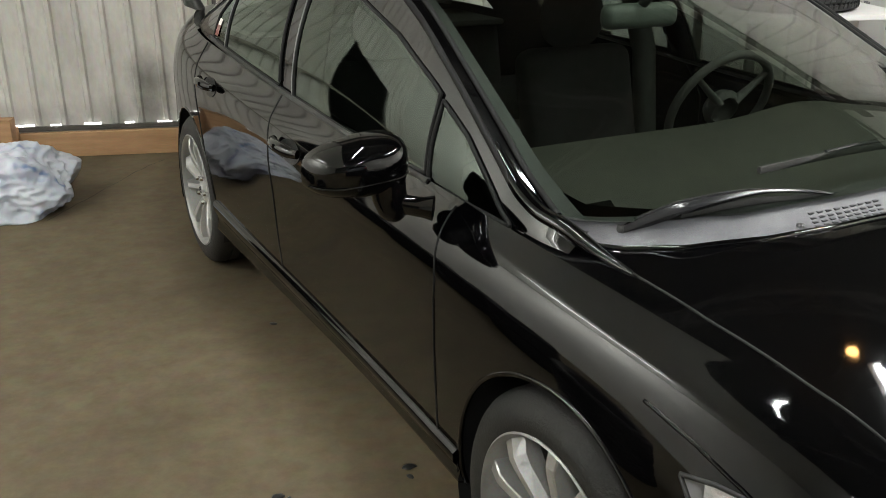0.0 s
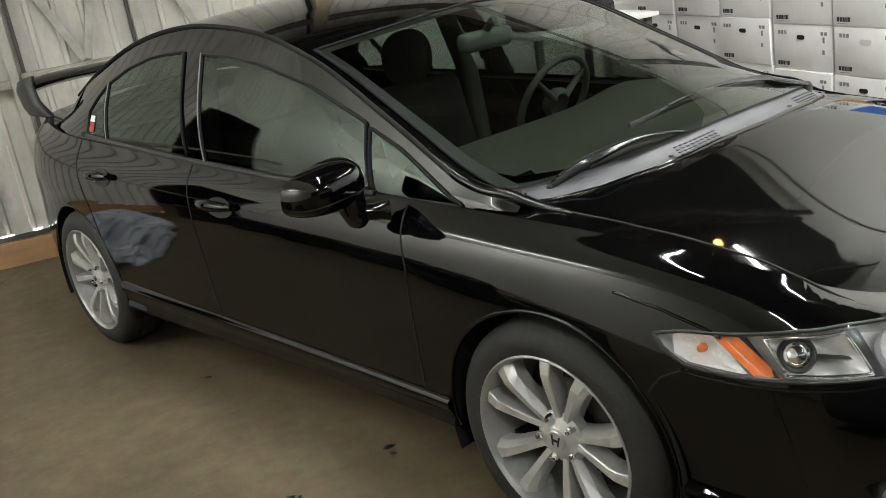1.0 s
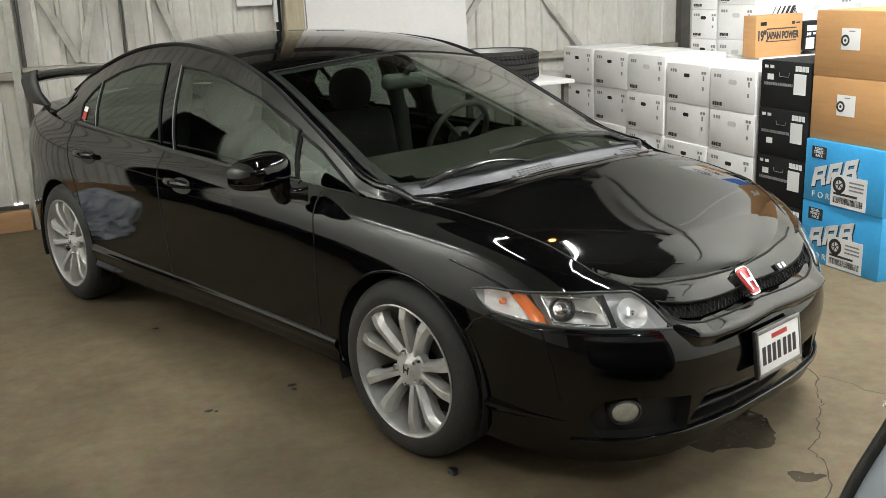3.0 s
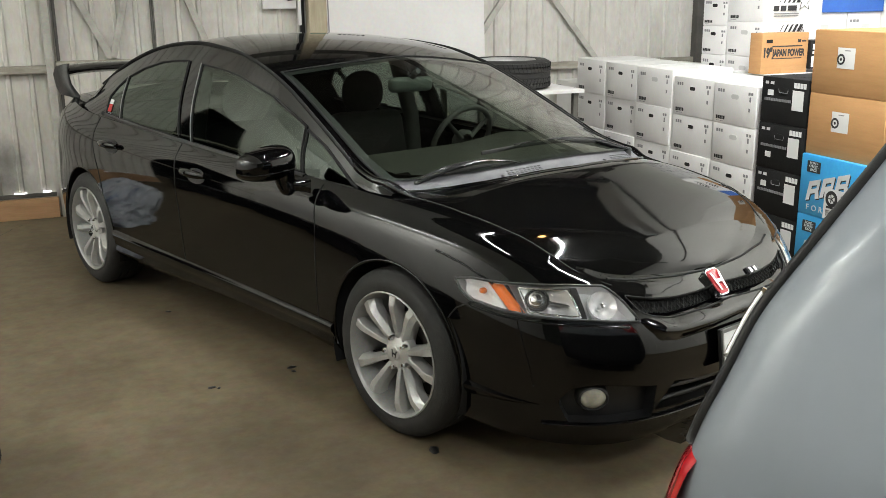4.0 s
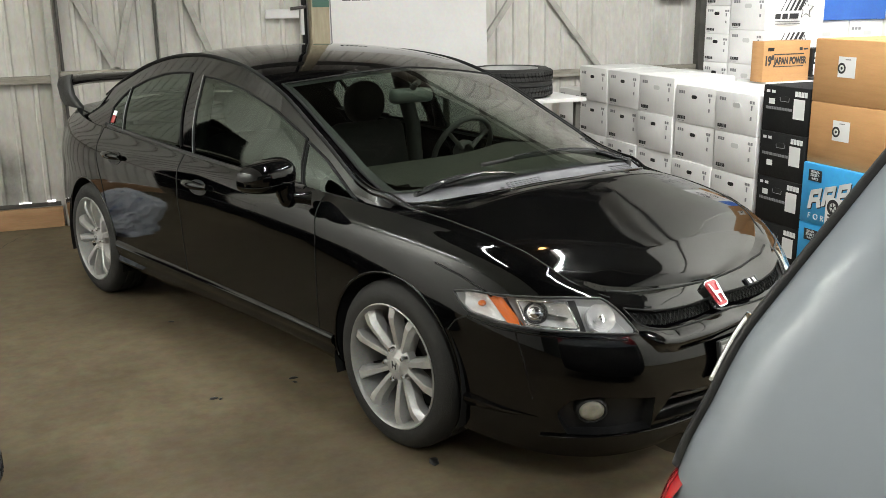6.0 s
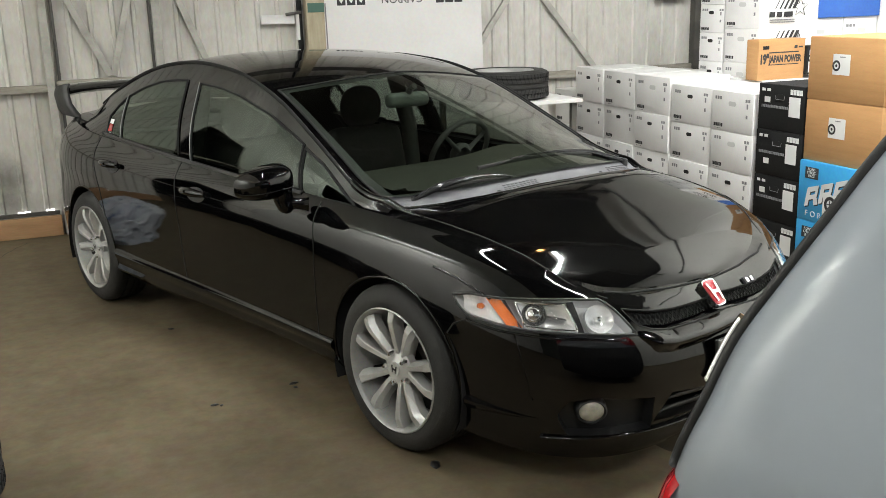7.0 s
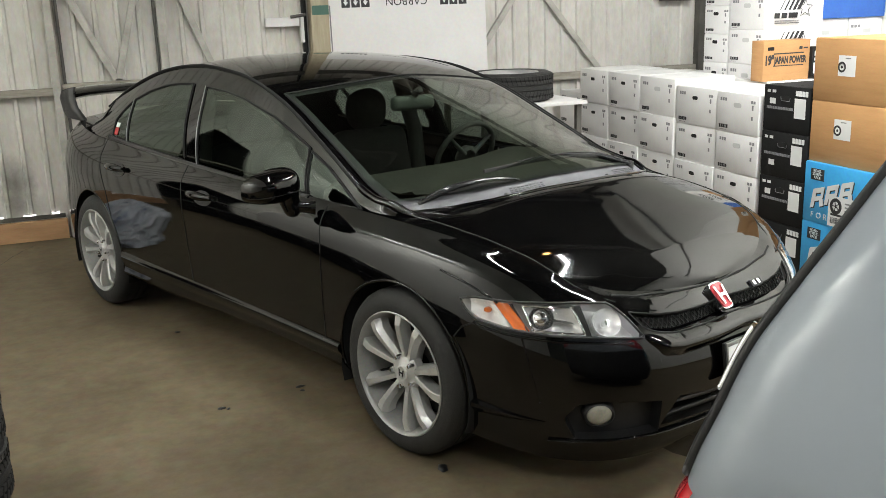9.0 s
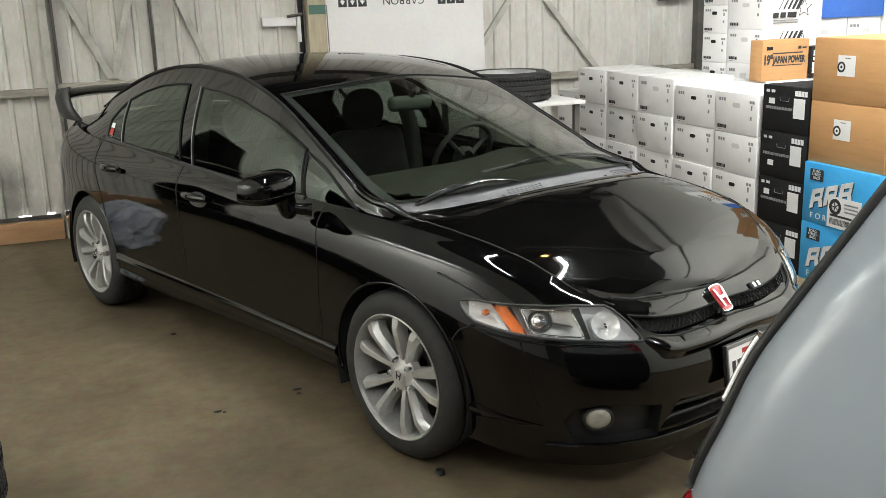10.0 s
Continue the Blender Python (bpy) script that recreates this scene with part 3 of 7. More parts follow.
for r in range(4):
    brown = r > 1
    w, h = 0.56, 0.3425
    ob = carton("wheel_box", w, 0.5, h, CARD_BROWN if brown else CARD_BLUE, "plain brown cardboard wheel box with a white label" if brown else "bright blue printed cardboard wheel box with white lettering shapes",
                shed(FRONT - (0.0 if brown else 0.018), 0.905, r * h, rn.uniform(-0.6, 0.6)), "brown and blue wheel boxes")
    if brown:
        mark(ob, "paper_label", PRINT_WHITE, 0.185, h * 0.42, 0.31, h * 0.74, "white paper label with a wheel picture")
        ring = lathe([(0.018, -0.0012), (0.018, -0.0022), (0.029, -0.0022), (0.029, -0.0012)], 24, axis="x")
        bmesh.ops.transform(ring, matrix=Matrix.Translation((0, -0.212, h * 0.56)), verts=ring.verts)
        part("wheel_picture", ring, PRINT_BLACK, ob, "printed wheel picture")
        hub_b = lathe([(0.0, -0.002), (0.008, -0.002)], 12, axis="x")
        bmesh.ops.transform(hub_b, matrix=Matrix.Translation((0, -0.212, h * 0.56)), verts=hub_b.verts)
        part("wheel_picture", hub_b, PRINT_BLACK, ob)
        mark(ob, "label_bar", PRINT_GREY, 0.235, h * 0.69, 0.275, h * 0.705, proud=0.002)
    else:
        mark(ob, "slogan_field", PRINT_BLACK, 0.05, h * 0.71, 0.155, h * 0.90, "black slogan field")
        for k, t in enumerate(("ROAD-", "STREET-", "RACE")):
            words(t, 0.021, PRINT_WHITE, ob, on_front(0.103, h * (0.845 - 0.055 * k), -0.0019), "white slogan word")
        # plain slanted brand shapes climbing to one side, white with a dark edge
        for col, dx, px in ((PRINT_BLACK, 0.007, -0.0013), (PRINT_WHITE, 0.0, -0.0019)):
            for k in range(3):
                u0 = 0.058 + k * 0.108 + dx
                for poly in ([(0.0, 0.0), (0.028, 0.0), (0.048, 0.100), (0.020, 0.100)], [(0.022, 0.105), (0.108, 0.105), (0.104, 0.076), (0.018, 0.076)], [(0.030, 0.058), (0.098, 0.058), (0.094, 0.032), (0.026, 0.032)], [(0.070, 0.036), (0.098, 0.036), (0.104, -0.004), (0.074, -0.004)],
                             [(0.088, 0.098), (0.108, 0.098), (0.098, 0.045), (0.078, 0.045)]):
                    part("brand_shape", prism([(-(u0 + a_), 0.080 + b_ + 0.30 * (u0 + a_ - 0.06) - dx) for a_, b_ in poly], px, px + 0.0005, axes="yz"), col, ob)
        for k, t in enumerate("FORGED"):
            words(t, 0.046, PRINT_WHITE, ob, on_front(0.078 + 0.052 * k, h * 0.085), "white letter", 1.1)
        mark(ob, "paper_label", PRINT_WHITE, 0.205, h * 0.02, 0.45, h * 0.52, "white paper label with a wheel picture and a code strip", proud=0.0025)
        ring = lathe([(0.026, -0.0026), (0.026, -0.0036), (0.045, -0.0036), (0.045, -0.0026)], 24, axis="x")
        bmesh.ops.transform(ring, matrix=Matrix.Translation((0, -0.262, h * 0.36)), verts=ring.verts)
        part("wheel_picture", ring, PRINT_BLACK, ob, "printed wheel picture")
        for k in range(5):
            part("wheel_picture", tube([(-0.003, -0.262, h * 0.36), (-0.003, -0.262 + 0.03 * math.cos(k * 1.257), h * 0.36 + 0.03 * math.sin(k * 1.257))], 0.003, sides=4), PRINT_BLACK, ob)
        x0 = 0.225
        while x0 < 0.43:
            b = rn.uniform(0.002, 0.006)
            mark(ob, "code_strip", PRINT_BLACK, x0, h * 0.07, x0 + b, h * 0.17, proud=0.0032)
            x0 += b + rn.uniform(0.002, 0.004)
        mark(ob, "label_bar", PRINT_BLACK, 0.225, h * 0.20, 0.39, h * 0.235, proud=0.0032)
        for k in range(3):
            mark(ob, "label_bar", PRINT_GREY, 0.33, h * (0.30 + 0.06 * k), 0.43, h * (0.325 + 0.06 * k), proud=0.0032)

# the tall stacks behind
for by, w, seams in ((2.74, 0.285, (0.86, 1.125, 1.33, 1.53, 1.73)), (2.445, 0.385, (0.86, 1.13, 1.365, 1.60, 1.84))):
    z0 = 0.60
    for z1 in seams:
        ob = white_box(w, z1 - z0, shed(2.665, by, z0, rn.uniform(-0.6, 0.6)), by > 2.6, "white printed cardboard wheel box in a tall stack")
        h_box = z1 - z0
        z0 = z1
        if by < 2.6:
            ob["label"] = "white cardboard wheel box with black slanted stripes"
            # striped brand shape on the side that faces the car's nose
            hh = h_box
            for k in range(5):
                a = 0.12 + k * 0.036
                wd = 0.006 + 0.005 * k
                part("brand_stripe", prism([(a, hh * 0.55), (a + wd, hh * 0.55), (a + wd + 0.05, hh * 0.93), (a + 0.05, hh * 0.93)], -0.387, -0.3855), PRINT_BLACK, ob)
            for a in (0.075, 0.135, 0.195, 0.225):
                part("brand_shape", prism([(a, hh * 0.32), (a + 0.045, hh * 0.32), (a + 0.048, hh * 0.47), (a + 0.003, hh * 0.47)], -0.387, -0.3855), PRINT_BLACK, ob)
            star = [(0.335 + (0.065 if k % 2 == 0 else 0.028) * math.sin(math.pi * k / 5), hh * 0.58 + (0.065 if k % 2 == 0 else 0.028) * math.cos(math.pi * k / 5)) for k in range(11)]
            part("brand_star", tube([(a, -0.3862, b) for a, b in star[:10]], 0.0028, sides=4, closed=True), PRINT_BLACK, ob, "star outline")
            for k in range(2):
                part("brand_bar", box(0.08, -0.387, hh * (0.16 + 0.07 * k), 0.29, -0.3855, hh * (0.19 + 0.07 * k)), PRINT_GREY, ob)
# the support for those tall stacks
for by, w in ((2.74, 0.285), (2.445, 0.385)):
    for r in range(2):
        white_box(w, 0.299, shed(2.665, by, r * 0.30), False, "white cardboard wheel box low in a tall stack", False)
crate = carton("power_box", 0.02, 0.42, 0.27, CARD_BROWN, "brown cardboard wheel box with a dark printed band", shed(2.56, 1.925, 1.03, 0), "brown and blue wheel boxes")
for ch in list(crate.children):
    bpy.data.objects.remove(ch)
bm = box(0, 0, 0, 0.385, 0.125, 0.27, 0.005)
part("carton_body", bm, CARD_BROWN, crate, smooth=40)
face_m = Matrix.Translation((0.20, -0.0016, 0.0)) @ Matrix(((1, 0, 0), (0, 0, -1), (0, 1, 0))).to_4x4()
for z0, z1 in ((0.178, 0.186), (0.098, 0.104)):
    mark(crate, "print_band", PRINT_BLACK, 0.085, z0, 0.335, z1, face="y")
words("JAPAN POWER", 0.062, PRINT_BLACK, crate, face_m @ Matrix.Translation((0.022, 0.118, 0)), "black printed words", 0.64, 0.0032)
words("19\"", 0.085, PRINT_BLACK, crate, face_m @ Matrix.Translation((-0.152, 0.112, 0)), "black printed number", 0.66, 0.0045)
mark(crate, "hand_hole", DARK, 0.035, 0.205, 0.085, 0.228, "dark hand hole", face="y")
mark(crate, "handling_mark", PRINT_BLACK, 0.295, 0.205, 0.32, 0.225, face="y")
mark(crate, "handling_mark", PRINT_BLACK, 0.33, 0.208, 0.365, 0.218, face="y")
mark(crate, "tape", CARD_BROWN, 0.17, 0.0, 0.21, 0.035, "packing tape", face="y")
# what carries it: cartons behind the front row
for by in (1.93,):
    for r in range(4):
        ob = carton("wheel_box", 0.44, 0.62, 0.2572, CARD_WHITE, "white cardboard wheel box under the brown one", shed(2.60, 2.36, r * 0.2575), "white wheel boxes")
small = carton("wheel_box", 0.02, 0.2, 0.19, CARD_BLACK, "small black cardboard box with white labels", shed(2.945, 1.90, 1.055), "black wheel boxes")
for ch in list(small.children):
    bpy.data.objects.remove(ch)
part("carton_body", box(0, 0, 0, 0.30, 0.12, 0.19, 0.004), CARD_BLACK, small, smooth=40)
for u0, z0, u1, z1 in ((0.02, 0.13, 0.10, 0.165), (0.02, 0.10, 0.055, 0.118), (0.075, 0.104, 0.095, 0.118), (0.015, 0.012, 0.085, 0.085)):
    mark(small, "paper_label", PRINT_WHITE, u0, z0, u1, z1, "white paper label", face="y")
for r in range(4):
    carton("wheel_box", 0.44, 0.45, 0.2625, CARD_WHITE, "white cardboard wheel box under the black one", shed(3.23, 2.36, r * 0.2635), "white wheel boxes")
for k, (bx, by, w, z0, z1, mat) in enumerate(((3.06, 2.10, 0.36, 1.06, 1.42, CARD_WHITE), (3.43, 2.10, 0.30, 1.06, 1.42, CARD_WHITE))):
    ob = thing("carton", "white cardboard carton on top of the stacks", "box", shed(bx, by, z0), "upper cartons")
    part("carton_body", box(0, 0, 0, w, 0.35, z1 - z0, 0.005), mat, ob, smooth=40)
    for q in range(3):
        mark(ob, "handling_mark", PRINT_GREY, 0.02 + 0.03 * q, 0.29, 0.042 + 0.03 * q, 0.31, face="y")
    mark(ob, "hand_hole", CARD_SHADE, 0.13, 0.25, 0.20, 0.28, "hand hole", face="y")
    mark(ob, "brand_bar", PRINT_BLACK, 0.03, 0.13, 0.10, 0.155, face="y")
    mark(ob, "brand_bar", PRINT_RED, 0.105, 0.13, 0.12, 0.155, face="y")
tarp = thing("blue_carton", "large blue cardboard carton lying on the white ones", "box", shed(3.05, 2.08, 1.422), "upper cartons")
part("carton_body", box(0, 0, 0, 0.68, 0.40, 0.42, 0.006), PRINT_BLUE_CARD, tarp, smooth=40)

# ---- board, tyre on a table, plastic bag ----
board = thing("packing_board", "large white packing carton leaning flat against the wall", "board", shed(0.78, FACE - 0.16, 0.0) @ pose(0, 0, 0, -3, 0, 0))
part("panel", box(-0.66, -0.04, 0.0, 0.66, 0.0, 2.1, 0.004), WHITE_BOARD, board, smooth=40)
for k, u in enumerate((-0.52, -0.44, -0.36, 0.30, 0.38, 0.46)):
    part("arrow_field", box(u - 0.034, -0.0415, 1.60, u + 0.034, -0.0398, 1.70), PRINT_BLACK, board, "black arrow field")
    part("arrow", prism([(u - 0.02, 1.645), (u, 1.615), (u + 0.02, 1.645), (u + 0.008, 1.645), (u + 0.008, 1.685), (u - 0.008, 1.685), (u - 0.008, 1.645)], -0.0428, -0.0412), PRINT_WHITE, board, "white arrow pointing down")
words("CARBON", 0.085, PRINT_BLACK, board, Matrix.Translation((-0.02, -0.0416, 1.665)) @ Matrix(((-1, 0, 0), (0, 0, -1), (0, -1, 0))).to_4x4(), "upside-down printed word")
part("side_text", box(-0.655, -0.0415, 1.2, -0.645, -0.0398, 1.62), PRINT_GREY, board, "thin grey edge print")

table = thing("side_table", "low white board table that carries a spare tyre", "table", shed(1.25, 3.05, 0.0))
part("top", box(-0.45, -0.40, 0.885, 0.38, 0.42, 0.91, 0.004), WHITE_BOARD, table)
for lx in (-0.40, 0.33):
    for ly in (-0.35, 0.37):
        part("leg", box(lx - 0.02, ly - 0.02, 0, lx + 0.02, ly + 0.02, 0.885, 0.003), STEEL, table)


def loose_tyre(m, label, r=0.325, w=0.205, group=""):
    ob = thing("spare_tyre", label, "tyre", m, group)
    h = w / 2
    prof = [(0.222, -h * 0.8), (0.25, -h), (0.29, -h), (r - 0.012, -h * 0.82)]
    for k in range(5):
        a = -h * 0.72 + k * h * 0.36
        prof += [(r, a - 0.014), (r, a + 0.010), (r - 0.008, a + 0.012), (r - 0.008, a + 0.017)]
    prof += [(r - 0.012, h * 0.84), (0.29, h), (0.25, h), (0.222, h * 0.8), (0.215, 0.0), (0.222, -h * 0.8)]
    part("tread", lathe(prof, 72, axis="z"), RUBBER, ob, smooth=40)
    blocks = bmesh.new()
    for k in range(64):
        a = 2 * math.pi * k / 64
        for sgn in (-1, 1):
            box(r - 0.010, -0.003, sgn * h * 0.55 - 0.03, r + 0.0012, 0.003, sgn * h * 0.55 + 0.03, bm=blocks, m=Matrix.Rotation(a, 4, "Z") @ Matrix.Rotation(sgn * 0.35, 4, "X"))
    tagged(part("tread_sipe", blocks, DARK, ob, "fine dark sipes across the tread"), kind="stuff")
    return ob


spare = loose_tyre(shed(1.18, 3.02, 0.91 + 0.104), "black tyre on a silver alloy rim lying on the table")
part("rim", lathe([(0.225, 0.085), (0.218, 0.10), (0.205, 0.085), (0.19, 0.05), (0.06, 0.055), (0.05, 0.06), (0.0, 0.06)], 48, axis="z"), BARREL, spare, "dull alloy rim", 40)

bag_bm = bmesh.new()
bmesh.ops.create_icosphere(bag_bm, subdivisions=6, radius=1.0)
for v in bag_bm.verts:
    d = v.co.normalized()
    n1 = noise.noise(d * 1.7 + Vector((3, 1, 5)))
    n2 = 1 - abs(noise.noise(d * 4.2 + Vector((1, 7, 2)))) * 2
    n3 = 1 - abs(noise.noise(d * 9.0)) * 2
    s = 1 + 0.30 * n1 + 0.10 * n2 + 0.045 * n3
    v.co = Vector((d.x * 0.32 * s, d.y * 0.31 * s, max(d.z * 0.18 * s + 0.06 * (1 - abs(d.x)), -0.06) + 0.06))
solid("plastic_bag", bag_bm, BAG, "crumpled white plastic bag with blue print on the floor", "bag", Matrix.Translation((-4.0, -1.53, 0.0)), 180)
crate_b = solid("wood_block", box(-0.25, -0.05, 0, 0.25, 0.05, 0.26, 0.006), PLANK, "raw pine block against the wall behind the bag", "board", shed(-3.32, FACE - 0.10, 0.0), 40)

# tyres standing by the camera
for k in range(2):
    loose_tyre(Matrix.Translation((-0.87, -2.30, 0.104 + 0.208 * k)) @ Matrix.Rotation(0.3 * k, 4, "Z"), "black tyre in a low floor stack, most added unseen to darken reflections", 0.318, 0.205, "stacked tyres")
# more stacks, added out of view to darken what the sedan's doors mirror
for n_, (tx, ty) in enumerate([(-2.02 - 0.675 * k, -2.78 - 0.03 * (k % 2)) for k in range(5)]):
    for k in range(2):
        loose_tyre(Matrix.Translation((tx + 0.012 * k, ty - 0.010 * k, 0.104 + 0.208 * k)) @ Matrix.Rotation(0.3 * k + n_, 4, "Z"), "black tyre in a low floor stack, most added unseen to darken reflections", 0.318, 0.205, "stacked tyres")
# ---- body shape of the black sedan ----
def spline(points, n, closed_sharp=()):
    """A smooth curve through points, n samples spread evenly by length."""
    p = np.array(points, float)
    d = np.r_[0, np.cumsum(np.sqrt(np.maximum(np.linalg.norm(np.diff(p, axis=0), axis=1), 1e-9)))]
    m = np.zeros_like(p)
    for i in range(len(p)):
        a, b = max(i - 1, 0), min(i + 1, len(p) - 1)
        m[i] = (p[b] - p[a]) / (d[b] - d[a])
    fine = np.linspace(0, d[-1], 12 * len(p) + 1)
    k = np.clip(np.searchsorted(d, fine, side="right") - 1, 0, len(p) - 2)
    h = (d[k + 1] - d[k])[:, None]
    t = ((fine - d[k])[:, None]) / h
    q = ((2 * t**3 - 3 * t**2 + 1) * p[k] + (t**3 - 2 * t**2 + t) * h * m[k]
         + (-2 * t**3 + 3 * t**2) * p[k + 1] + (t**3 - t**2) * h * m[k + 1])
    run = np.r_[0, np.cumsum(np.linalg.norm(np.diff(q, axis=0), axis=1))]
    want = np.linspace(0, run[-1], n) if np.isscalar(n) else np.asarray(n) * run[-1]
    return np.stack([np.interp(want, run, q[:, c]) for c in range(p.shape[1])], 1)


def along(points, x):
    """The values of a smooth curve, given as rows of (x, value), at the places x."""
    p = np.array(points, float)
    s = spline(p, 400)
    order = np.argsort(s[:, 0])
    return np.interp(x, s[order, 0], s[order, 1])


# Half outline in plan, front middle to rear middle, and how far each level stands inside it.
PLAN = [(0.915, 0.0), (0.902, 0.22), (0.860, 0.44), (0.770, 0.62), (0.62, 0.755), (0.40, 0.825), (0.0, 0.858), (-0.55, 0.868),
        (-1.35, 0.872), (-2.2, 0.872), (-2.75, 0.862), (-3.1, 0.825), (-3.36, 0.74), (-3.52, 0.55), (-3.585, 0.28), (-3.60, 0.0)]
# The levels: height at the front middle, front corner, front wheel, door, rear wheel, tail; and the inset at those places.
STEPS = [0.0, 0.10, 0.215, 0.42, 0.72, 0.86, 1.0]
LEVELS = [
    # z at keys, inset at keys
    ((0.155, 0.142, 0.18, 0.215, 0.215, 0.24, 0.24), (0.095, 0.055, 0.045, 0.105, 0.05, 0.06, 0.10)),
    ((0.19, 0.185, 0.23, 0.262, 0.255, 0.28, 0.28), (0.055, 0.03, 0.025, 0.050, 0.02, 0.025, 0.03)),
    ((0.285, 0.29, 0.31, 0.325, 0.32, 0.36, 0.36), (0.03, 0.018, 0.014, 0.030, 0.014, 0.01, 0.0)),
    ((0.40, 0.42, 0.45, 0.45, 0.45, 0.50, 0.50), (0.01, 0.0, 0.003, 0.018, 0.004, 0.0, -0.01)),
    ((0.50, 0.53, 0.585, 0.60, 0.60, 0.66, 0.65), (0.03, 0.018, 0.0, 0.009, 0.0, 0.005, 0.0)),
    ((0.575, 0.62, 0.70, 0.74, 0.75, 0.80, 0.78), (0.075, 0.06, 0.018, 0.0, 0.0, 0.01, 0.03)),
    ((0.625, 0.675, 0.785, 0.825, 0.86, 0.92, 0.90), (0.115, 0.115, 0.05, 0.018, 0.02, 0.045, 0.05)),
    ((0.655, 0.698, 0.838, 0.905, 0.955, 1.005, 1.03), (0.15, 0.18, 0.115, 0.075, 0.085, 0.115, 0.05)),
]
NS, NL = 420, 72


def side_grid():
    """The half shell from sill to shoulder: an array of NS x NL places, y >= 0."""
    s = np.r_[np.linspace(0, 0.30, 200)[:-1], np.linspace(0.30, 1, NS - 199)]
    plan = spline(PLAN, s)
    tang = np.gradient(plan, axis=0)
    tang /= np.linalg.norm(tang, axis=1)[:, None]
    inward = np.stack([tang[:, 1], -tang[:, 0]], 1)
    mid = np.array([-1.3, 0.0])
    flip = ((mid - plan) * inward).sum(1) < 0
    inward[flip] *= -1
    inward[0], inward[-1] = (-1, 0), (1, 0)
    zs = np.array([along(list(zip(STEPS, z)), s) for z, _ in LEVELS])
    ins = np.array([along(list(zip(STEPS, i)), s) for _, i in LEVELS])
    grid = np.zeros((NS, NL, 3))
    for i in range(NS):
        keys = np.stack([ins[:, i], zs[:, i]], 1)
        c = spline(keys, NL)
        grid[i, :, :2] = plan[i] + inward[i] * c[:, :1]
        grid[i, :, 2] = c[:, 1]
    grid[0, :, 1] = grid[-1, :, 1] = 0
    return grid, s


HOOD_MID = [(0.78, 0.655), (0.70, 0.705), (0.55, 0.768), (0.35, 0.840), (0.15, 0.902), (-0.1, 0.952), (-0.4, 0.98), (-2.4, 1.03), (-2.9, 1.075),
            (-3.2, 1.07), (-3.45, 1.05), (-3.56, 1.03)]


def deck_grid(grid, nx=180, ny=40):
    """Bonnet, scuttle and boot lid, inside the shoulder line."""
    edge = grid[:, -1]
    u = np.linspace(0, 1, nx)
    x = np.interp(u, [0, 0.18, 0.5, 0.8, 1], [edge[0, 0], 0.62, -0.15, -2.9, edge[-1, 0]])
    order = np.argsort(edge[:, 0])
    ye, ze = np.interp(x, edge[order, 0], edge[order, 1]), np.interp(x, edge[order, 0], edge[order, 2])
    ye[0] = ye[-1] = 0
    zc = along(HOOD_MID, x)
    zc[0], zc[-1] = ze[0], ze[-1]
    out = np.zeros((nx, ny, 3))
    for j in range(ny):
        k = 1 - j / (ny - 1)
        k = np.sin(k * np.pi / 2) ** 0.9
        out[:, j, 0], out[:, j, 1] = x, ye * k
        crown = 0.032 * np.interp(x, [-0.1, 0.15, 0.62, 0.80], [0, 1, 1, 0])
        out[:, j, 2] = zc + (ze - zc) * np.abs(k) ** 2.3 + crown * (1 - np.abs(k) ** 4)
    return out


# Roof rail, from the middle of the windscreen's base round to the middle of the rear window's base.
RAIL = [(0.065, 0.0, 0.968), (0.058, 0.25, 0.964), (0.032, 0.45, 0.951), (-0.03, 0.60, 0.934), (-0.11, 0.695, 0.915), (-0.20, 0.742, 0.910), (-0.35, 0.734, 0.950), (-0.48, 0.716, 1.013), (-0.66, 0.694, 1.100),
        (-0.935, 0.664, 1.226), (-1.22, 0.640, 1.314), (-1.45, 0.624, 1.350), (-1.8, 0.612, 1.368), (-2.2, 0.610, 1.327), (-2.6, 0.61, 1.225), (-2.95, 0.60, 1.10), (-3.1, 0.50, 1.065), (-3.16, 0.25, 1.07), (-3.18, 0.0, 1.07)]
ROOF_MID = [(0.065, 0.968), (-0.1, 1.028), (-0.45, 1.155), (-0.8, 1.272), (-1.0, 1.336), (-1.2, 1.378), (-1.45, 1.406), (-1.7, 1.414), (-1.95, 1.402), (-2.3, 1.35), (-2.7, 1.24), (-3.0, 1.13), (-3.18, 1.07)]


def roof_grid(nx=160, ny=36):
    rail = spline(RAIL, 600)
    u = np.linspace(0, 1, nx)
    x = np.interp(u, [0, 0.16, 0.86, 1], [0.065, -0.21, -2.95, -3.18])
    order = np.argsort(rail[:, 0])
    ye, ze = np.interp(x, rail[order, 0], rail[order, 1]), np.interp(x, rail[order, 0], rail[order, 2])
    ye[0] = ye[-1] = 0
    zc = along(ROOF_MID, x)
    zc[0], zc[-1] = ze[0], ze[-1]
    out = np.zeros((nx, ny, 3))
    for j in range(ny):
        k = np.sin((1 - j / (ny - 1)) * np.pi / 2)
        out[:, j, 0], out[:, j, 1] = x, ye * k
        out[:, j, 2] = zc + (ze - zc) * np.abs(k) ** np.interp(x, [-1.3, -1.0], [2.4, 1.6])
    return out


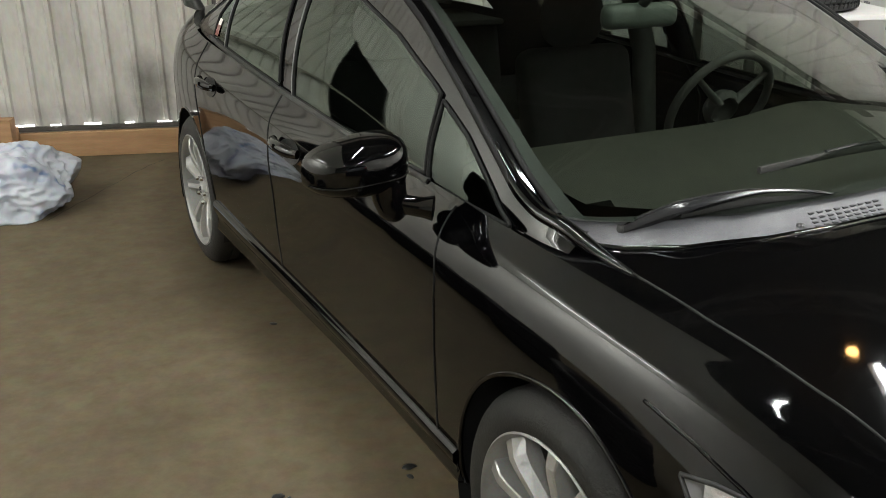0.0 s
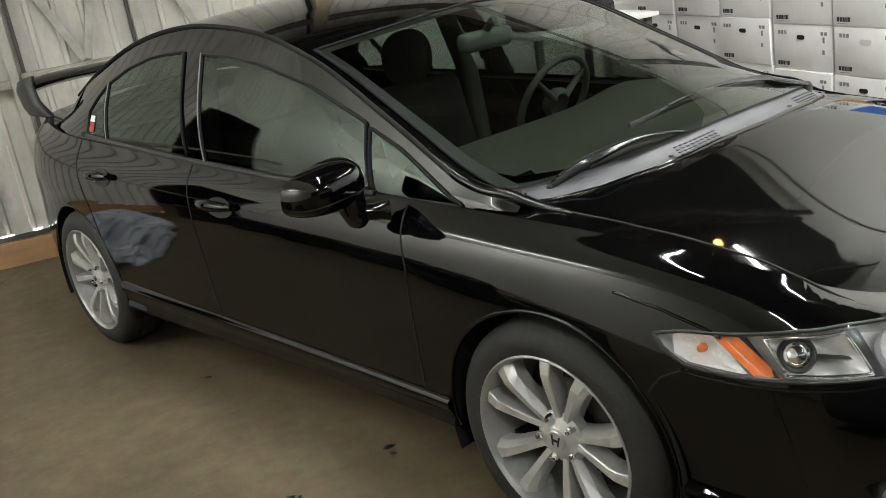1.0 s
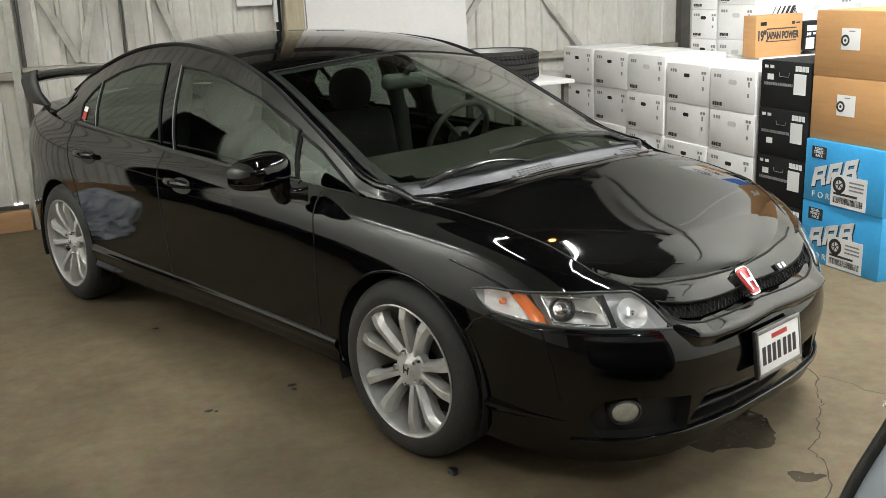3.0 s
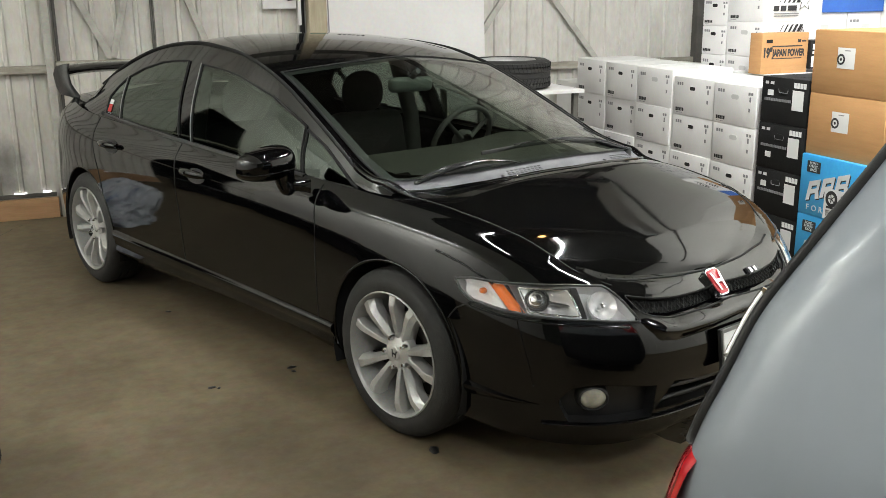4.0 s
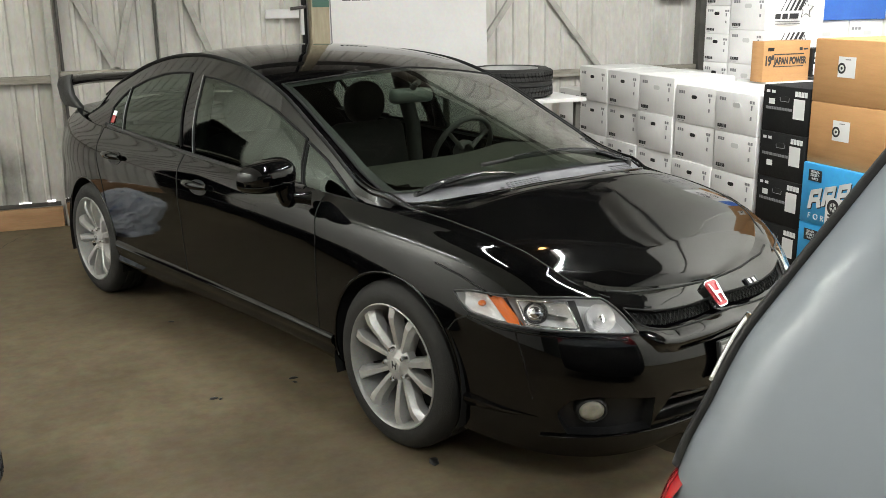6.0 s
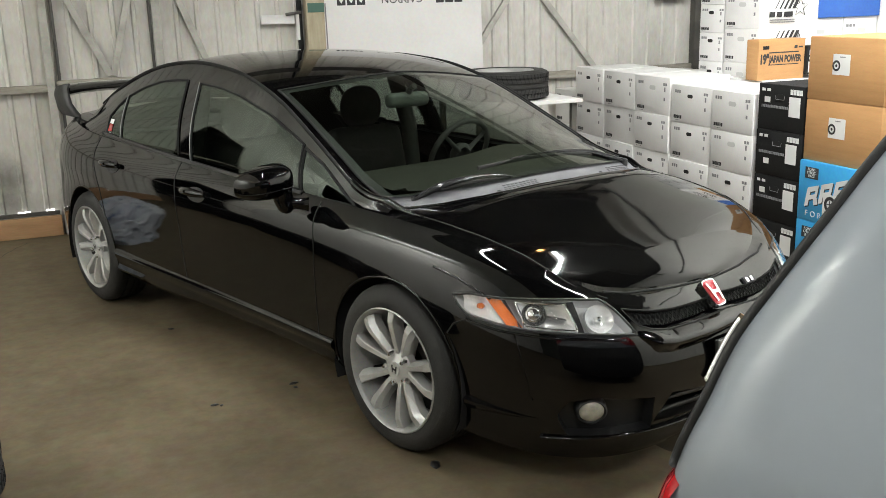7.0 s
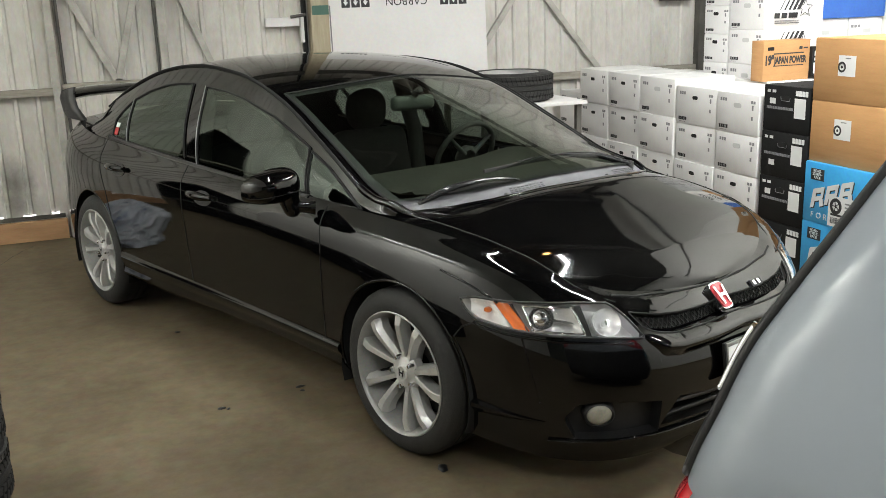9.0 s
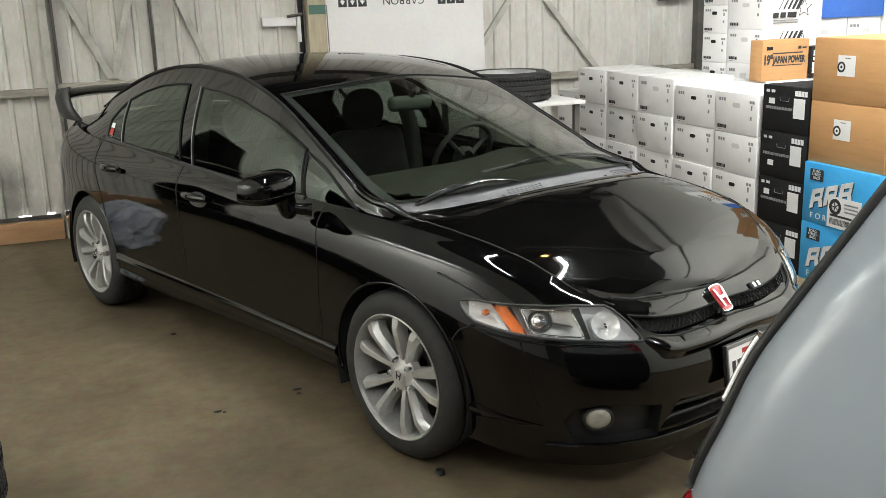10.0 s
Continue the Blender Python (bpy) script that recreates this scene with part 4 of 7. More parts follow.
def glass_grid(grid, nx=200, nv=36):
    """The side of the greenhouse, from the belt to the roof rail."""
    rail = spline(RAIL, 600)
    rail = rail[(rail[:, 0] < -0.10) & (rail[:, 0] > -2.97) & (rail[:, 1] > 0.5)]
    x = np.linspace(-0.12, -2.94, nx)
    order = np.argsort(rail[:, 0])
    yr, zr = np.interp(x, rail[order, 0], rail[order, 1]), np.interp(x, rail[order, 0], rail[order, 2])
    edge = grid[40:-40, -1]
    order = np.argsort(edge[:, 0])
    yb, zb = np.interp(x, edge[order, 0], edge[order, 1]) - 0.006, np.interp(x, edge[order, 0], edge[order, 2]) - 0.012
    out = np.zeros((nx, nv, 3))
    for j in range(nv):
        v = j / (nv - 1)
        out[:, j, 0] = x
        z = zb + (zr - zb) * v
        knee = 0.55
        bow = v * (1 - v) if v < knee else knee * (1 - knee) + (v - knee) * (1 - 2 * knee)
        bow -= v * (knee * (1 - knee) + (1 - knee) * (1 - 2 * knee))
        out[:, j, 1] = yb + (yr - yb) * v + 0.36 * np.clip(zr - zb, 0, 0.5) * bow
        out[:, j, 2] = z
    return out


# ---- the black sedan ----
LEAN = Matrix.Translation((0, -0.85, 0.3)) @ Matrix.Rotation(radians(-1.4), 4, "X") @ Matrix.Translation((0, 0.85, -0.3))
G, S = side_grid()
D = deck_grid(G, 240, 60)
R = roof_grid(320, 60)
W = glass_grid(G)


def outward(g):
    n = np.cross(np.gradient(g, axis=0), np.gradient(g, axis=1))
    n /= np.maximum(np.linalg.norm(n, axis=2), 1e-9)[..., None]
    bad = ((g - np.array([-1.35, 0.0, 0.55])) * n).sum(2) < 0
    n[bad] *= -1
    return n


def centres(g):
    return (g[:-1, :-1] + g[1:, :-1] + g[1:, 1:] + g[:-1, 1:]) / 4


def panel(name, g, nrm, mask, sy, mat, parent, label="", both=False):
    """The masked faces of a shell as one panel, with the shell's own normals; both: left and right in one."""
    verts, faces, norms = [], [], []
    for side in ((1, -1) if both else (sy,)):
        ids = -np.ones(g.shape[:2], int)
        for i, j in np.argwhere(mask):
            quad = ((i, j), (i + 1, j), (i + 1, j + 1), (i, j + 1))
            for q in quad:
                if ids[q] < 0:
                    ids[q] = len(verts)
                    verts.append((g[q][0], g[q][1] * side, g[q][2]))
                    norms.append((nrm[q][0], nrm[q][1] * side, nrm[q][2]))
            a, b, c, d = (np.array(verts[ids[q]]) for q in quad)
            up = np.cross(c - a, d - b) @ np.array(norms[ids[quad[0]]])
            f = [ids[q] for q in quad]
            faces.append(f if up > 0 else f[::-1])
    me = bpy.data.meshes.new(name)
    me.from_pydata(verts, [], faces)
    me.polygons.foreach_set("use_smooth", [True] * len(faces))
    me.normals_split_custom_set_from_vertices(norms)
    me.materials.append(mat)
    ob = new(name, me)
    ob.parent = parent
    ob.matrix_local = LEAN
    if label:
        ob["label"] = label
    return ob


def cpart(name, bm, mat, parent, label="", smooth=40):
    """A part that leans with the body; under another part it takes that part's place."""
    return part(name, bm, mat, parent, label, smooth, LEAN if parent.type == "EMPTY" else None)


def phi_of(p):
    return np.degrees(np.arctan2(np.abs(p[..., 1]), p[..., 0] + 0.3))


PHI = phi_of(G)


def table(keys, values, at):
    """Rows of places re-sampled at even steps of a key; keys and values run along the first axis."""
    return np.stack([np.stack([np.interp(at, keys[:, j], values[:, j, c]) for c in range(3)], 1) for j in range(values.shape[1])], 1)


def row_at(tab, lo, step, k):
    f = min(max((k - lo) / step, 0), len(tab) - 1.001)
    i = int(f)
    return tab[i] * (1 - f + i) + tab[i + 1] * (f - i)


NOSE_TAB = table(PHI[:230], G[:230], np.arange(0, 75, 0.25))


def nose_base(a, h):
    col = row_at(NOSE_TAB, 0.0, 0.25, a)
    return np.array([np.interp(h, col[:, 2], col[:, 0]), np.interp(h, col[:, 2], col[:, 1]), h])


def on_nose(phi, z, sy=-1, off=0.0):
    """A place on the nose, by bearing and height, moved out by off."""
    p = nose_base(abs(phi), z)
    if off:
        n = np.cross(nose_base(abs(phi) + 0.5, z) - nose_base(max(abs(phi) - 0.5, 0), z), nose_base(abs(phi), z + 0.01) - nose_base(abs(phi), z - 0.01))
        n /= np.linalg.norm(n)
        n = n if n[0] > 0 or (n[1] > 0 and abs(n[0]) < 0.3) else -n
        p = p + off * n
    return Vector((p[0], p[1] * (sy if phi >= 0 else -sy), p[2]))


SIDE_TAB = table(-G[120:NS - 60, :, 0], G[120:NS - 60], np.arange(-0.5, 3.4, 0.01))
GLASS_TAB = table(-W[:, :, 0], W, np.arange(0.1, 3.0, 0.01))
DECK_TAB = table(-D[:, :, 0], D, np.arange(-0.8, 3.6, 0.005))
ROOF_TAB = table(-R[:, :, 0], R, np.arange(-0.07, 3.2, 0.005))


def on_side(x, z, sy=-1, off=0.0):
    col = row_at(SIDE_TAB, -0.5, 0.01, -x)
    return Vector((x, sy * (np.interp(z, col[:, 2], col[:, 1]) + off), z))


def on_glass(x, z, sy=-1, off=0.0):
    col = row_at(GLASS_TAB, 0.1, 0.01, -x)
    return Vector((x, sy * (np.interp(z, col[:, 2], col[:, 1]) + off), z + 0.4 * off))


def top_of(g, x, y, off=0.0):
    """A place on bonnet or roof over (x, y)."""
    col = row_at(DECK_TAB, -0.8, 0.005, -x) if g is D else row_at(ROOF_TAB, -0.07, 0.005, -x)
    return Vector((x, y, np.interp(abs(y), col[::-1, 1], col[::-1, 2]) + off))


def patch(fn, na, nb):
    """A grid of places fn(a, b) for a, b from 0 to 1."""
    return np.array([[tuple(fn(a, b)) for b in np.linspace(0, 1, nb)] for a in np.linspace(0, 1, na)])


def curve_at(rows, t):
    rows = sorted(rows)
    return float(np.interp(t, [r[0] for r in rows], [r[1] for r in rows]))


# Openings of the nose: bearing range, upper and lower edge.
HEAD = (23.0, 53.3, [(23, 0.572), (25.5, 0.638), (27.8, 0.676), (34, 0.687), (40, 0.688), (45, 0.684), (50, 0.684), (53.3, 0.672)],
        [(23, 0.568), (31, 0.584), (40, 0.593), (45, 0.598), (50, 0.612), (52, 0.636), (53.3, 0.670)])
GRILLE = (-1.0, 24.6, [(-1, 0.615), (8, 0.614), (14, 0.616), (19, 0.625), (24.6, 0.645)], [(-1, 0.566), (8, 0.562), (16.5, 0.562), (20, 0.575), (22.6, 0.594), (24.6, 0.642)])
FOG = (20.0, 35.5, [(20, 0.350), (30, 0.376), (34, 0.362), (35.5, 0.32)], [(20, 0.236), (27, 0.236), (34, 0.24), (35.5, 0.30)])
INTAKE = (-1.0, 19.5, [(-1, 0.325), (10, 0.338), (16.5, 0.352), (19.5, 0.262)], [(-1, 0.248), (19.5, 0.256)])


def inside(opening, p, grow=0.0):
    lo, hi, top, bot = opening
    ph = phi_of(p)
    t = np.interp(ph, [r[0] for r in top], [r[1] for r in top])
    b = np.interp(ph, [r[0] for r in bot], [r[1] for r in bot])
    return (ph > lo) & (ph < hi) & (p[..., 2] < t + grow) & (p[..., 2] > b - grow) & (p[..., 0] > 0.2)


FC = centres(G)
cut = np.zeros(FC.shape[:2], bool)
for op in (HEAD, GRILLE, FOG, INTAKE):
    cut |= inside(op, FC)
arch_r = 0.352
wheel_at = ((0.0, 0.318), (-2.70, 0.318))
arch = np.zeros_like(cut)
for cx, cz in wheel_at:
    arch |= np.hypot(FC[..., 0] - cx, FC[..., 2] - cz) < arch_r
drop = cut | arch


def rim_of(mask):
    """Grid points that lie both on kept and on dropped faces."""
    near = np.zeros((2, *G.shape[:2]), bool)
    for k, m in enumerate((mask, ~mask)):
        for di in (0, 1):
            for dj in (0, 1):
                near[k, di:di + m.shape[0], dj:dj + m.shape[1]] |= m
    return near[0] & near[1]


NRM = outward(G)
G2 = G.copy()
for i, j in np.argwhere(rim_of(arch)):
    cx, cz = min(wheel_at, key=lambda c: math.hypot(G[i, j, 0] - c[0], G[i, j, 2] - c[1]))
    dx, dz = G[i, j, 0] - cx, G[i, j, 2] - cz
    k = arch_r / max(math.hypot(dx, dz), 1e-6)
    if abs(k - 1) < 0.12:
        G2[i, j, 0], G2[i, j, 2] = cx + dx * k, cz + dz * k
for op in (HEAD, GRILLE, FOG, INTAKE):
    for i, j in np.argwhere(rim_of(inside(op, FC))):
        ph = float(np.clip(PHI[i, j], max(op[0], 0), op[1]))
        t, b = curve_at(op[2], ph), curve_at(op[3], ph)
        z = t if abs(G[i, j, 2] - t) < abs(G[i, j, 2] - b) else b
        if abs(z - G[i, j, 2]) < 0.02:
            G2[i, j] = np.abs(np.array(on_nose(ph, z)))

car = thing("sedan", "glossy black four-door sedan with tinted windows and silver wheels", "car")
x, z = FC[..., 0], FC[..., 2]
seam_f = np.interp(z, [0.25, 0.44, 0.59, 0.72, 0.86], [-0.462, -0.455, -0.45, -0.443, -0.475])
seam_m = np.interp(z, [0.25, 0.70, 0.78, 0.85, 0.93], [-1.545, -1.571, -1.575, -1.60, -1.612])
seam_r = np.interp(z, [0.33, 0.45, 0.56, 0.69, 0.80, 0.91], [-2.25, -2.36, -2.433, -2.47, -2.53, -2.575])
sill = (z < 0.335) & (x < -0.30) & (x > -2.40)
nose = (x > 0.29) & ((z < np.interp(phi_of(FC), [20, 31, 45, 52, 54, 70], [0.70, 0.578, 0.59, 0.61, 0.60, 0.575])) | (phi_of(FC) < 23))
tail = (x < -3.02) & (z < 0.70)
regions = {
    "front_bumper": nose, "rear_bumper": tail & ~nose, "side_skirt": sill,
    "front_fender": (x > seam_f) & ~nose & ~sill, "front_door": (x <= seam_f) & (x > seam_m) & ~sill,
    "rear_door": (x <= seam_m) & (x > seam_r) & ~sill, "rear_quarter_panel": (x <= seam_r) & ~tail & ~sill}
doors = {}
for nm, mask in regions.items():
    if nm in ("front_bumper", "rear_bumper"):
        doors[nm] = panel(nm, G2, NRM, mask & ~drop, 1, PAINT, car, both=True)
    else:
        for sy in (-1, 1):
            doors[nm, sy] = panel(nm, G2, NRM, mask & ~drop, sy, PAINT, car)

# bonnet, fender tops and boot lid
DC, DN = centres(D), outward(D)
hood_rear = np.interp(np.abs(DC[..., 1]), [0, 0.32, 0.45, 0.58, 0.66, 0.705, 0.73, 0.76], [0.118, 0.101, 0.072, 0.010, -0.060, -0.130, -0.205, -0.23])
hood_side = np.interp(DC[..., 0], [-0.2, -0.1, 0.2, 0.39, 0.52, 0.62, 0.72], [0.722, 0.710, 0.69, 0.662, 0.628, 0.58, 0.50])
front = DC[..., 0] > hood_rear
hood = panel("bonnet", D, DN, front & (np.abs(DC[..., 1]) < hood_side), 1, PAINT, car, both=True)
for sy in (-1, 1):
    panel("fender_top", D, DN, (DC[..., 0] > -0.24) & (DC[..., 1] >= hood_side) & (front | (DC[..., 1] > 0.715)), sy, PAINT, doors["front_fender", sy]).matrix_local = Matrix()
panel("boot_lid", D, DN, DC[..., 0] < -2.85, 1, PAINT, car, both=True)

# roof and pillars, less the screens
RC, RN = centres(R), outward(R)
ry = np.abs(RC[..., 1])
rail_y = np.interp(-RC[..., 0], -R[:, 0, 0], R[:, 0, 1])
head_x = -0.945 - 0.20 * ry**2
screen = (RC[..., 0] > head_x) & (ry < np.interp(RC[..., 0], [-1.05, -0.21, -0.1, 0.1], [0.612, 0.708, 0.72, 0.74]))
back_x = -2.27 + 0.10 * ry**2
rear = (RC[..., 0] < back_x) & (RC[..., 0] > -3.12) & (ry < 0.535)
panel("roof", R, RN, ~(screen | rear), 1, PAINT, car, both=True)


# roof-ditch moulding; its black also stands in for the rail's dark reflection
for sy in (-1, 1):
    ditch = spline([(a, sy * (b + 0.001), c + 0.001) for a, b, c in RAIL[6:16]], 60)
    cpart("roof_moulding", tube(ditch, 0.0085, sides=8), SEAL_BLACK, car, "black moulding along the roof's edge", 180)


def screen_at(u, t):
    half = 0.715 + (0.618 - 0.715) * u
    y = (2 * t - 1) * half
    xb = np.interp(abs(y), [0, 0.25, 0.45, 0.58, 0.65, 0.70, 0.715], [0.058, 0.050, 0.020, -0.045, -0.105, -0.170, -0.205])
    xx = xb + (-0.948 - 0.20 * y * y - xb) * u
    return top_of(R, xx, y, 0.003)


def rear_at(u, t):
    half = 0.54 + 0.0 * u
    y = (2 * t - 1) * half
    return top_of(R, -2.265 + 0.10 * y * y - (0.87 - 0.12 * y * y) * u, y, 0.003)


WINDSCREEN = bpy.data.materials.new("windscreen_glass")
TINT = bpy.data.materials.new("tinted_glass")
LENS = bpy.data.materials.new("lamp_lens")
for gm, tint, rough, f0 in ((WINDSCREEN, (0.60, 0.66, 0.60), 0.0, 0.055), (TINT, (0.22, 0.25, 0.22), 0.035, 0.075), (LENS, (0.95, 0.95, 0.95), 0.0, 0.045)):
    gm.use_nodes = True
    gm.node_tree.nodes.clear()
    out, mix = node(gm, "ShaderNodeOutputMaterial"), node(gm, "ShaderNodeMixShader")
    clear, gloss, side_on = node(gm, "ShaderNodeBsdfTransparent"), node(gm, "ShaderNodeBsdfGlossy"), node(gm, "ShaderNodeLayerWeight", Blend=0.5)
    clear.inputs["Color"].default_value, gloss.inputs["Roughness"].default_value = (*tint, 1), rough
    gloss.inputs["Color"].default_value = (0.88, 1.0, 0.91, 1) if gm is TINT else (1, 1, 1, 1)
    steep, share = node(gm, "ShaderNodeMath"), node(gm, "ShaderNodeMath")
    steep.operation, share.operation = "POWER", "MULTIPLY_ADD"
    steep.inputs[1].default_value, share.inputs[1].default_value, share.inputs[2].default_value = 5.0, 1 - f0, f0
    link(gm, side_on.outputs["Facing"], steep.inputs[0])
    link(gm, steep.outputs[0], share.inputs[0])
    link(gm, share.outputs[0], mix.inputs[0])
    link(gm, clear.outputs[0], mix.inputs[1])
    link(gm, gloss.outputs[0], mix.inputs[2])
    link(gm, mix.outputs[0], out.inputs[0])


def facing_out(bm):
    """Turn a car panel's faces away from the cabin's middle."""
    bm.normal_update()
    if sum(f.normal.dot(f.calc_center_median() - Vector((-1.3, 0, 0.6))) for f in bm.faces) < 0:
        bmesh.ops.reverse_faces(bm, faces=bm.faces)
    return bm


wind = cpart("windscreen", facing_out(sheet(patch(screen_at, 50, 50), flip=True)), WINDSCREEN, car, "clear green-tinted windscreen glass", 180)
rwin = cpart("rear_window", facing_out(sheet(patch(rear_at, 24, 30), flip=True)), TINT, car, "dark tinted rear window glass", 180)


def border(fn, width_u, width_t, lift):
    """A painted band along the edge of a screen."""
    bm = bmesh.new()
    for a0, a1, b0, b1, na, nb in ((0, width_u, 0, 1, 3, 50), (1 - width_u * 1.3, 1, 0, 1, 3, 50), (0, 1, 0, width_t, 50, 3), (0, 1, 1 - width_t, 1, 50, 3)):
        g = patch(lambda a, b: fn(a0 + (a1 - a0) * a, b0 + (b1 - b0) * b) + Vector((0, 0, -lift)), na, nb)
        sheet(g, bm, True)
    return bm


cpart("screen_border", border(screen_at, 0.028, 0.022, 0.002), BLACK_TRIM, wind, "black painted edge band", 180)
edge = [screen_at(u, 0) for u in np.linspace(0, 1, 40)] + [screen_at(1, t) for t in np.linspace(0.02, 0.98, 30)] + [screen_at(u, 1) for u in np.linspace(1, 0, 40)]
cpart("screen_seal", tube(edge, 0.008, sides=6, flat=0.6), SEAL_BLACK, wind, "black rubber seal", 180)
edge = [rear_at(u, 0) for u in np.linspace(0, 1, 20)] + [rear_at(1, t) for t in np.linspace(0.03, 0.97, 20)] + [rear_at(u, 1) for u in np.linspace(1, 0, 20)]
cpart("window_seal", tube(edge, 0.009, sides=6, closed=True), BLACK_TRIM, rwin, "black rubber seal", 180)

# side windows
PANES = {
    "front_door_window": ([(-0.55, 0.898), (-1.08, 0.905), (-1.6, 0.926)], [(-0.60, 1.03), (-0.695, 1.069), (-0.749, 1.091), (-0.98, 1.173), (-1.258, 1.238), (-1.45, 1.263), (-1.7, 1.276)],
                          (-0.640, -0.700), (-1.53, -1.632), "front_door"),
    "rear_door_window": ([(-1.6, 0.928), (-2.4, 0.966)], [(-1.6, 1.283), (-1.772, 1.283), (-1.92, 1.277), (-2.06, 1.264), (-2.25, 1.225), (-2.5, 1.145)], (-1.665, -1.775), (-2.332, -2.415), "rear_door"),
    "quarter_window": ([(-2.3, 0.965), (-2.7, 0.985)], [(-2.3, 1.20), (-2.421, 1.172), (-2.50, 1.12), (-2.56, 1.06), (-2.62, 0.99)], (-2.352, -2.432), (-2.535, -2.56), "rear_quarter_panel"),
    "mirror_window": ([(-0.2, 0.876), (-0.64, 0.885)], [(-0.28, 0.878), (-0.33, 0.895), (-0.45, 0.957), (-0.55, 1.008), (-0.7, 1.066)], (-0.29, -0.30), (-0.625, -0.680), "front_door")}
WC, WN = centres(W), outward(W)
calm = np.ones(15) / 15
SMOOTH_N = np.stack([np.stack([np.convolve(np.pad(WN[:, j, c], 7, mode="edge"), calm, mode="valid") for c in range(3)], 1) for j in range(WN.shape[1])], 1)
NORMAL_TAB = table(-W[:, :, 0], SMOOTH_N, np.arange(0.1, 3.0, 0.01))


def glass_normal(x, z, sy):
    """The even curve of the side glass, as a direction."""
    col, nrm = row_at(GLASS_TAB, 0.1, 0.01, -x), row_at(NORMAL_TAB, 0.1, 0.01, -x)
    return Vector((np.interp(z, col[:, 2], nrm[:, 0]), sy * np.interp(z, col[:, 2], nrm[:, 1]), np.interp(z, col[:, 2], nrm[:, 2]))).normalized()


hole = np.zeros(WC.shape[:2], bool)
for nm, (bot, top, fx, rx, owner) in PANES.items():
    tb = np.array([[curve_at(bot, v), curve_at(top, v)] for v in W[:, 0, 0]])
    tb = (tb[:-1] + tb[1:]) / 2
    v = (WC[..., 2] - tb[:, :1]) / np.maximum(tb[:, 1:] - tb[:, :1], 0.01)
    hole |= (v > 0.06) & (v < 0.94) & (WC[..., 0] < fx[0] + (fx[1] - fx[0]) * v - 0.012) & (WC[..., 0] > rx[0] + (rx[1] - rx[0]) * v + 0.012)
for sy in (-1, 1):
    panel("window_frame", W, WN, ~hole, sy, PAINT, car)
    for nm, (bot, top, fx, rx, owner) in PANES.items():
        def pane_at(a, b, off=0.003):
            xx = (fx[0] + (fx[1] - fx[0]) * b) * (1 - a) + (rx[0] + (rx[1] - rx[0]) * b) * a
            zb, zt = curve_at(bot, xx), curve_at(top, xx)
            return on_glass(xx, zb + (zt - zb) * b, sy, off)
        win = cpart(nm, facing_out(sheet(patch(pane_at, 26, 16), flip=sy > 0)), TINT, doors[owner, sy], "dark tinted side window glass", 180)
        win.data.normals_split_custom_set_from_vertices([glass_normal(v.co.x, v.co.z, sy) for v in win.data.vertices])
        ring = [pane_at(a, 0, 0.004) for a in np.linspace(0, 1, 24)] + [pane_at(1, b, 0.004) for b in np.linspace(0.05, 0.95, 10)] + [pane_at(a, 1, 0.004) for a in np.linspace(1, 0, 24)] + [pane_at(0, b, 0.004) for b in np.linspace(0.95, 0.05, 10)]
        cpart("window_seal", tube(ring, 0.0055, sides=6, closed=True), SEAL_BLACK, doors[owner, sy], "black rubber window seal", 180)
    for xb, xt, zb, zt in ((-1.537, -1.642, 0.925, 1.278), (-2.338, -2.424, 0.965, 1.176)):
        strip = [on_glass(xb + (xt - xb) * k, zb + (zt - zb) * k, sy, 0.008) for k in np.linspace(0, 1, 10)]
        cpart("pillar_strip", tube(strip, 0.0025, sides=6), RIM_DULL, doors["rear_door", sy], "thin bright pillar strip", 180)
    belt = [on_glass(v, curve_at([(-0.25, 0.872), (-0.64, 0.888), (-1.08, 0.898), (-1.6, 0.919), (-2.4, 0.958), (-2.6, 0.972)], v), sy, 0.006) for v in np.linspace(-0.62, -2.58, 40)]
    cpart("belt_moulding", tube(belt, 0.010, sides=6), BLACK_TRIM, doors["front_door", sy], "black belt moulding", 180)

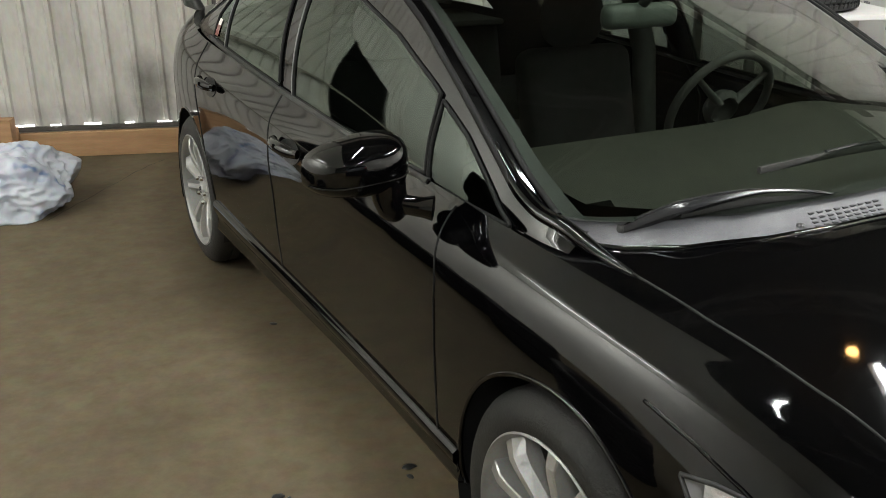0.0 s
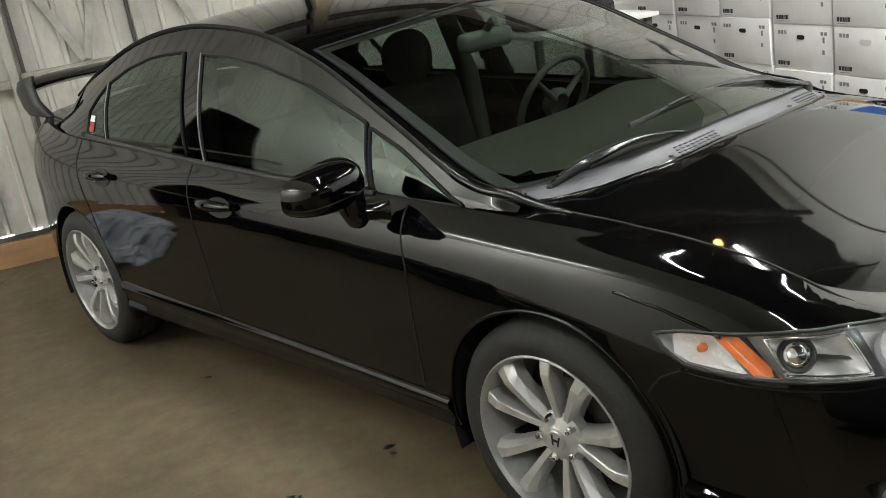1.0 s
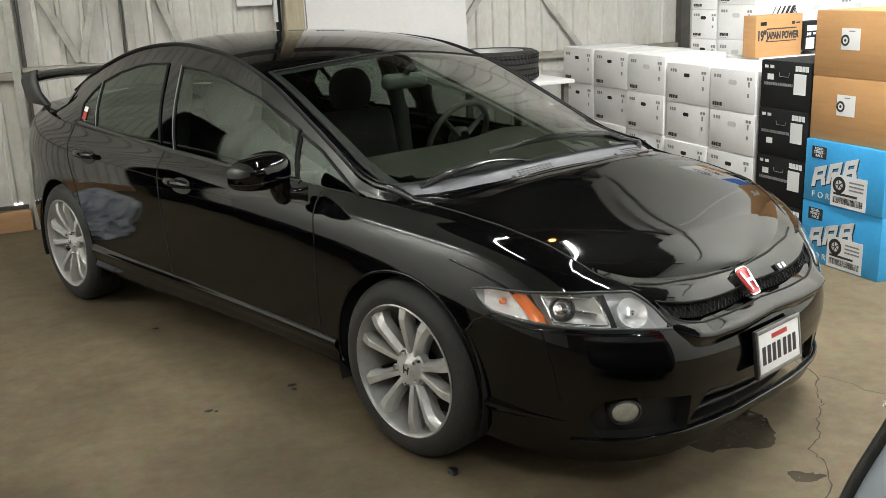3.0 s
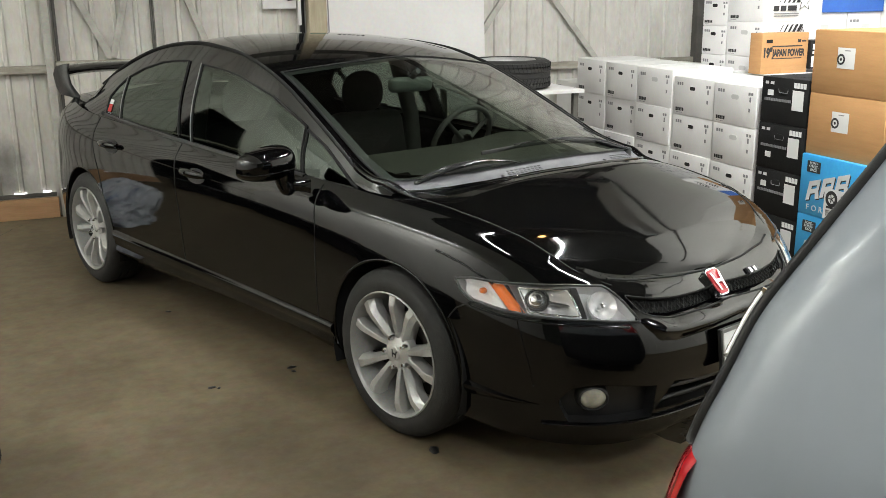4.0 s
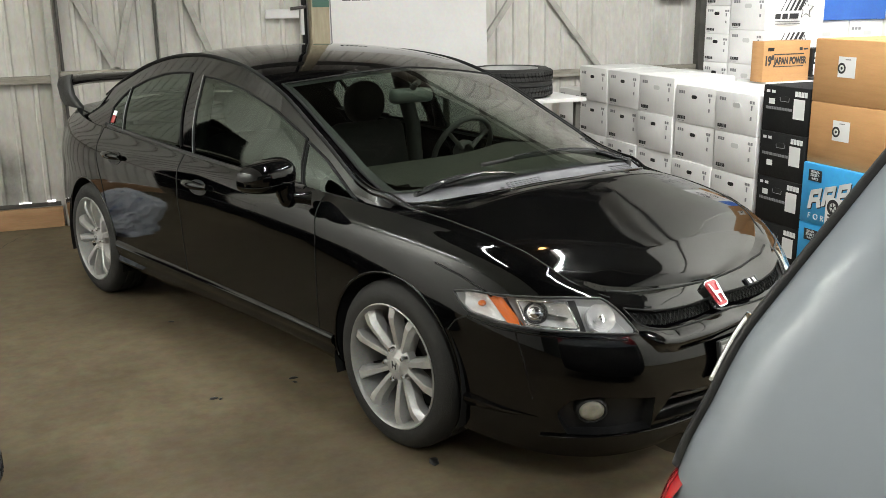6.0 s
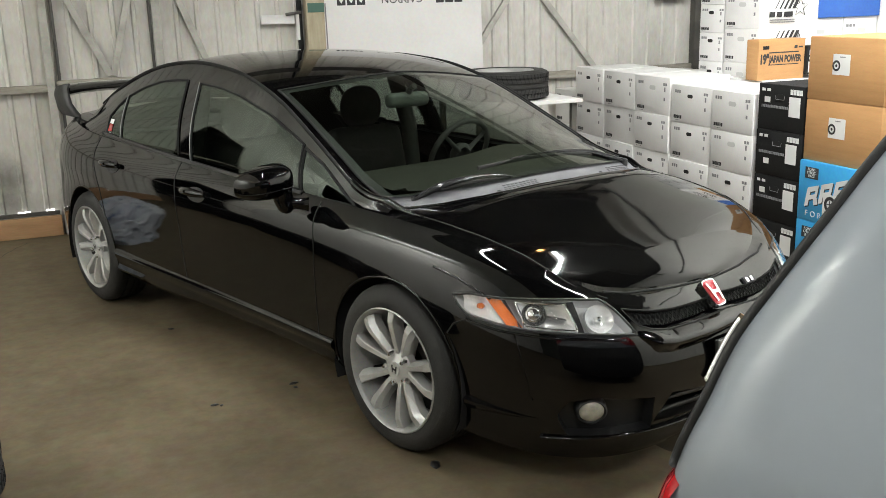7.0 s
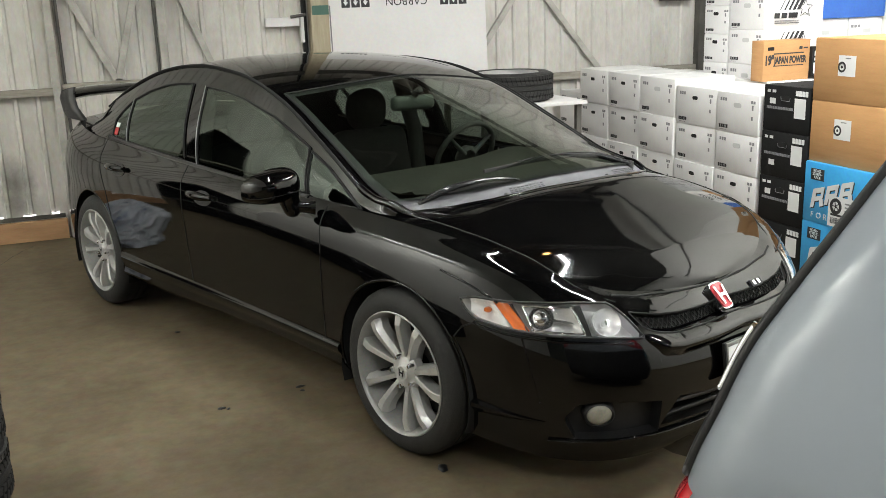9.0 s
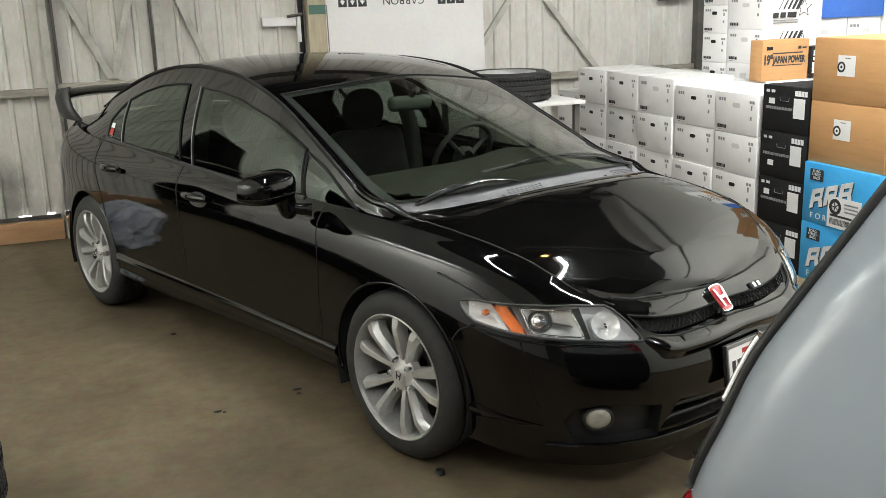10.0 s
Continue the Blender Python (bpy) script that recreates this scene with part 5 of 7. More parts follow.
# panel gaps, skirts, handles, arches
GAP = DARK
for sy in (-1, 1):
    lines = {"front_door": [on_side(float(np.interp(h, [0.25, 0.44, 0.59, 0.72, 0.86], [-0.462, -0.455, -0.45, -0.443, -0.475])), h, sy, 0.0) for h in np.linspace(0.335, 0.875, 26)],
             "rear_door": [on_side(float(np.interp(h, [0.25, 0.70, 0.78, 0.85, 0.93], [-1.545, -1.571, -1.575, -1.60, -1.612])), h, sy, 0.0) for h in np.linspace(0.335, 0.915, 26)],
             "rear_quarter_panel": [on_side(float(np.interp(h, [0.33, 0.45, 0.56, 0.69, 0.80, 0.95], [-2.25, -2.36, -2.433, -2.47, -2.53, -2.585])), h, sy, 0.0) for h in np.linspace(0.56, 0.95, 22)],
             "front_fender": [on_side(v, curve_at([(0.30, 0.535), (0.33, 0.575), (0.37, 0.595), (0.41, 0.612)], v), sy, 0.0) for v in np.linspace(0.30, 0.41, 8)]}
    for owner, pts in lines.items():
        cpart("panel_gap", tube(pts, 0.0028, sides=6), GAP, doors[owner, sy], "dark panel gap", 180)
    pts = [top_of(D, v, sy * float(np.interp(v, [-0.2, -0.1, 0.2, 0.39, 0.52, 0.62, 0.72], [0.722, 0.710, 0.69, 0.662, 0.628, 0.58, 0.50])), 0.0) for v in np.linspace(-0.19, 0.715, 44)]
    cpart("panel_gap", tube(pts, 0.003, sides=6), GAP, hood, "dark panel gap", 180)
    # skirt: a proud strip with a bright upper edge and a lip below
    def skirt_at(a, b):
        xx = -0.36 - 1.98 * a
        prof = [(0.0, 0.347 + 0.03 * a), (0.014, 0.338 + 0.03 * a), (0.016, 0.318 + 0.02 * a), (0.004, 0.30 + 0.012 * a), (0.002, 0.285), (0.012, 0.268), (0.014, 0.258), (-0.02, 0.246)]
        o, h = prof[int(round(b * 7))]
        return on_side(xx, h, sy, o)
    cpart("skirt_trim", sheet(patch(skirt_at, 50, 8), flip=sy > 0), PAINT, doors["side_skirt", sy], "glossy black skirt trim", 180)
    # chin wedge ahead of the front wheel
    def wedge_at(a, b):
        ph = 51.0 - 12.5 * a
        h = 0.318 - 0.024 * a
        prof = [(0.0, 0.010 * (1 - a)), (0.016 * (1 - a) + 0.002, 0.002), (0.016 * (1 - a) + 0.002, -0.012 * (1 - a)), (0.0, -0.04 * (1 - a))]
        o, dh = prof[int(round(b * 3))]
        return on_nose(ph, h + dh, sy, o)
    cpart("chin_wedge", sheet(patch(wedge_at, 20, 4), flip=sy > 0), PAINT, doors["front_bumper"], smooth=30)
    for hx, hz, owner in ((-1.385, 0.800, "front_door"), (-2.31, 0.832, "rear_door")):
        n = 12
        rec = bmesh.new()
        ringv = [rec.verts.new(on_side(hx + 0.012 + 0.085 * math.cos(t), hz - 0.004 + 0.034 * math.sin(t), sy, 0.0025)) for t in (2 * math.pi * k / 24 for k in range(24))]
        mid = rec.verts.new(on_side(hx + 0.012, hz - 0.004, sy, 0.0015))
        for k in range(24):
            rec.faces.new((ringv[k], ringv[(k + 1) % 24], mid))
        handle = cpart("door_handle", tube([on_side(hx - 0.105 + 0.21 * k / n, hz + 0.008 + 0.004 * math.sin(math.pi * k / n), sy, 0.012 + 0.026 * math.sin(math.pi * k / n) ** 0.6) for k in range(n + 1)],
                                           [0.008 + 0.010 * math.sin(math.pi * min(max(k / n, 0.06), 0.94)) ** 0.5 for k in range(n + 1)], sides=10, flat=1.1), PAINT, doors[owner, sy], "glossy black pull handle", 180)
        cpart("handle_recess", rec, BLACK_TRIM, doors[owner, sy], "dark recess behind the handle", 180)
    for cx, cz in wheel_at:
        pts = []
        for k in range(41):
            t = radians(-14 + 208 * k / 40)
            p = (cx + arch_r * math.cos(t), cz + arch_r * math.sin(t))
            if p[1] > 0.24:
                pts.append(on_side(p[0], p[1], sy, -0.002))
        owner = doors["front_fender", sy] if cx == 0 else doors["rear_quarter_panel", sy]
        cpart("arch_lip", tube(pts, 0.006, sides=6), PAINT, owner, smooth=180)
        liner = lathe([(0.34, 0.50), (0.37, 0.52), (0.372, 0.84)], 40, start=radians(-20), end=radians(200))
        bmesh.ops.transform(liner, matrix=Matrix.Translation((cx, 0, cz)) @ Matrix.Diagonal((1, sy, 1, 1)), verts=liner.verts)
        back = prism([(cx + 0.365 * math.cos(t), cz + 0.365 * math.sin(t)) for t in np.linspace(radians(-20), radians(200), 24)], sy * 0.49, sy * 0.50)
        cpart("wheel_arch_liner", liner, DARK, owner, "black arch liner", 60)
        cpart("inner_arch", back, DARK, owner, "black inner arch", None)

# dark inside: liner behind the nose, underfloor
inner = G.copy()
inner[..., :2] = G[..., :2] - NRM[..., :2] * 0.10
cpart("nose_liner", sheet(inner[0:150:3, 4::3], sheet(inner[0:150:3, 4::3] * np.array([1, -1, 1]))), DARK, car, "black inner structure behind the grille", 180)
under = bmesh.new()
ring = [(G[i, 2, 0] * 0.985 - 0.01, G[i, 2, 1] * 0.96) for i in range(0, NS, 6)]
prism(ring + [(a, -b) for a, b in ring[::-1][1:-1]], 0.235, 0.262, under, "xy")
cpart("underbody", under, DARK, car, "black underbody panel", None)

# ---- lamps, grille, badge and plate of the sedan ----
AMBER = material("amber_lens", (0.88, 0.20, 0.03), 0.15, 0.0, Coat_Weight=0.6)
RED = material("red_badge", (0.42, 0.03, 0.04), 0.25, 0.0, Coat_Weight=1.0)
RED_LENS = material("red_lamp_lens", (0.45, 0.01, 0.01), 0.12, 0.0, Coat_Weight=1.0)
REFLECTOR = varied("lamp_reflector", [(0.92, 0.92, 0.93), (0.97, 0.97, 0.97)], 40, (0.08, 0.18), 0.1, 90, metal=0.6)
LAMP_WHITE = varied("frosted_lamp_white", [(0.80, 0.80, 0.80), (0.92, 0.92, 0.92)], 60, (0.15, 0.35), 0.3, 120, metal=0.1)
LAMP_GREY = material("lamp_bezel_grey", (0.84, 0.84, 0.85), 0.2, 0.25)
PLATE_WHITE = varied("plate_white", [(0.70, 0.70, 0.70), (0.78, 0.78, 0.78)], 8, (0.3, 0.45), 0.05, 80)
INK = material("dark_ink", (0.015, 0.015, 0.018), 0.5)
PLATE_RED = material("plate_red_ink", (0.5, 0.03, 0.03), 0.4)


def opening_at(op, a, b, sy, off):
    ph = op[0] + (op[1] - op[0]) * a
    zt, zb = curve_at(op[2], ph), curve_at(op[3], ph)
    return on_nose(ph if ph > 0 else 0.0, zb + (zt - zb) * b, sy, off)


def ring_of(op, sy, off, n=30):
    return [opening_at(op, a, 0, sy, off) for a in np.linspace(0, 1, n)] + [opening_at(op, a, 1, sy, off) for a in np.linspace(1, 0, n)]


def frame_on(ph, zz, sy, off):
    """A pose on the nose: x sideways, y up, z out."""
    p, q = on_nose(ph, zz, sy, off), on_nose(ph, zz, sy, off + 0.02)
    out = (q - p).normalized()
    side = Vector((0, 0, 1)).cross(out).normalized()
    up = out.cross(side)
    return Matrix.Translation(p) @ Matrix((side, up, out)).transposed().to_4x4()


for sy in (-1, 1):
    lamp = cpart("headlight", facing_out(sheet(patch(lambda a, b: opening_at(HEAD, a, b, sy, 0.003), 44, 12), flip=sy < 0)), LENS, car, "clear headlight with chrome reflectors and an amber corner", 180)
    # bucket: walls going in, then a floor
    ring, deep = ring_of(HEAD, sy, 0.0), ring_of(HEAD, sy, -0.055)
    g = np.array([[tuple(a), tuple(a + (b - a) * 0.5), tuple(b)] for a, b in zip(ring + ring[:1], deep + deep[:1])])
    bucket = sheet(g)
    sheet(patch(lambda a, b: opening_at(HEAD, a, b, sy, -0.052), 30, 8), bucket)
    cpart("lamp_bucket", bucket, LAMP_GREY, lamp, "grey lamp housing", 40)
    cpart("lamp_seal", tube(ring, 0.0045, sides=6, closed=True), BLACK_TRIM, lamp, "black lamp seal", 180)
    # amber band and the side reflector behind it
    cpart("amber_reflector", sheet(patch(lambda a, b: opening_at(HEAD, (42.6 + 3.6 * b - 1.6 + 2.6 * a - 23) / 30.3, 0.06 + 0.88 * b, sy, -0.008 - 0.010 * math.sin(math.pi * a)), 10, 8)), AMBER, lamp, "amber turn signal", 180)
    cpart("side_reflector", sheet(patch(lambda a, b: opening_at(HEAD, (44.2 + 7.2 * a + 2.6 * b * (1 - a) - 23) / 30.3, 0.08 + 0.84 * b, sy, -0.012 - 0.03 * math.sin(math.pi * a) * math.sin(math.pi * b)), 14, 10)), LAMP_WHITE, lamp, "bright side reflector", 180)
    mb = frame_on(48.6, 0.648, sy, -0.030)
    bulb_b = lathe([(0.0, 0.02), (0.008, 0.016), (0.011, 0.0), (0.008, -0.01)], 12, axis="z")
    bmesh.ops.transform(bulb_b, matrix=mb, verts=bulb_b.verts)
    cpart("marker_bulb", bulb_b, AMBER, lamp, "amber marker bulb", 180)
    # low beam: a slanted bright box with a projector at its rear end
    def low_at(a, b):
        ph = 33.2 + 8.2 * a + 1.6 * b - 0.8
        return opening_at(HEAD, (ph - 23) / 30.3, 0.10 + 0.80 * b, sy, -0.012 - 0.036 * (math.sin(math.pi * a) * math.sin(math.pi * b)) ** 0.7)
    cpart("low_beam_reflector", sheet(patch(low_at, 24, 16)), REFLECTOR, lamp, "chrome low beam reflector", 60)
    rim = [low_at(a, 0) for a in np.linspace(0, 1, 12)] + [low_at(1, b) for b in np.linspace(0, 1, 6)] + [low_at(a, 1) for a in np.linspace(1, 0, 12)] + [low_at(0, b) for b in np.linspace(1, 0, 6)]
    cpart("low_beam_bezel", tube(rim, 0.0045, sides=6, closed=True), CHROME, lamp, "chrome bezel", 180)
    mb = frame_on(39.3, 0.645, sy, -0.022)
    proj = lathe([(0.0, 0.012), (0.012, 0.010), (0.020, 0.004), (0.021, 0.006), (0.026, 0.004), (0.028, -0.015)], 24, axis="z")
    bmesh.ops.transform(proj, matrix=mb, verts=proj.verts)
    cpart("projector", proj, CHROME, lamp, "round chrome projector", 40)
    ringp = lathe([(0.027, 0.006), (0.034, 0.008), (0.039, 0.0), (0.040, -0.02)], 28, axis="z")
    bmesh.ops.transform(ringp, matrix=mb, verts=ringp.verts)
    cpart("projector_ring", ringp, BLACK_TRIM, lamp, "black ring round the projector", 40)
    # added black fin stands in for the dark shading within the reflector
    cpart("lamp_fin", sheet(patch(lambda a, b: opening_at(HEAD, (34.0 + 4.6 * a - 23) / 30.3, 0.40 + 0.10 * b + 0.10 * a, sy, -0.014 - 0.02 * b), 8, 4)), BLACK_TRIM, lamp, "black fin added for dark contrast across the low beam", 180)
    cpart("lamp_shroud", sheet(patch(lambda a, b: opening_at(HEAD, (41.2 + 0.9 * a + 2.6 * b - 23) / 30.3, 0.04 + 0.90 * b, sy, -0.008 - 0.014 * a), 4, 8)), BLACK_TRIM, lamp, "black strip beside the turn signal", 180)
    # dividing dark blade, then the round high beam
    cpart("lamp_divider", sheet(patch(lambda a, b: opening_at(HEAD, (31.4 + 1.5 * a + 1.2 * b - 23) / 30.3, 0.03 + 0.94 * b, sy, -0.010 - 0.012 * a), 5, 8)), BLACK_TRIM, lamp, "black divider", 180)
    mb = frame_on(28.6, 0.628, sy, -0.012)
    bowl = lathe([(0.006, -0.040), (0.018, -0.034), (0.031, -0.018), (0.0395, -0.001), (0.0405, 0.0), (0.041, -0.02)], 32, axis="z")
    bmesh.ops.transform(bowl, matrix=mb @ Matrix.Diagonal((1.22, 1.18, 1, 1)), verts=bowl.verts)
    cpart("high_beam_bowl", bowl, REFLECTOR, lamp, "round chrome high beam bowl", 40)
    cap = lathe([(0.0, 0.004), (0.008, 0.0), (0.010, -0.014), (0.006, -0.036)], 16, axis="z")
    bmesh.ops.transform(cap, matrix=mb, verts=cap.verts)
    cpart("high_beam_cap", cap, CHROME, lamp, "chrome bulb cap", 40)

    # fog lamp in its recess
    ring, deep = ring_of(FOG, sy, 0.0), ring_of(FOG, sy, -0.05)
    g = np.array([[tuple(a), tuple(b)] for a, b in zip(ring + ring[:1], deep + deep[:1])])
    rec = sheet(g)
    sheet(patch(lambda a, b: opening_at(FOG, a, b, sy, -0.048), 20, 6), rec)
    fog = cpart("fog_lamp_recess", rec, BLACK_TRIM, doors["front_bumper"], "black plastic fog lamp recess", 40)
    fog.matrix_local = Matrix()
    mb = frame_on(30.3, 0.318, sy, -0.012)
    fl = lathe([(0.0, 0.012), (0.025, 0.010), (0.040, 0.004), (0.043, -0.004)], 28, axis="z")
    bmesh.ops.transform(fl, matrix=mb @ Matrix.Diagonal((1.0, 0.86, 1, 1)), verts=fl.verts)
    fogl = cpart("fog_lamp", fl, FOG_GLASS, car, "round hazy fog lamp", 60)
    fr = lathe([(0.042, 0.0), (0.046, 0.006), (0.052, 0.002), (0.054, -0.03)], 28, axis="z")
    bmesh.ops.transform(fr, matrix=mb @ Matrix.Diagonal((1.0, 0.86, 1, 1)), verts=fr.verts)
    cpart("fog_lamp_ring", fr, BLACK_TRIM, fogl, "black lamp ring", 60)

# pressed edges of the bodywork that catch the light
for sy in (-1, 1):
    crease = [on_side(v, curve_at([(0.20, 0.748), (0.24, 0.741), (0.324, 0.723), (0.418, 0.692), (0.46, 0.674)], v), sy, -0.0015) for v in np.linspace(0.21, 0.455, 20)]
    cpart("fender_crease", tube(spline(crease, 30), 0.0042, sides=8), PAINT, doors["front_fender", sy], smooth=180)
    under_lamp = [on_nose(p, curve_at(HEAD[3], p) - 0.016, sy, -0.001) for p in np.linspace(50.5, 25.0, 40)]
    cpart("lamp_ledge", tube(under_lamp, 0.0045, sides=8), PAINT, doors["front_bumper"], smooth=180)
    corner_edge = [on_nose(p, z_, sy, -0.0015) for p, z_ in zip(np.linspace(42.2, 39.4, 20), np.linspace(0.575, 0.36, 20))]
    cpart("bumper_crease", tube(corner_edge, 0.0034, sides=8), PAINT, doors["front_bumper"], smooth=180)

# upper grille: a diamond mesh behind the opening, both sides in one
mesh_bm = bmesh.new()
for sy in (-1, 1):
    for k in range(-8, 34):
        for lean_k in (1, -1):
            pts = []
            for m in range(9):
                b = m / 8
                ph = k * 1.0 + lean_k * 2.0 * (b - 0.5)
                if 0.0 <= ph <= 24.5:
                    a = (ph - GRILLE[0]) / (GRILLE[1] - GRILLE[0])
                    pts.append(opening_at(GRILLE, a, b, sy, -0.022))
            if len(pts) > 1:
                tube(pts, 0.0022, mesh_bm, sides=4)
grille = cpart("grille_mesh", mesh_bm, GRILLE_BLACK, car, "black diamond mesh grille", None)
for sy in (-1, 1):
    ring = ring_of(GRILLE, sy, -0.004)
    cpart("grille_frame", tube([p for p in ring], 0.005, sides=6), SEAL_BLACK, grille, "black grille frame", 180)
for bz in (0.2, 0.62):
    pts = [opening_at(INTAKE, a, bz, 1, -0.03) for a in np.linspace(1, 0.05, 16)] + [opening_at(INTAKE, a, bz, -1, -0.03) for a in np.linspace(0.05, 1, 16)]
    cpart("intake_bar", tube(pts, 0.008, sides=6), BLACK_TRIM, doors["front_bumper"], "black lower intake bar", 60)
lip = [on_nose(ph, 0.232, -1, 0.006) for ph in np.linspace(38, 0.5, 30)] + [on_nose(ph, 0.232, 1, 0.006) for ph in np.linspace(0.5, 38, 30)]
cpart("bumper_lip", tube(lip, 0.009, sides=8, flat=0.7), PAINT, doors["front_bumper"], "glossy black lip spoiler", 180)
lead = [on_nose(ph, float(np.interp(ph, [0, 12, 22, 27], [0.655, 0.662, 0.675, 0.69])), -1, 0.0) for ph in np.linspace(26.5, 0.3, 26)] + [on_nose(ph, float(np.interp(ph, [0, 12, 22, 27], [0.655, 0.662, 0.675, 0.69])), 1, 0.0) for ph in np.linspace(0.3, 26.5, 26)]
cpart("panel_gap", tube(lead, 0.0045, sides=6), DARK, hood, "dark gap at the bonnet's front edge", 180)

def ledge_at(a, b, sy):
    """A jutting sill under the grille: up-facing top, rounded edge, and a face that falls back to the bumper."""
    ph = 23.6 * a
    top = curve_at([(0, 0.566), (8, 0.562), (16.5, 0.562), (20, 0.572), (23.6, 0.585)], ph) - 0.002
    fade = min(1.0, (1 - a) * 6)
    off, dz = ((-0.030, 0.012), (0.0, 0.0), (0.020, -0.008), (0.036, -0.016), (0.046, -0.024), (0.049, -0.032), (0.044, -0.042), (0.030, -0.058), (-0.006, -0.078))[int(round(b * 8))]
    p = on_nose(ph, top + dz * (0.4 + 0.6 * fade), sy, 0.0) if off <= 0 else on_nose(ph, top, sy, 0.0) + Vector((0, 0, dz * (0.4 + 0.6 * fade)))
    away = Vector((math.cos(radians(ph)), sy * math.sin(radians(ph)), 0))
    return p + away * (off * fade - 0.003 * (1 - fade))


for sy in (-1, 1):
    cpart("grille_sill", facing_out(sheet(patch(lambda a, b: ledge_at(a, b, sy), 40, 9), flip=sy > 0)), PAINT, doors["front_bumper"], "glossy black sill under the grille", 60)

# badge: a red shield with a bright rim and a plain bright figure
shield = []
for k in range(28):
    a = 2 * math.pi * k / 28
    v = 0.050 * math.copysign(abs(math.sin(a)) ** 0.45, math.sin(a))
    shield.append(((0.041 + 0.10 * v) * math.copysign(abs(math.cos(a)) ** 0.45, math.cos(a)), v))
plate_b = prism([(a * 0.94, b * 1.05) for a, b in shield], -0.022, 0.0, axes="xy")
bmesh.ops.transform(plate_b, matrix=frame_on(2.4, 0.617, -1, 0.016), verts=plate_b.verts)
badge = cpart("badge", plate_b, CHROME, car, "small red maker's badge with a bright rim", 30)
red = prism([(a * 0.83, b * 0.95) for a, b in shield], -0.002, 0.003, axes="xy")
bmesh.ops.transform(red, matrix=frame_on(2.4, 0.617, -1, 0.016), verts=red.verts)
cpart("badge_field", red, RED, badge, "red enamel field", 30)
fig = bmesh.new()
for s in (-1, 1):
    prism([(s * 0.012, -0.034), (s * 0.020, -0.036), (s * 0.030, 0.034), (s * 0.020, 0.034), (s * 0.013, 0.0)], 0.002, 0.008, fig, "xy")
prism([(-0.014, -0.006), (0.014, -0.006), (0.014, 0.006), (-0.014, 0.006)], 0.002, 0.008, fig, "xy")
bmesh.ops.transform(fig, matrix=frame_on(2.4, 0.617, -1, 0.016), verts=fig.verts)
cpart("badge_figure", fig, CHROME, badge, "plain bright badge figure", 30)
si = prism([(-0.035, -0.014), (0.035, -0.014), (0.035, 0.014), (-0.035, 0.014)], -0.01, 0.004, axes="xy")
bmesh.ops.transform(si, matrix=frame_on(10.0, 0.622, 1, 0.004), verts=si.verts)
si_ob = cpart("trim_badge", si, INK, car, "small black trim badge beside the maker's badge", 30)
si2 = bmesh.new()
for ax in (-0.018, 0.012):
    prism([(ax - 0.008, -0.009), (ax + 0.008, -0.009), (ax + 0.008, 0.009), (ax - 0.008, 0.009)], 0.003, 0.007, si2, "xy")
bmesh.ops.transform(si2, matrix=frame_on(10.0, 0.622, 1, 0.004), verts=si2.verts)
cpart("trim_badge_figures", si2, CHROME, si_ob, "plain bright badge figures", 30)

# number plate with plain bars
pm = Matrix.Translation(on_nose(0.0, 0.420, -1, 0.024) + Vector((0, -0.020, 0))) @ Matrix.Rotation(radians(90), 4, "Z") @ Matrix.Rotation(radians(82), 4, "X") @ Matrix.Scale(0.88, 4)
holder = box(-0.165, -0.09, -0.014, 0.165, 0.09, 0.0, 0.006)
bmesh.ops.transform(holder, matrix=pm, verts=holder.verts)
holder = cpart("plate_holder", holder, BLACK_TRIM, car, "black plate holder", 30)
def on_plate(bm, mat, name, label):
    bmesh.ops.transform(bm, matrix=pm, verts=bm.verts)
    return cpart(name, bm, mat, holder, label, 30)
on_plate(box(-0.153, -0.077, 0.002, 0.153, 0.077, 0.005, 0.002), PLATE_WHITE, "number_plate", "white number plate with dark bars")
fr = bmesh.new()
for x0, y0, x1, y1 in ((-0.161, 0.073, 0.161, 0.088), (-0.161, -0.088, 0.161, -0.074), (-0.161, -0.074, -0.152, 0.073), (0.152, -0.074, 0.161, 0.073)):
    box(x0, y0, 0.0, x1, y1, 0.009, 0.002, fr)
on_plate(fr, RIM_DULL, "plate_frame", "dull grey plate frame")
for k in range(7):
    x0 = -0.128 + k * 0.037 + (0.006 if k > 3 else 0)
    on_plate(box(x0, -0.046, 0.0052, x0 + 0.024, 0.022, 0.0062), INK, "plate_bar", "dark bar")
on_plate(box(-0.055, 0.040, 0.0052, 0.06, 0.058, 0.0062), PLATE_RED, "plate_bar", "thin red bar")

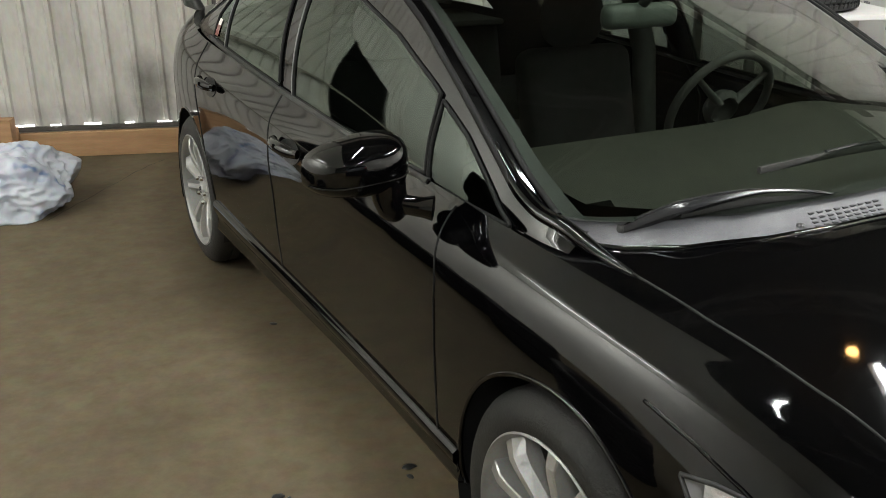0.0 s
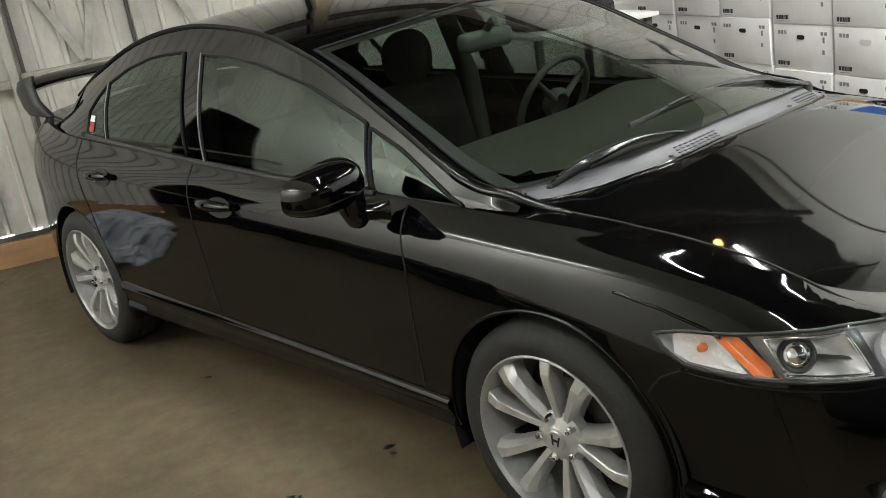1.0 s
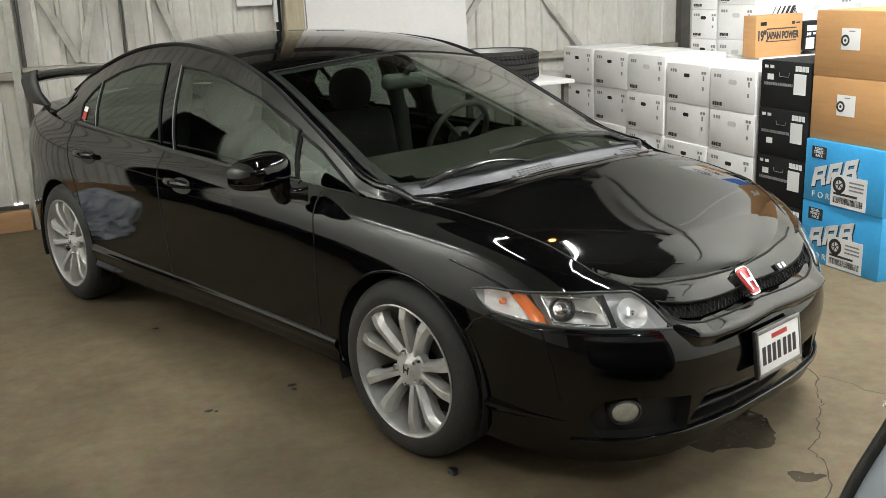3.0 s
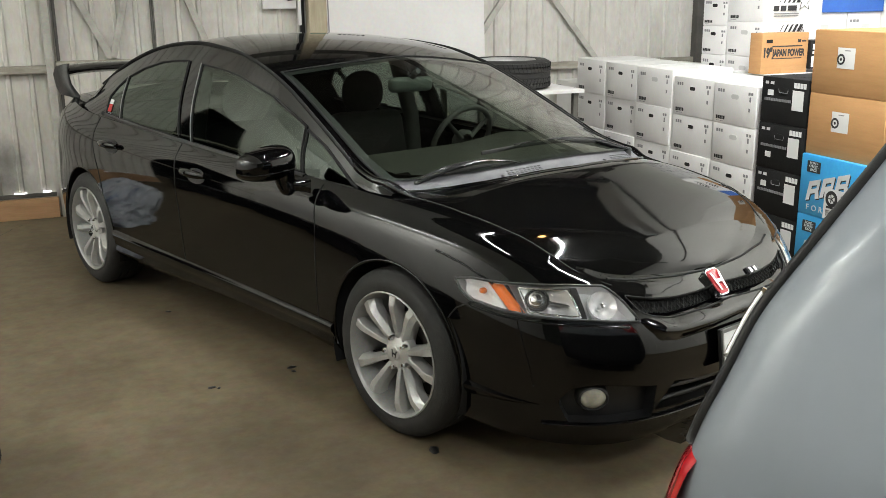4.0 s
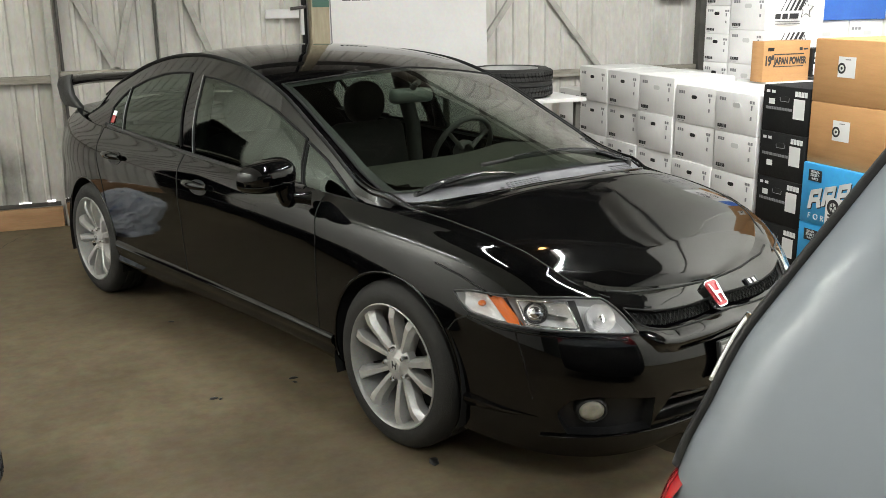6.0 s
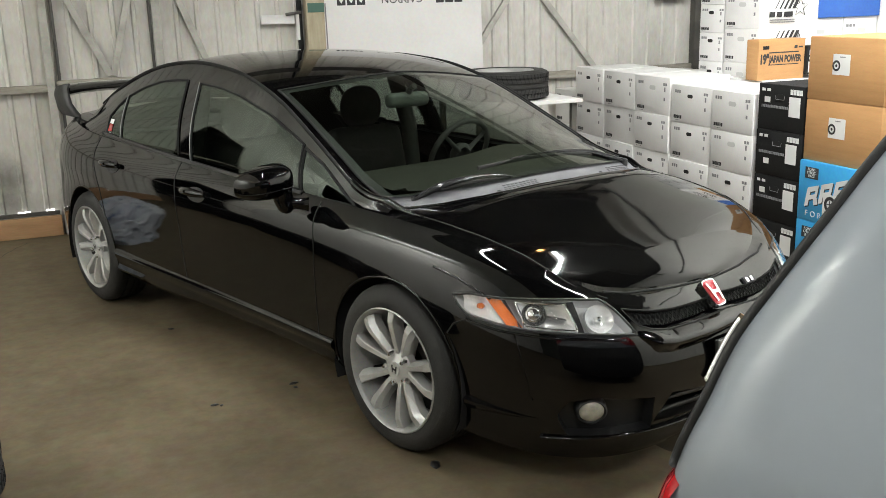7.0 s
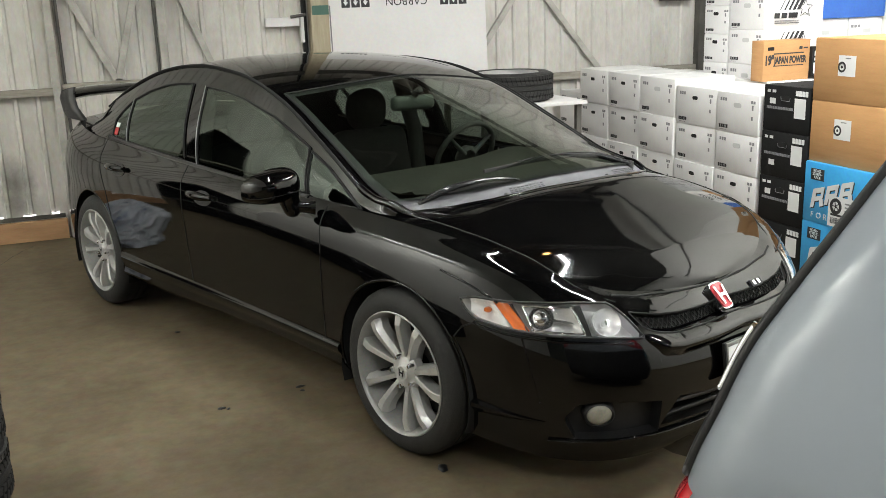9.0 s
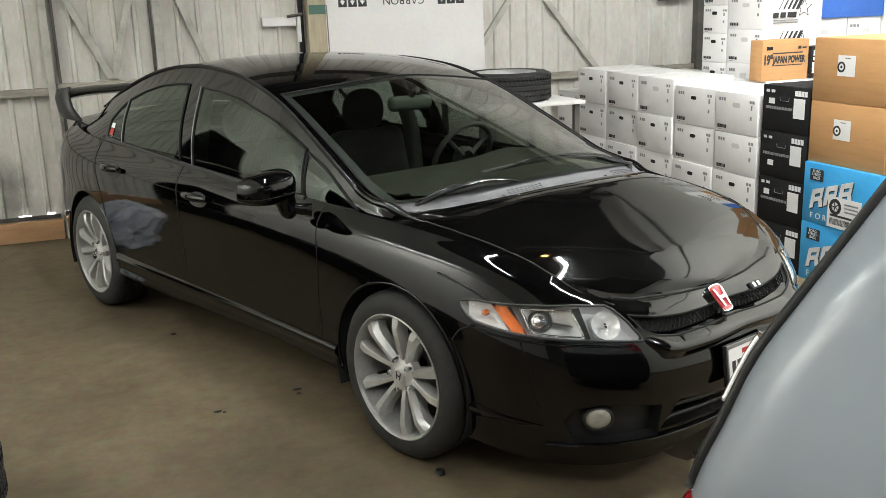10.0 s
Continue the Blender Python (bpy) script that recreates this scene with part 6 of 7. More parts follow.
# ---- mirrors, cowl, wipers, spoiler ----
def mirror_shell(m, f0, f1, grow=1.0):
    """The mirror's case from its open back (f = 1) to the middle of its domed front (f = 0)."""
    rows = []
    for f in np.linspace(f0, f1, 14):
        rho = math.sin(f * math.pi / 2)
        ring = []
        for k in range(41):
            a = 2 * math.pi * k / 40
            c, q = math.cos(a), math.sin(a)
            e = 2 / 3.4
            y = 0.113 * math.copysign(abs(c) ** e, c) * rho * grow
            tall = 0.066 * (1.0 - 0.20 * max(-y, 0) / 0.113)
            z = tall * math.copysign(abs(q) ** e, q) * rho * grow + 0.010 * rho * (y / 0.113)
            x = 0.092 * max(1 - rho ** 4.5, 0) ** 0.5 - 0.040 - 0.22 * max(-y, 0) ** 2 / 0.113 - 0.16 * max(z, 0) ** 2 / 0.066 - 0.14 * max(-z, 0)
            ring.append((x, y, z))
        rows.append(ring)
    bm = sheet(np.array(rows))
    bmesh.ops.remove_doubles(bm, verts=bm.verts, dist=1e-5)
    bmesh.ops.transform(bm, matrix=m, verts=bm.verts)
    bmesh.ops.recalc_face_normals(bm, faces=bm.faces)
    return bm


for sy in (-1,):
    m = Matrix.Translation((-0.560, sy * 0.978, 0.957)) @ Matrix.Diagonal((1, -sy, 1, 1))
    mirror = cpart("door_mirror", mirror_shell(m, 0.0, 1.0), PAINT, doors["front_door", sy], "glossy black door mirror", 60)
    glass_m = mirror_shell(m @ Matrix.Translation((-0.036, 0, 0)) @ Matrix.Diagonal((0.02, 0.93, 0.93, 1)), 0.0, 1.0)
    cpart("mirror_glass", glass_m, CHROME, mirror, "silvered mirror glass", 60)
    seam = [m @ Vector((0.092 * max(1 - max(abs(v), 0.5) ** 4.5, 0) ** 0.5 - 0.0425 - 0.22 * max(-0.113 * v, 0) ** 2 / 0.113, 0.113 * v, -0.022 + 0.010 * v)) for v in np.linspace(-0.97, 0.97, 30)]
    cpart("mirror_seam", tube(seam, 0.0016, sides=6), SEAL_BLACK, mirror, "dark seam round the case", 180)
    foot = tube(spline([(-0.562, sy * 0.920, 0.925), (-0.560, sy * 0.916, 0.895), (-0.554, sy * 0.910, 0.868), (-0.549, sy * 0.905, 0.845), (-0.547, sy * 0.903, 0.835)], 16),
                np.interp(np.linspace(0, 1, 16), [0, 0.4, 0.75, 0.9, 1], [0.046, 0.042, 0.037, 0.028, 0.010]), sides=18, flat=0.9)
    arm = tube(spline([(-0.552, sy * 0.905, 0.878), (-0.530, sy * 0.880, 0.872), (-0.500, sy * 0.838, 0.868)], 8), [0.024, 0.023, 0.022, 0.022, 0.022, 0.023, 0.025, 0.028], sides=14)
    cpart("mirror_arm", arm, PAINT, doors["front_door", sy], "glossy black stub that holds the mirror", 60)
    cpart("mirror_foot", foot, PAINT, doors["front_door", sy], "glossy black mirror foot", 60)


def hood_rear_x(y):
    return float(np.interp(abs(y), [0, 0.32, 0.45, 0.58, 0.66, 0.705, 0.73, 0.76], [0.118, 0.101, 0.072, 0.010, -0.060, -0.130, -0.205, -0.23]))


def cowl_at(a, b):
    y = -0.712 + 1.424 * b
    p = top_of(D, hood_rear_x(y) + 0.006, y, -0.002)
    q = screen_at(0.0, 0.5 + y / (2 * 0.715))
    q = Vector((q.x - 0.012, y, q.z - 0.004))
    r = p.lerp(q, a)
    return Vector((r.x, y, r.z - 0.006 * math.sin(math.pi * a)))


cowl = cpart("cowl_panel", sheet(patch(cowl_at, 8, 60)), COWL, car, "grey plastic cowl panel under the windscreen", 180)
SLOT = mesh_of("vent_slot", box(-0.003, -0.006, -0.002, 0.003, 0.006, 0.0015), SLOT_GREY)
for yc in (-0.33, 0.28):
    for r_ in range(4):
        for c_ in range(9):
            y = yc + c_ * 0.020 + r_ * 0.004
            slot = new("vent_slot", SLOT)
            slot.parent = cowl
            slot.matrix_local = Matrix.Translation(cowl_at(0.25 + 0.14 * r_, (y + 0.712) / 1.424))
for y in (-0.36, 0.22):
    p = cowl_at(0.35, (y + 0.712) / 1.424)
    cpart("cowl_clip", lathe([(0.0, 0.005), (0.007, 0.004), (0.009, 0.0)], 12, axis="z"), BLACK_TRIM, cowl, "black round clip", 60).matrix_local = Matrix.Translation(p)
edge = []
for y in np.linspace(-0.722, 0.722, 80):
    edge.append(top_of(D, hood_rear_x(y) + 0.002, float(y), 0.0))
cpart("bonnet_edge", tube(edge, 0.0065, sides=8), PAINT, hood, "rolled rear edge of the bonnet", 180)
for sy in (-1, 1):
    foot = [Vector((-0.46, sy * 0.712, 1.005)), Vector((-0.34, sy * 0.727, 0.948)), Vector((-0.24, sy * 0.736, 0.922)), Vector((-0.16, sy * 0.728, 0.912)), top_of(D, -0.07, sy * 0.708, 0.004), top_of(D, 0.03, sy * 0.702, 0.001)]
    cpart("pillar_cover", tube(spline([tuple(p) for p in foot], 30), np.interp(np.linspace(0, 1, 30), [0, 0.3, 0.7, 1], [0.010, 0.019, 0.019, 0.004]), sides=12, flat=0.75), PAINT, doors["front_fender", sy], "glossy black cover at the foot of the pillar", 180)
WIPER_METAL = material("black_wiper_metal", (0.03, 0.03, 0.032), 0.22, 0.4)
for arm_p, arm_r, blade_p in (
        ([(-0.105, -0.632, 0.912), (-0.075, -0.59, 0.938), (-0.040, -0.54, 0.964), (-0.005, -0.41, 0.984), (0.030, -0.29, 0.978), (0.035, -0.20, 0.955)], [0.020, 0.024, 0.018, 0.008, 0.006, 0.005], [(-0.035, -0.56, 0.952), (0.0, -0.41, 0.966), (0.030, -0.27, 0.965), (0.040, -0.10, 0.96)]),
        ([(0.010, 0.47, 0.952), (-0.02, 0.42, 0.968), (-0.065, 0.34, 0.994), (-0.085, 0.16, 1.016), (-0.085, -0.02, 1.020), (-0.075, -0.15, 1.017)], [0.020, 0.023, 0.016, 0.008, 0.006, 0.005], [(-0.05, 0.36, 0.99), (-0.075, 0.16, 1.006), (-0.078, -0.05, 1.010), (-0.072, -0.335, 1.0)])):
    wiper = cpart("wiper", tube(spline(arm_p, 24), np.interp(np.linspace(0, 1, 24), np.linspace(0, 1, 6), arm_r), sides=8, flat=0.6), WIPER_METAL, car, "black windscreen wiper at rest", 60)
    cpart("wiper_pivot", lathe([(0.0, 0.012), (0.014, 0.010), (0.020, 0.0), (0.020, -0.03)], 16, axis="z"), BLACK_TRIM, wiper, "black wiper pivot cap", 40).matrix_local = Matrix.Translation(arm_p[0])
    cpart("wiper_blade", tube(spline(blade_p, 20), 0.006, sides=6, flat=1.4), RUBBER, wiper, "black rubber blade", 60)

wing_bm = bmesh.new()
sect = [(-3.350, 1.156), (-3.385, 1.182), (-3.47, 1.194), (-3.56, 1.192), (-3.570, 1.178), (-3.47, 1.148), (-3.39, 1.140)]
ys = np.linspace(-0.64, 0.64, 25)
rings = [[wing_bm.verts.new((a - 0.04 * (1 - (y / 0.64) ** 2) , y, b - 0.02 * abs(y / 0.64) ** 6)) for a, b in sect] for y in ys]
for p_, q_ in zip(rings, rings[1:]):
    for k in range(len(sect)):
        wing_bm.faces.new((p_[k], p_[(k + 1) % len(sect)], q_[(k + 1) % len(sect)], q_[k]))
for r_ in (rings[0], rings[-1]):
    wing_bm.faces.new(r_)
bmesh.ops.recalc_face_normals(wing_bm, faces=wing_bm.faces)
wing = cpart("rear_spoiler", wing_bm, PAINT, car, "glossy black raised rear spoiler", 60)
for sy in (-1, 1):
    leg = bmesh.new()
    path = [(-3.47, 0.638, 1.178), (-3.46, 0.655, 1.14), (-3.42, 0.655, 1.06), (-3.36, 0.645, 1.01), (-3.28, 0.60, 0.992)]
    rings = []
    for k, (a, b, c) in enumerate(path):
        w, d_ = (0.100, 0.030) if k < 3 else (0.125, 0.038)
        rings.append([leg.verts.new((a + w * math.cos(t), sy * (b + d_ * math.sin(t)), c + (0.02 * math.cos(t) if k < 3 else 0))) for t in (2 * math.pi * q / 14 for q in range(14))])
    for p_, q_ in zip(rings, rings[1:]):
        for k in range(14):
            leg.faces.new((p_[k], p_[(k + 1) % 14], q_[(k + 1) % 14], q_[k]))
    leg.faces.new(rings[0])
    leg.faces.new(rings[-1])
    bmesh.ops.recalc_face_normals(leg, faces=leg.faces)
    # duller black than the wing stands in for the leg's dark reflection
    cpart("spoiler_leg", leg, BLACK_TRIM, wing, "curved spoiler leg", 60)
    tl = np.array([[tuple(np.array(G[i, j]) * np.array([1, sy, 1]) + NRM[i, j] * np.array([1, sy, 1]) * 0.004) for j in range(44, 66, 2)] for i in range(NS - 46, NS - 12, 2)])
    cpart("tail_lamp", sheet(tl, flip=sy > 0), RED_LENS, car, "red tail lamp", 180)

# sticker on the rear quarter glass
for z0, z1, mat_s in ((0.985, 1.025, RED_LENS), (1.025, 1.048, PLATE_WHITE), (0.965, 0.980, PLATE_WHITE)):
    st = sheet(patch(lambda a, b: on_glass(-2.475 - 0.05 * a, z0 + (z1 - z0) * b, -1, 0.006), 3, 3))
    cpart("sticker", st, mat_s, doors["rear_quarter_panel", -1], "small red and white sticker on the glass", None)

# ---- cabin ----
TRIM_DARK = varied("charcoal_trim", [(0.030, 0.030, 0.028), (0.045, 0.044, 0.040)], 20, (0.6, 0.8), 0.3, 500)
DASH = varied("olive_grey_dash", [(0.016, 0.0155, 0.011), (0.030, 0.0285, 0.020)], 12, (0.55, 0.7), 0.3, 500)
CLOTH = varied("black_seat_cloth", [(0.016, 0.015, 0.015), (0.026, 0.024, 0.024)], 30, (0.8, 0.95), 0.4, 600)
GREY_CASE = varied("grey_green_case", [(0.055, 0.066, 0.058), (0.075, 0.088, 0.078)], 20, (0.5, 0.6), 0.1, 200)
dash_prof = [(0.02, 0.935), (-0.20, 0.945), (-0.45, 0.955), (-0.62, 0.945), (-0.70, 0.90), (-0.72, 0.80), (-0.62, 0.62), (0.0, 0.62)]
dash = bmesh.new()
ys = np.linspace(-0.655, 0.655, 23)
rings = [[dash.verts.new((min(a, 0.0 - 0.25 * (abs(y) / 0.66) ** 3 * (a > -0.1)) + (0.0), y, b + (0.035 * math.exp(-((y - 0.37) / 0.2) ** 2) if 2 <= k <= 4 else 0) - 0.008 * (abs(y) / 0.66) ** 2)) for k, (a, b) in enumerate(dash_prof)] for y in ys]
for p_, q_ in zip(rings, rings[1:]):
    for k in range(len(dash_prof) - 1):
        dash.faces.new((p_[k], p_[k + 1], q_[k + 1], q_[k]))
bmesh.ops.recalc_face_normals(dash, faces=dash.faces)
cpart("dashboard", dash, DASH, car, "olive-grey dashboard top seen through the windscreen", 50)
sw = bmesh.new()
wm = Matrix.Translation((-0.94, 0.37, 0.905)) @ Matrix.Rotation(radians(-66), 4, "Y")
tube([wm @ Vector((0.182 * math.cos(t), 0.182 * math.sin(t), 0)) for t in (2 * math.pi * k / 36 for k in range(36))], 0.014, sw, sides=8, closed=True)
wheel_s = cpart("steering_wheel", sw, TRIM_DARK, car, "black three-spoke steering wheel", 180)
for t in (0.0, 2.25, -2.25):
    inner, outer = (wm @ Vector((r * math.cos(t + 3.14), r * math.sin(t + 3.14), z)) for r, z in ((0.04, -0.02), (0.178, 0.0)))
    cpart("wheel_spoke", tube([inner, inner.lerp(outer, 0.5), outer], [0.019, 0.014, 0.012], sides=10, flat=0.7), TRIM_DARK, wheel_s, "dark moulded wheel spoke", 180)
hub = lathe([(0.0, 0.02), (0.05, 0.015), (0.062, -0.01), (0.05, -0.03)], 20, axis="z")
bmesh.ops.transform(hub, matrix=wm, verts=hub.verts)
cpart("wheel_hub", hub, TRIM_DARK, wheel_s, smooth=60)


def cushion(x0, y0, z0, x1, y1, z1, bev, lean=0.0, about=(0, 0, 0)):
    bm = box(x0, y0, z0, x1, y1, z1)
    bmesh.ops.bevel(bm, geom=bm.edges[:], offset=bev, segments=4, affect="EDGES", profile=0.5)
    bmesh.ops.transform(bm, matrix=Matrix.Translation(about) @ Matrix.Rotation(radians(lean), 4, "Y") @ Matrix.Translation([-v for v in about]), verts=bm.verts)
    return bm


for yc in (-0.37, 0.37):
    seat = cpart("front_seat", cushion(-1.62, yc - 0.25, 0.32, -1.08, yc + 0.25, 0.52, 0.06), CLOTH, car, "black cloth front seat", 60)
    cpart("seat_back", cushion(-1.68, yc - 0.24, 0.45, -1.54, yc + 0.24, 1.00, 0.06, -14, (-1.6, yc, 0.45)), CLOTH, seat, smooth=60)
    rest = bmesh.new()
    bmesh.ops.create_uvsphere(rest, u_segments=28, v_segments=18, radius=1.0)
    for v in rest.verts:
        c = v.co.copy()
        v.co = Vector((-1.75 + 0.062 * c.x, yc + 0.135 * math.copysign(abs(c.y) ** 0.85, c.y), 1.085 + 0.118 * math.copysign(abs(c.z) ** 0.85, c.z)))
    cpart("headrest", rest, CLOTH, seat, "rounded black headrest", 180)
cpart("rear_bench", cushion(-2.55, -0.62, 0.35, -2.05, 0.62, 0.55, 0.06), CLOTH, car, "black rear bench", 60)
cpart("rear_backrest", cushion(-2.75, -0.62, 0.5, -2.58, 0.62, 0.98, 0.06, -12, (-2.6, 0, 0.5)), CLOTH, car, "black rear backrest", 60)
cpart("parcel_shelf", box(-3.1, -0.6, 0.95, -2.62, 0.6, 0.975, 0.01), TRIM_DARK, car, "black parcel shelf", None)
rv = cushion(-0.925, -0.125, 1.163, -0.870, 0.125, 1.232, 0.026)
rv = cpart("rear_view_mirror", rv, GREY_CASE, car, "grey rear view mirror behind the windscreen", 60)
cpart("mirror_stalk", tube([(-0.895, 0, 1.22), (-0.86, 0, 1.255), (-0.84, 0, 1.262)], 0.014, sides=8), TRIM_DARK, rv, "dark mirror stalk", 60)
for sy in (-1, 1):
    pill = tube([(-1.68, sy * 0.70, 0.6), (-1.70, sy * 0.68, 0.95), (-1.74, sy * 0.60, 1.27)], 0.045, sides=8)
    cpart("pillar_trim", pill, TRIM_DARK, car, "dark pillar trim", 60)
cpart("headliner", sheet(patch(lambda a, b: top_of(R, -1.10 - 1.1 * a, (2 * b - 1) * 0.54, -0.035), 12, 12)), GREY_CASE, car, "grey headliner", 180)

# ---- wheels ----
def spoke(bm, ang, twist):
    """One faceted blade from hub to rim: a broad flat face, a slanting flank and a fork step near the rim."""
    rows = []
    f = 1 if twist > 0 else -1
    for r, lo, hi, y in ((0.052, -0.013, 0.012, -0.034), (0.095, -0.014, 0.013, -0.021), (0.165, -0.018, 0.016, -0.006), (0.188, -0.021, 0.019, -0.004), (0.226, -0.026, 0.024, -0.013)):
        a = ang + twist * ((r - 0.046) / 0.18)
        c = Vector((math.cos(a), 0, math.sin(a)))
        t = Vector((-math.sin(a), 0, math.cos(a)))
        cut = lo + (hi - lo) * 0.66
        rows.append([bm.verts.new(c * r + t * f * k + Vector((0, y + d, 0))) for k, d in ((lo - 0.002, -0.050), (lo, -0.003), (lo + 0.003, 0.0), (cut, 0.001), (hi, -0.022), (hi + 0.002, -0.055))])
    for p_, q_ in zip(rows, rows[1:]):
        for k in range(5):
            bm.faces.new((p_[k], q_[k], q_[k + 1], p_[k + 1]))
    bmesh.ops.recalc_face_normals(bm, faces=bm.faces)
    return bm


SLIT = mesh_of("tread_slit", box(-0.002, -0.060, 0.302, 0.002, -0.037, 0.3166), DARK)


def make_wheel(m):
    hubp = part("wheel", lathe([(0.0, -0.022), (0.030, -0.022), (0.036, -0.026), (0.055, -0.030), (0.072, -0.040), (0.074, -0.07)], 40), ALLOY, car, "silver ten-spoke alloy wheel with a low-profile tyre", 30, m)
    part("tyre", lathe([(0.229, -0.012), (0.238, 0.000), (0.256, 0.005), (0.278, 0.003), (0.295, -0.005), (0.307, -0.016), (0.3145, -0.028), (0.318, -0.044), (0.318, -0.062), (0.310, -0.064), (0.310, -0.070), (0.318, -0.072),
                        (0.318, -0.104), (0.310, -0.106), (0.310, -0.112), (0.318, -0.114), (0.318, -0.146), (0.310, -0.148), (0.310, -0.154), (0.318, -0.156), (0.317, -0.185), (0.305, -0.205), (0.28, -0.215), (0.24, -0.20)], 96), RUBBER, hubp, "black low-profile tyre", 35)
    for k in range(48):
        slit = new("tread_slit", SLIT)
        slit.parent = hubp
        slit.matrix_local = Matrix.Rotation(2 * math.pi * k / 48, 4, "Y")
    part("rim", lathe([(0.233, -0.006), (0.238, 0.002), (0.234, 0.005), (0.229, 0.001), (0.225, -0.010), (0.219, -0.045), (0.212, -0.06), (0.206, -0.11), (0.203, -0.19)], 72), BARREL, hubp, "silver rim with a raised lip", 40)
    for k in range(5):
        for s in (-1, 1):
            bm = spoke(bmesh.new(), radians(26 + 72 * k + s * 14.5), radians(s * 2.0))
            part("spoke", bm, ALLOY, hubp, smooth=None)
        a = radians(26 + 36 + 72 * k)
        nut = lathe([(0.0, 0.004), (0.006, 0.003), (0.0105, -0.004), (0.0105, -0.03)], 6)
        bmesh.ops.transform(nut, matrix=Matrix.Translation((0.057 * math.cos(a), -0.014, 0.057 * math.sin(a))), verts=nut.verts)
        part("lug_nut", nut, CHROME, hubp, "steel lug nut", 30)
    part("centre_cap", lathe([(0.0, -0.016), (0.024, -0.016), (0.028, -0.020), (0.028, -0.03)], 28), ALLOY, hubp, "silver centre cap", 30)
    fig = bmesh.new()
    for s in (-1, 1):
        prism([(s * 0.006, -0.014), (s * 0.010, -0.014), (s * 0.014, 0.014), (s * 0.009, 0.014)], -0.017, -0.0145, fig)
    prism([(-0.008, -0.003), (0.008, -0.003), (0.008, 0.003), (-0.008, 0.003)], -0.017, -0.0145, fig)
    part("cap_figure", fig, INK, hubp, "plain dark cap figure", None)
    part("brake_disc", lathe([(0.06, -0.11), (0.135, -0.105), (0.137, -0.12), (0.06, -0.125)], 40), STEEL, hubp, "grey brake disc", 40)
    part("wheel_back", lathe([(0.0, -0.17), (0.206, -0.17)], 32), DARK, hubp, "dark inner wheel", None)
    return hubp


for wx in (0.0, -2.70):
    for sy in (-1, 1):
        steer = 1.0 if wx == 0 else 0.0
        m = Matrix.Translation((wx, sy * (0.848 if wx == 0 else 0.852), 0.318)) @ Matrix.Rotation(radians(steer + (180 if sy < 0 else 0)), 4, "Z") @ Matrix.Rotation(radians(-7 if wx == 0 else 20), 4, "Y")
        make_wheel(m)

# ---- the grey hatchback in the foreground ----
HATCH_Y, HATCH_R = -1.07, 0.10
HATCH_REAR = [(1.82, 0.19), (1.80, 0.306), (1.828, 0.568), (1.855, 0.817), (1.889, 0.986), (1.908, 1.059), (1.933, 1.127), (1.96, 1.212), (1.998, 1.288), (2.036, 1.362), (2.084, 1.457), (2.153, 1.564), (2.303, 1.667), (2.80, 1.72)]
HATCH_WIDE = [(0.18, 0.79), (0.4, 0.86), (0.7, 0.88), (0.95, 0.88), (1.1, 0.87), (1.25, 0.83), (1.4, 0.77), (1.55, 0.69), (1.65, 0.60), (1.72, 0.42)]
HATCH_NOSE = [(0.18, 5.95), (0.35, 6.10), (0.65, 6.08), (0.88, 5.90), (1.05, 5.05), (1.2, 4.72), (1.4, 4.40), (1.55, 4.10), (1.65, 3.8), (1.72, 3.3)]


def hatch_ring(z, n=9):
    """Half outline at a height, from the rear middle round the rear corner to the nose's middle."""
    rear = 0.030 + float(along([(b, a) for a, b in HATCH_REAR], np.array([z]))[0])
    wide = float(along(HATCH_WIDE, np.array([z]))[0])
    nose = float(along(HATCH_NOSE, np.array([z]))[0])
    r = HATCH_R
    p = [(rear - 0.03 * (1 - (k / 8) ** 2), (wide - r) * k / 8) for k in range(8)]
    p += [(rear + r - r * math.cos(a), wide - r + r * math.sin(a)) for a in np.linspace(0, math.pi / 2, n)]
    p += [(rear + r + (nose - 0.35 - rear - r) * k / 150, wide + 0.012 * math.sin(math.pi * k / 150)) for k in range(1, 151)]
    p += [(nose - 0.35 + 0.35 * math.sin(a), wide - 0.30 + 0.30 * math.cos(a)) for a in np.linspace(0.15, math.pi / 2, 7)]
    p += [(nose + 0.03, (wide - 0.30) * k) for k in (0.6, 0.3, 0.0)]
    return [(x, y, z) for x, y in p]


hatch = thing("hatchback", "light grey hatchback with a red tail lamp parked nearby", "car", Matrix.Translation((0, HATCH_Y, 0)))
levels = np.r_[np.linspace(0.19, 1.16, 60), np.linspace(1.17, 1.60, 44), np.linspace(1.61, 1.715, 10)]
RINGS = np.array([hatch_ring(z) for z in levels])


def hatch_shell(keep):
    bm = bmesh.new()
    for sy in (-1, 1):
        g = RINGS * np.array([1, sy, 1])
        mid = (g[:-1, :-1] + g[1:, :-1] + g[1:, 1:] + g[:-1, 1:]) / 4
        sheet(g, bm, flip=sy > 0, keep=lambda i, j: keep(mid[i, j], sy))
    bmesh.ops.remove_doubles(bm, verts=bm.verts, dist=1e-4)
    bmesh.ops.recalc_face_normals(bm, faces=bm.faces)
    return bm


def in_arch(p):
    return min((p[0] - 2.72) ** 2, (p[0] - 5.25) ** 2) + (p[2] - 0.33) ** 2 < 0.37 ** 2 and abs(p[1]) > 0.6


def in_side_glass(p):
    return abs(p[1]) > 0.5 and 1.18 < p[2] < 1.56 and 2.75 + 0.5 * (p[2] - 1.18) < p[0] < 4.60 - 1.0 * (p[2] - 1.18) and abs(p[0] - 3.6) > 0.05


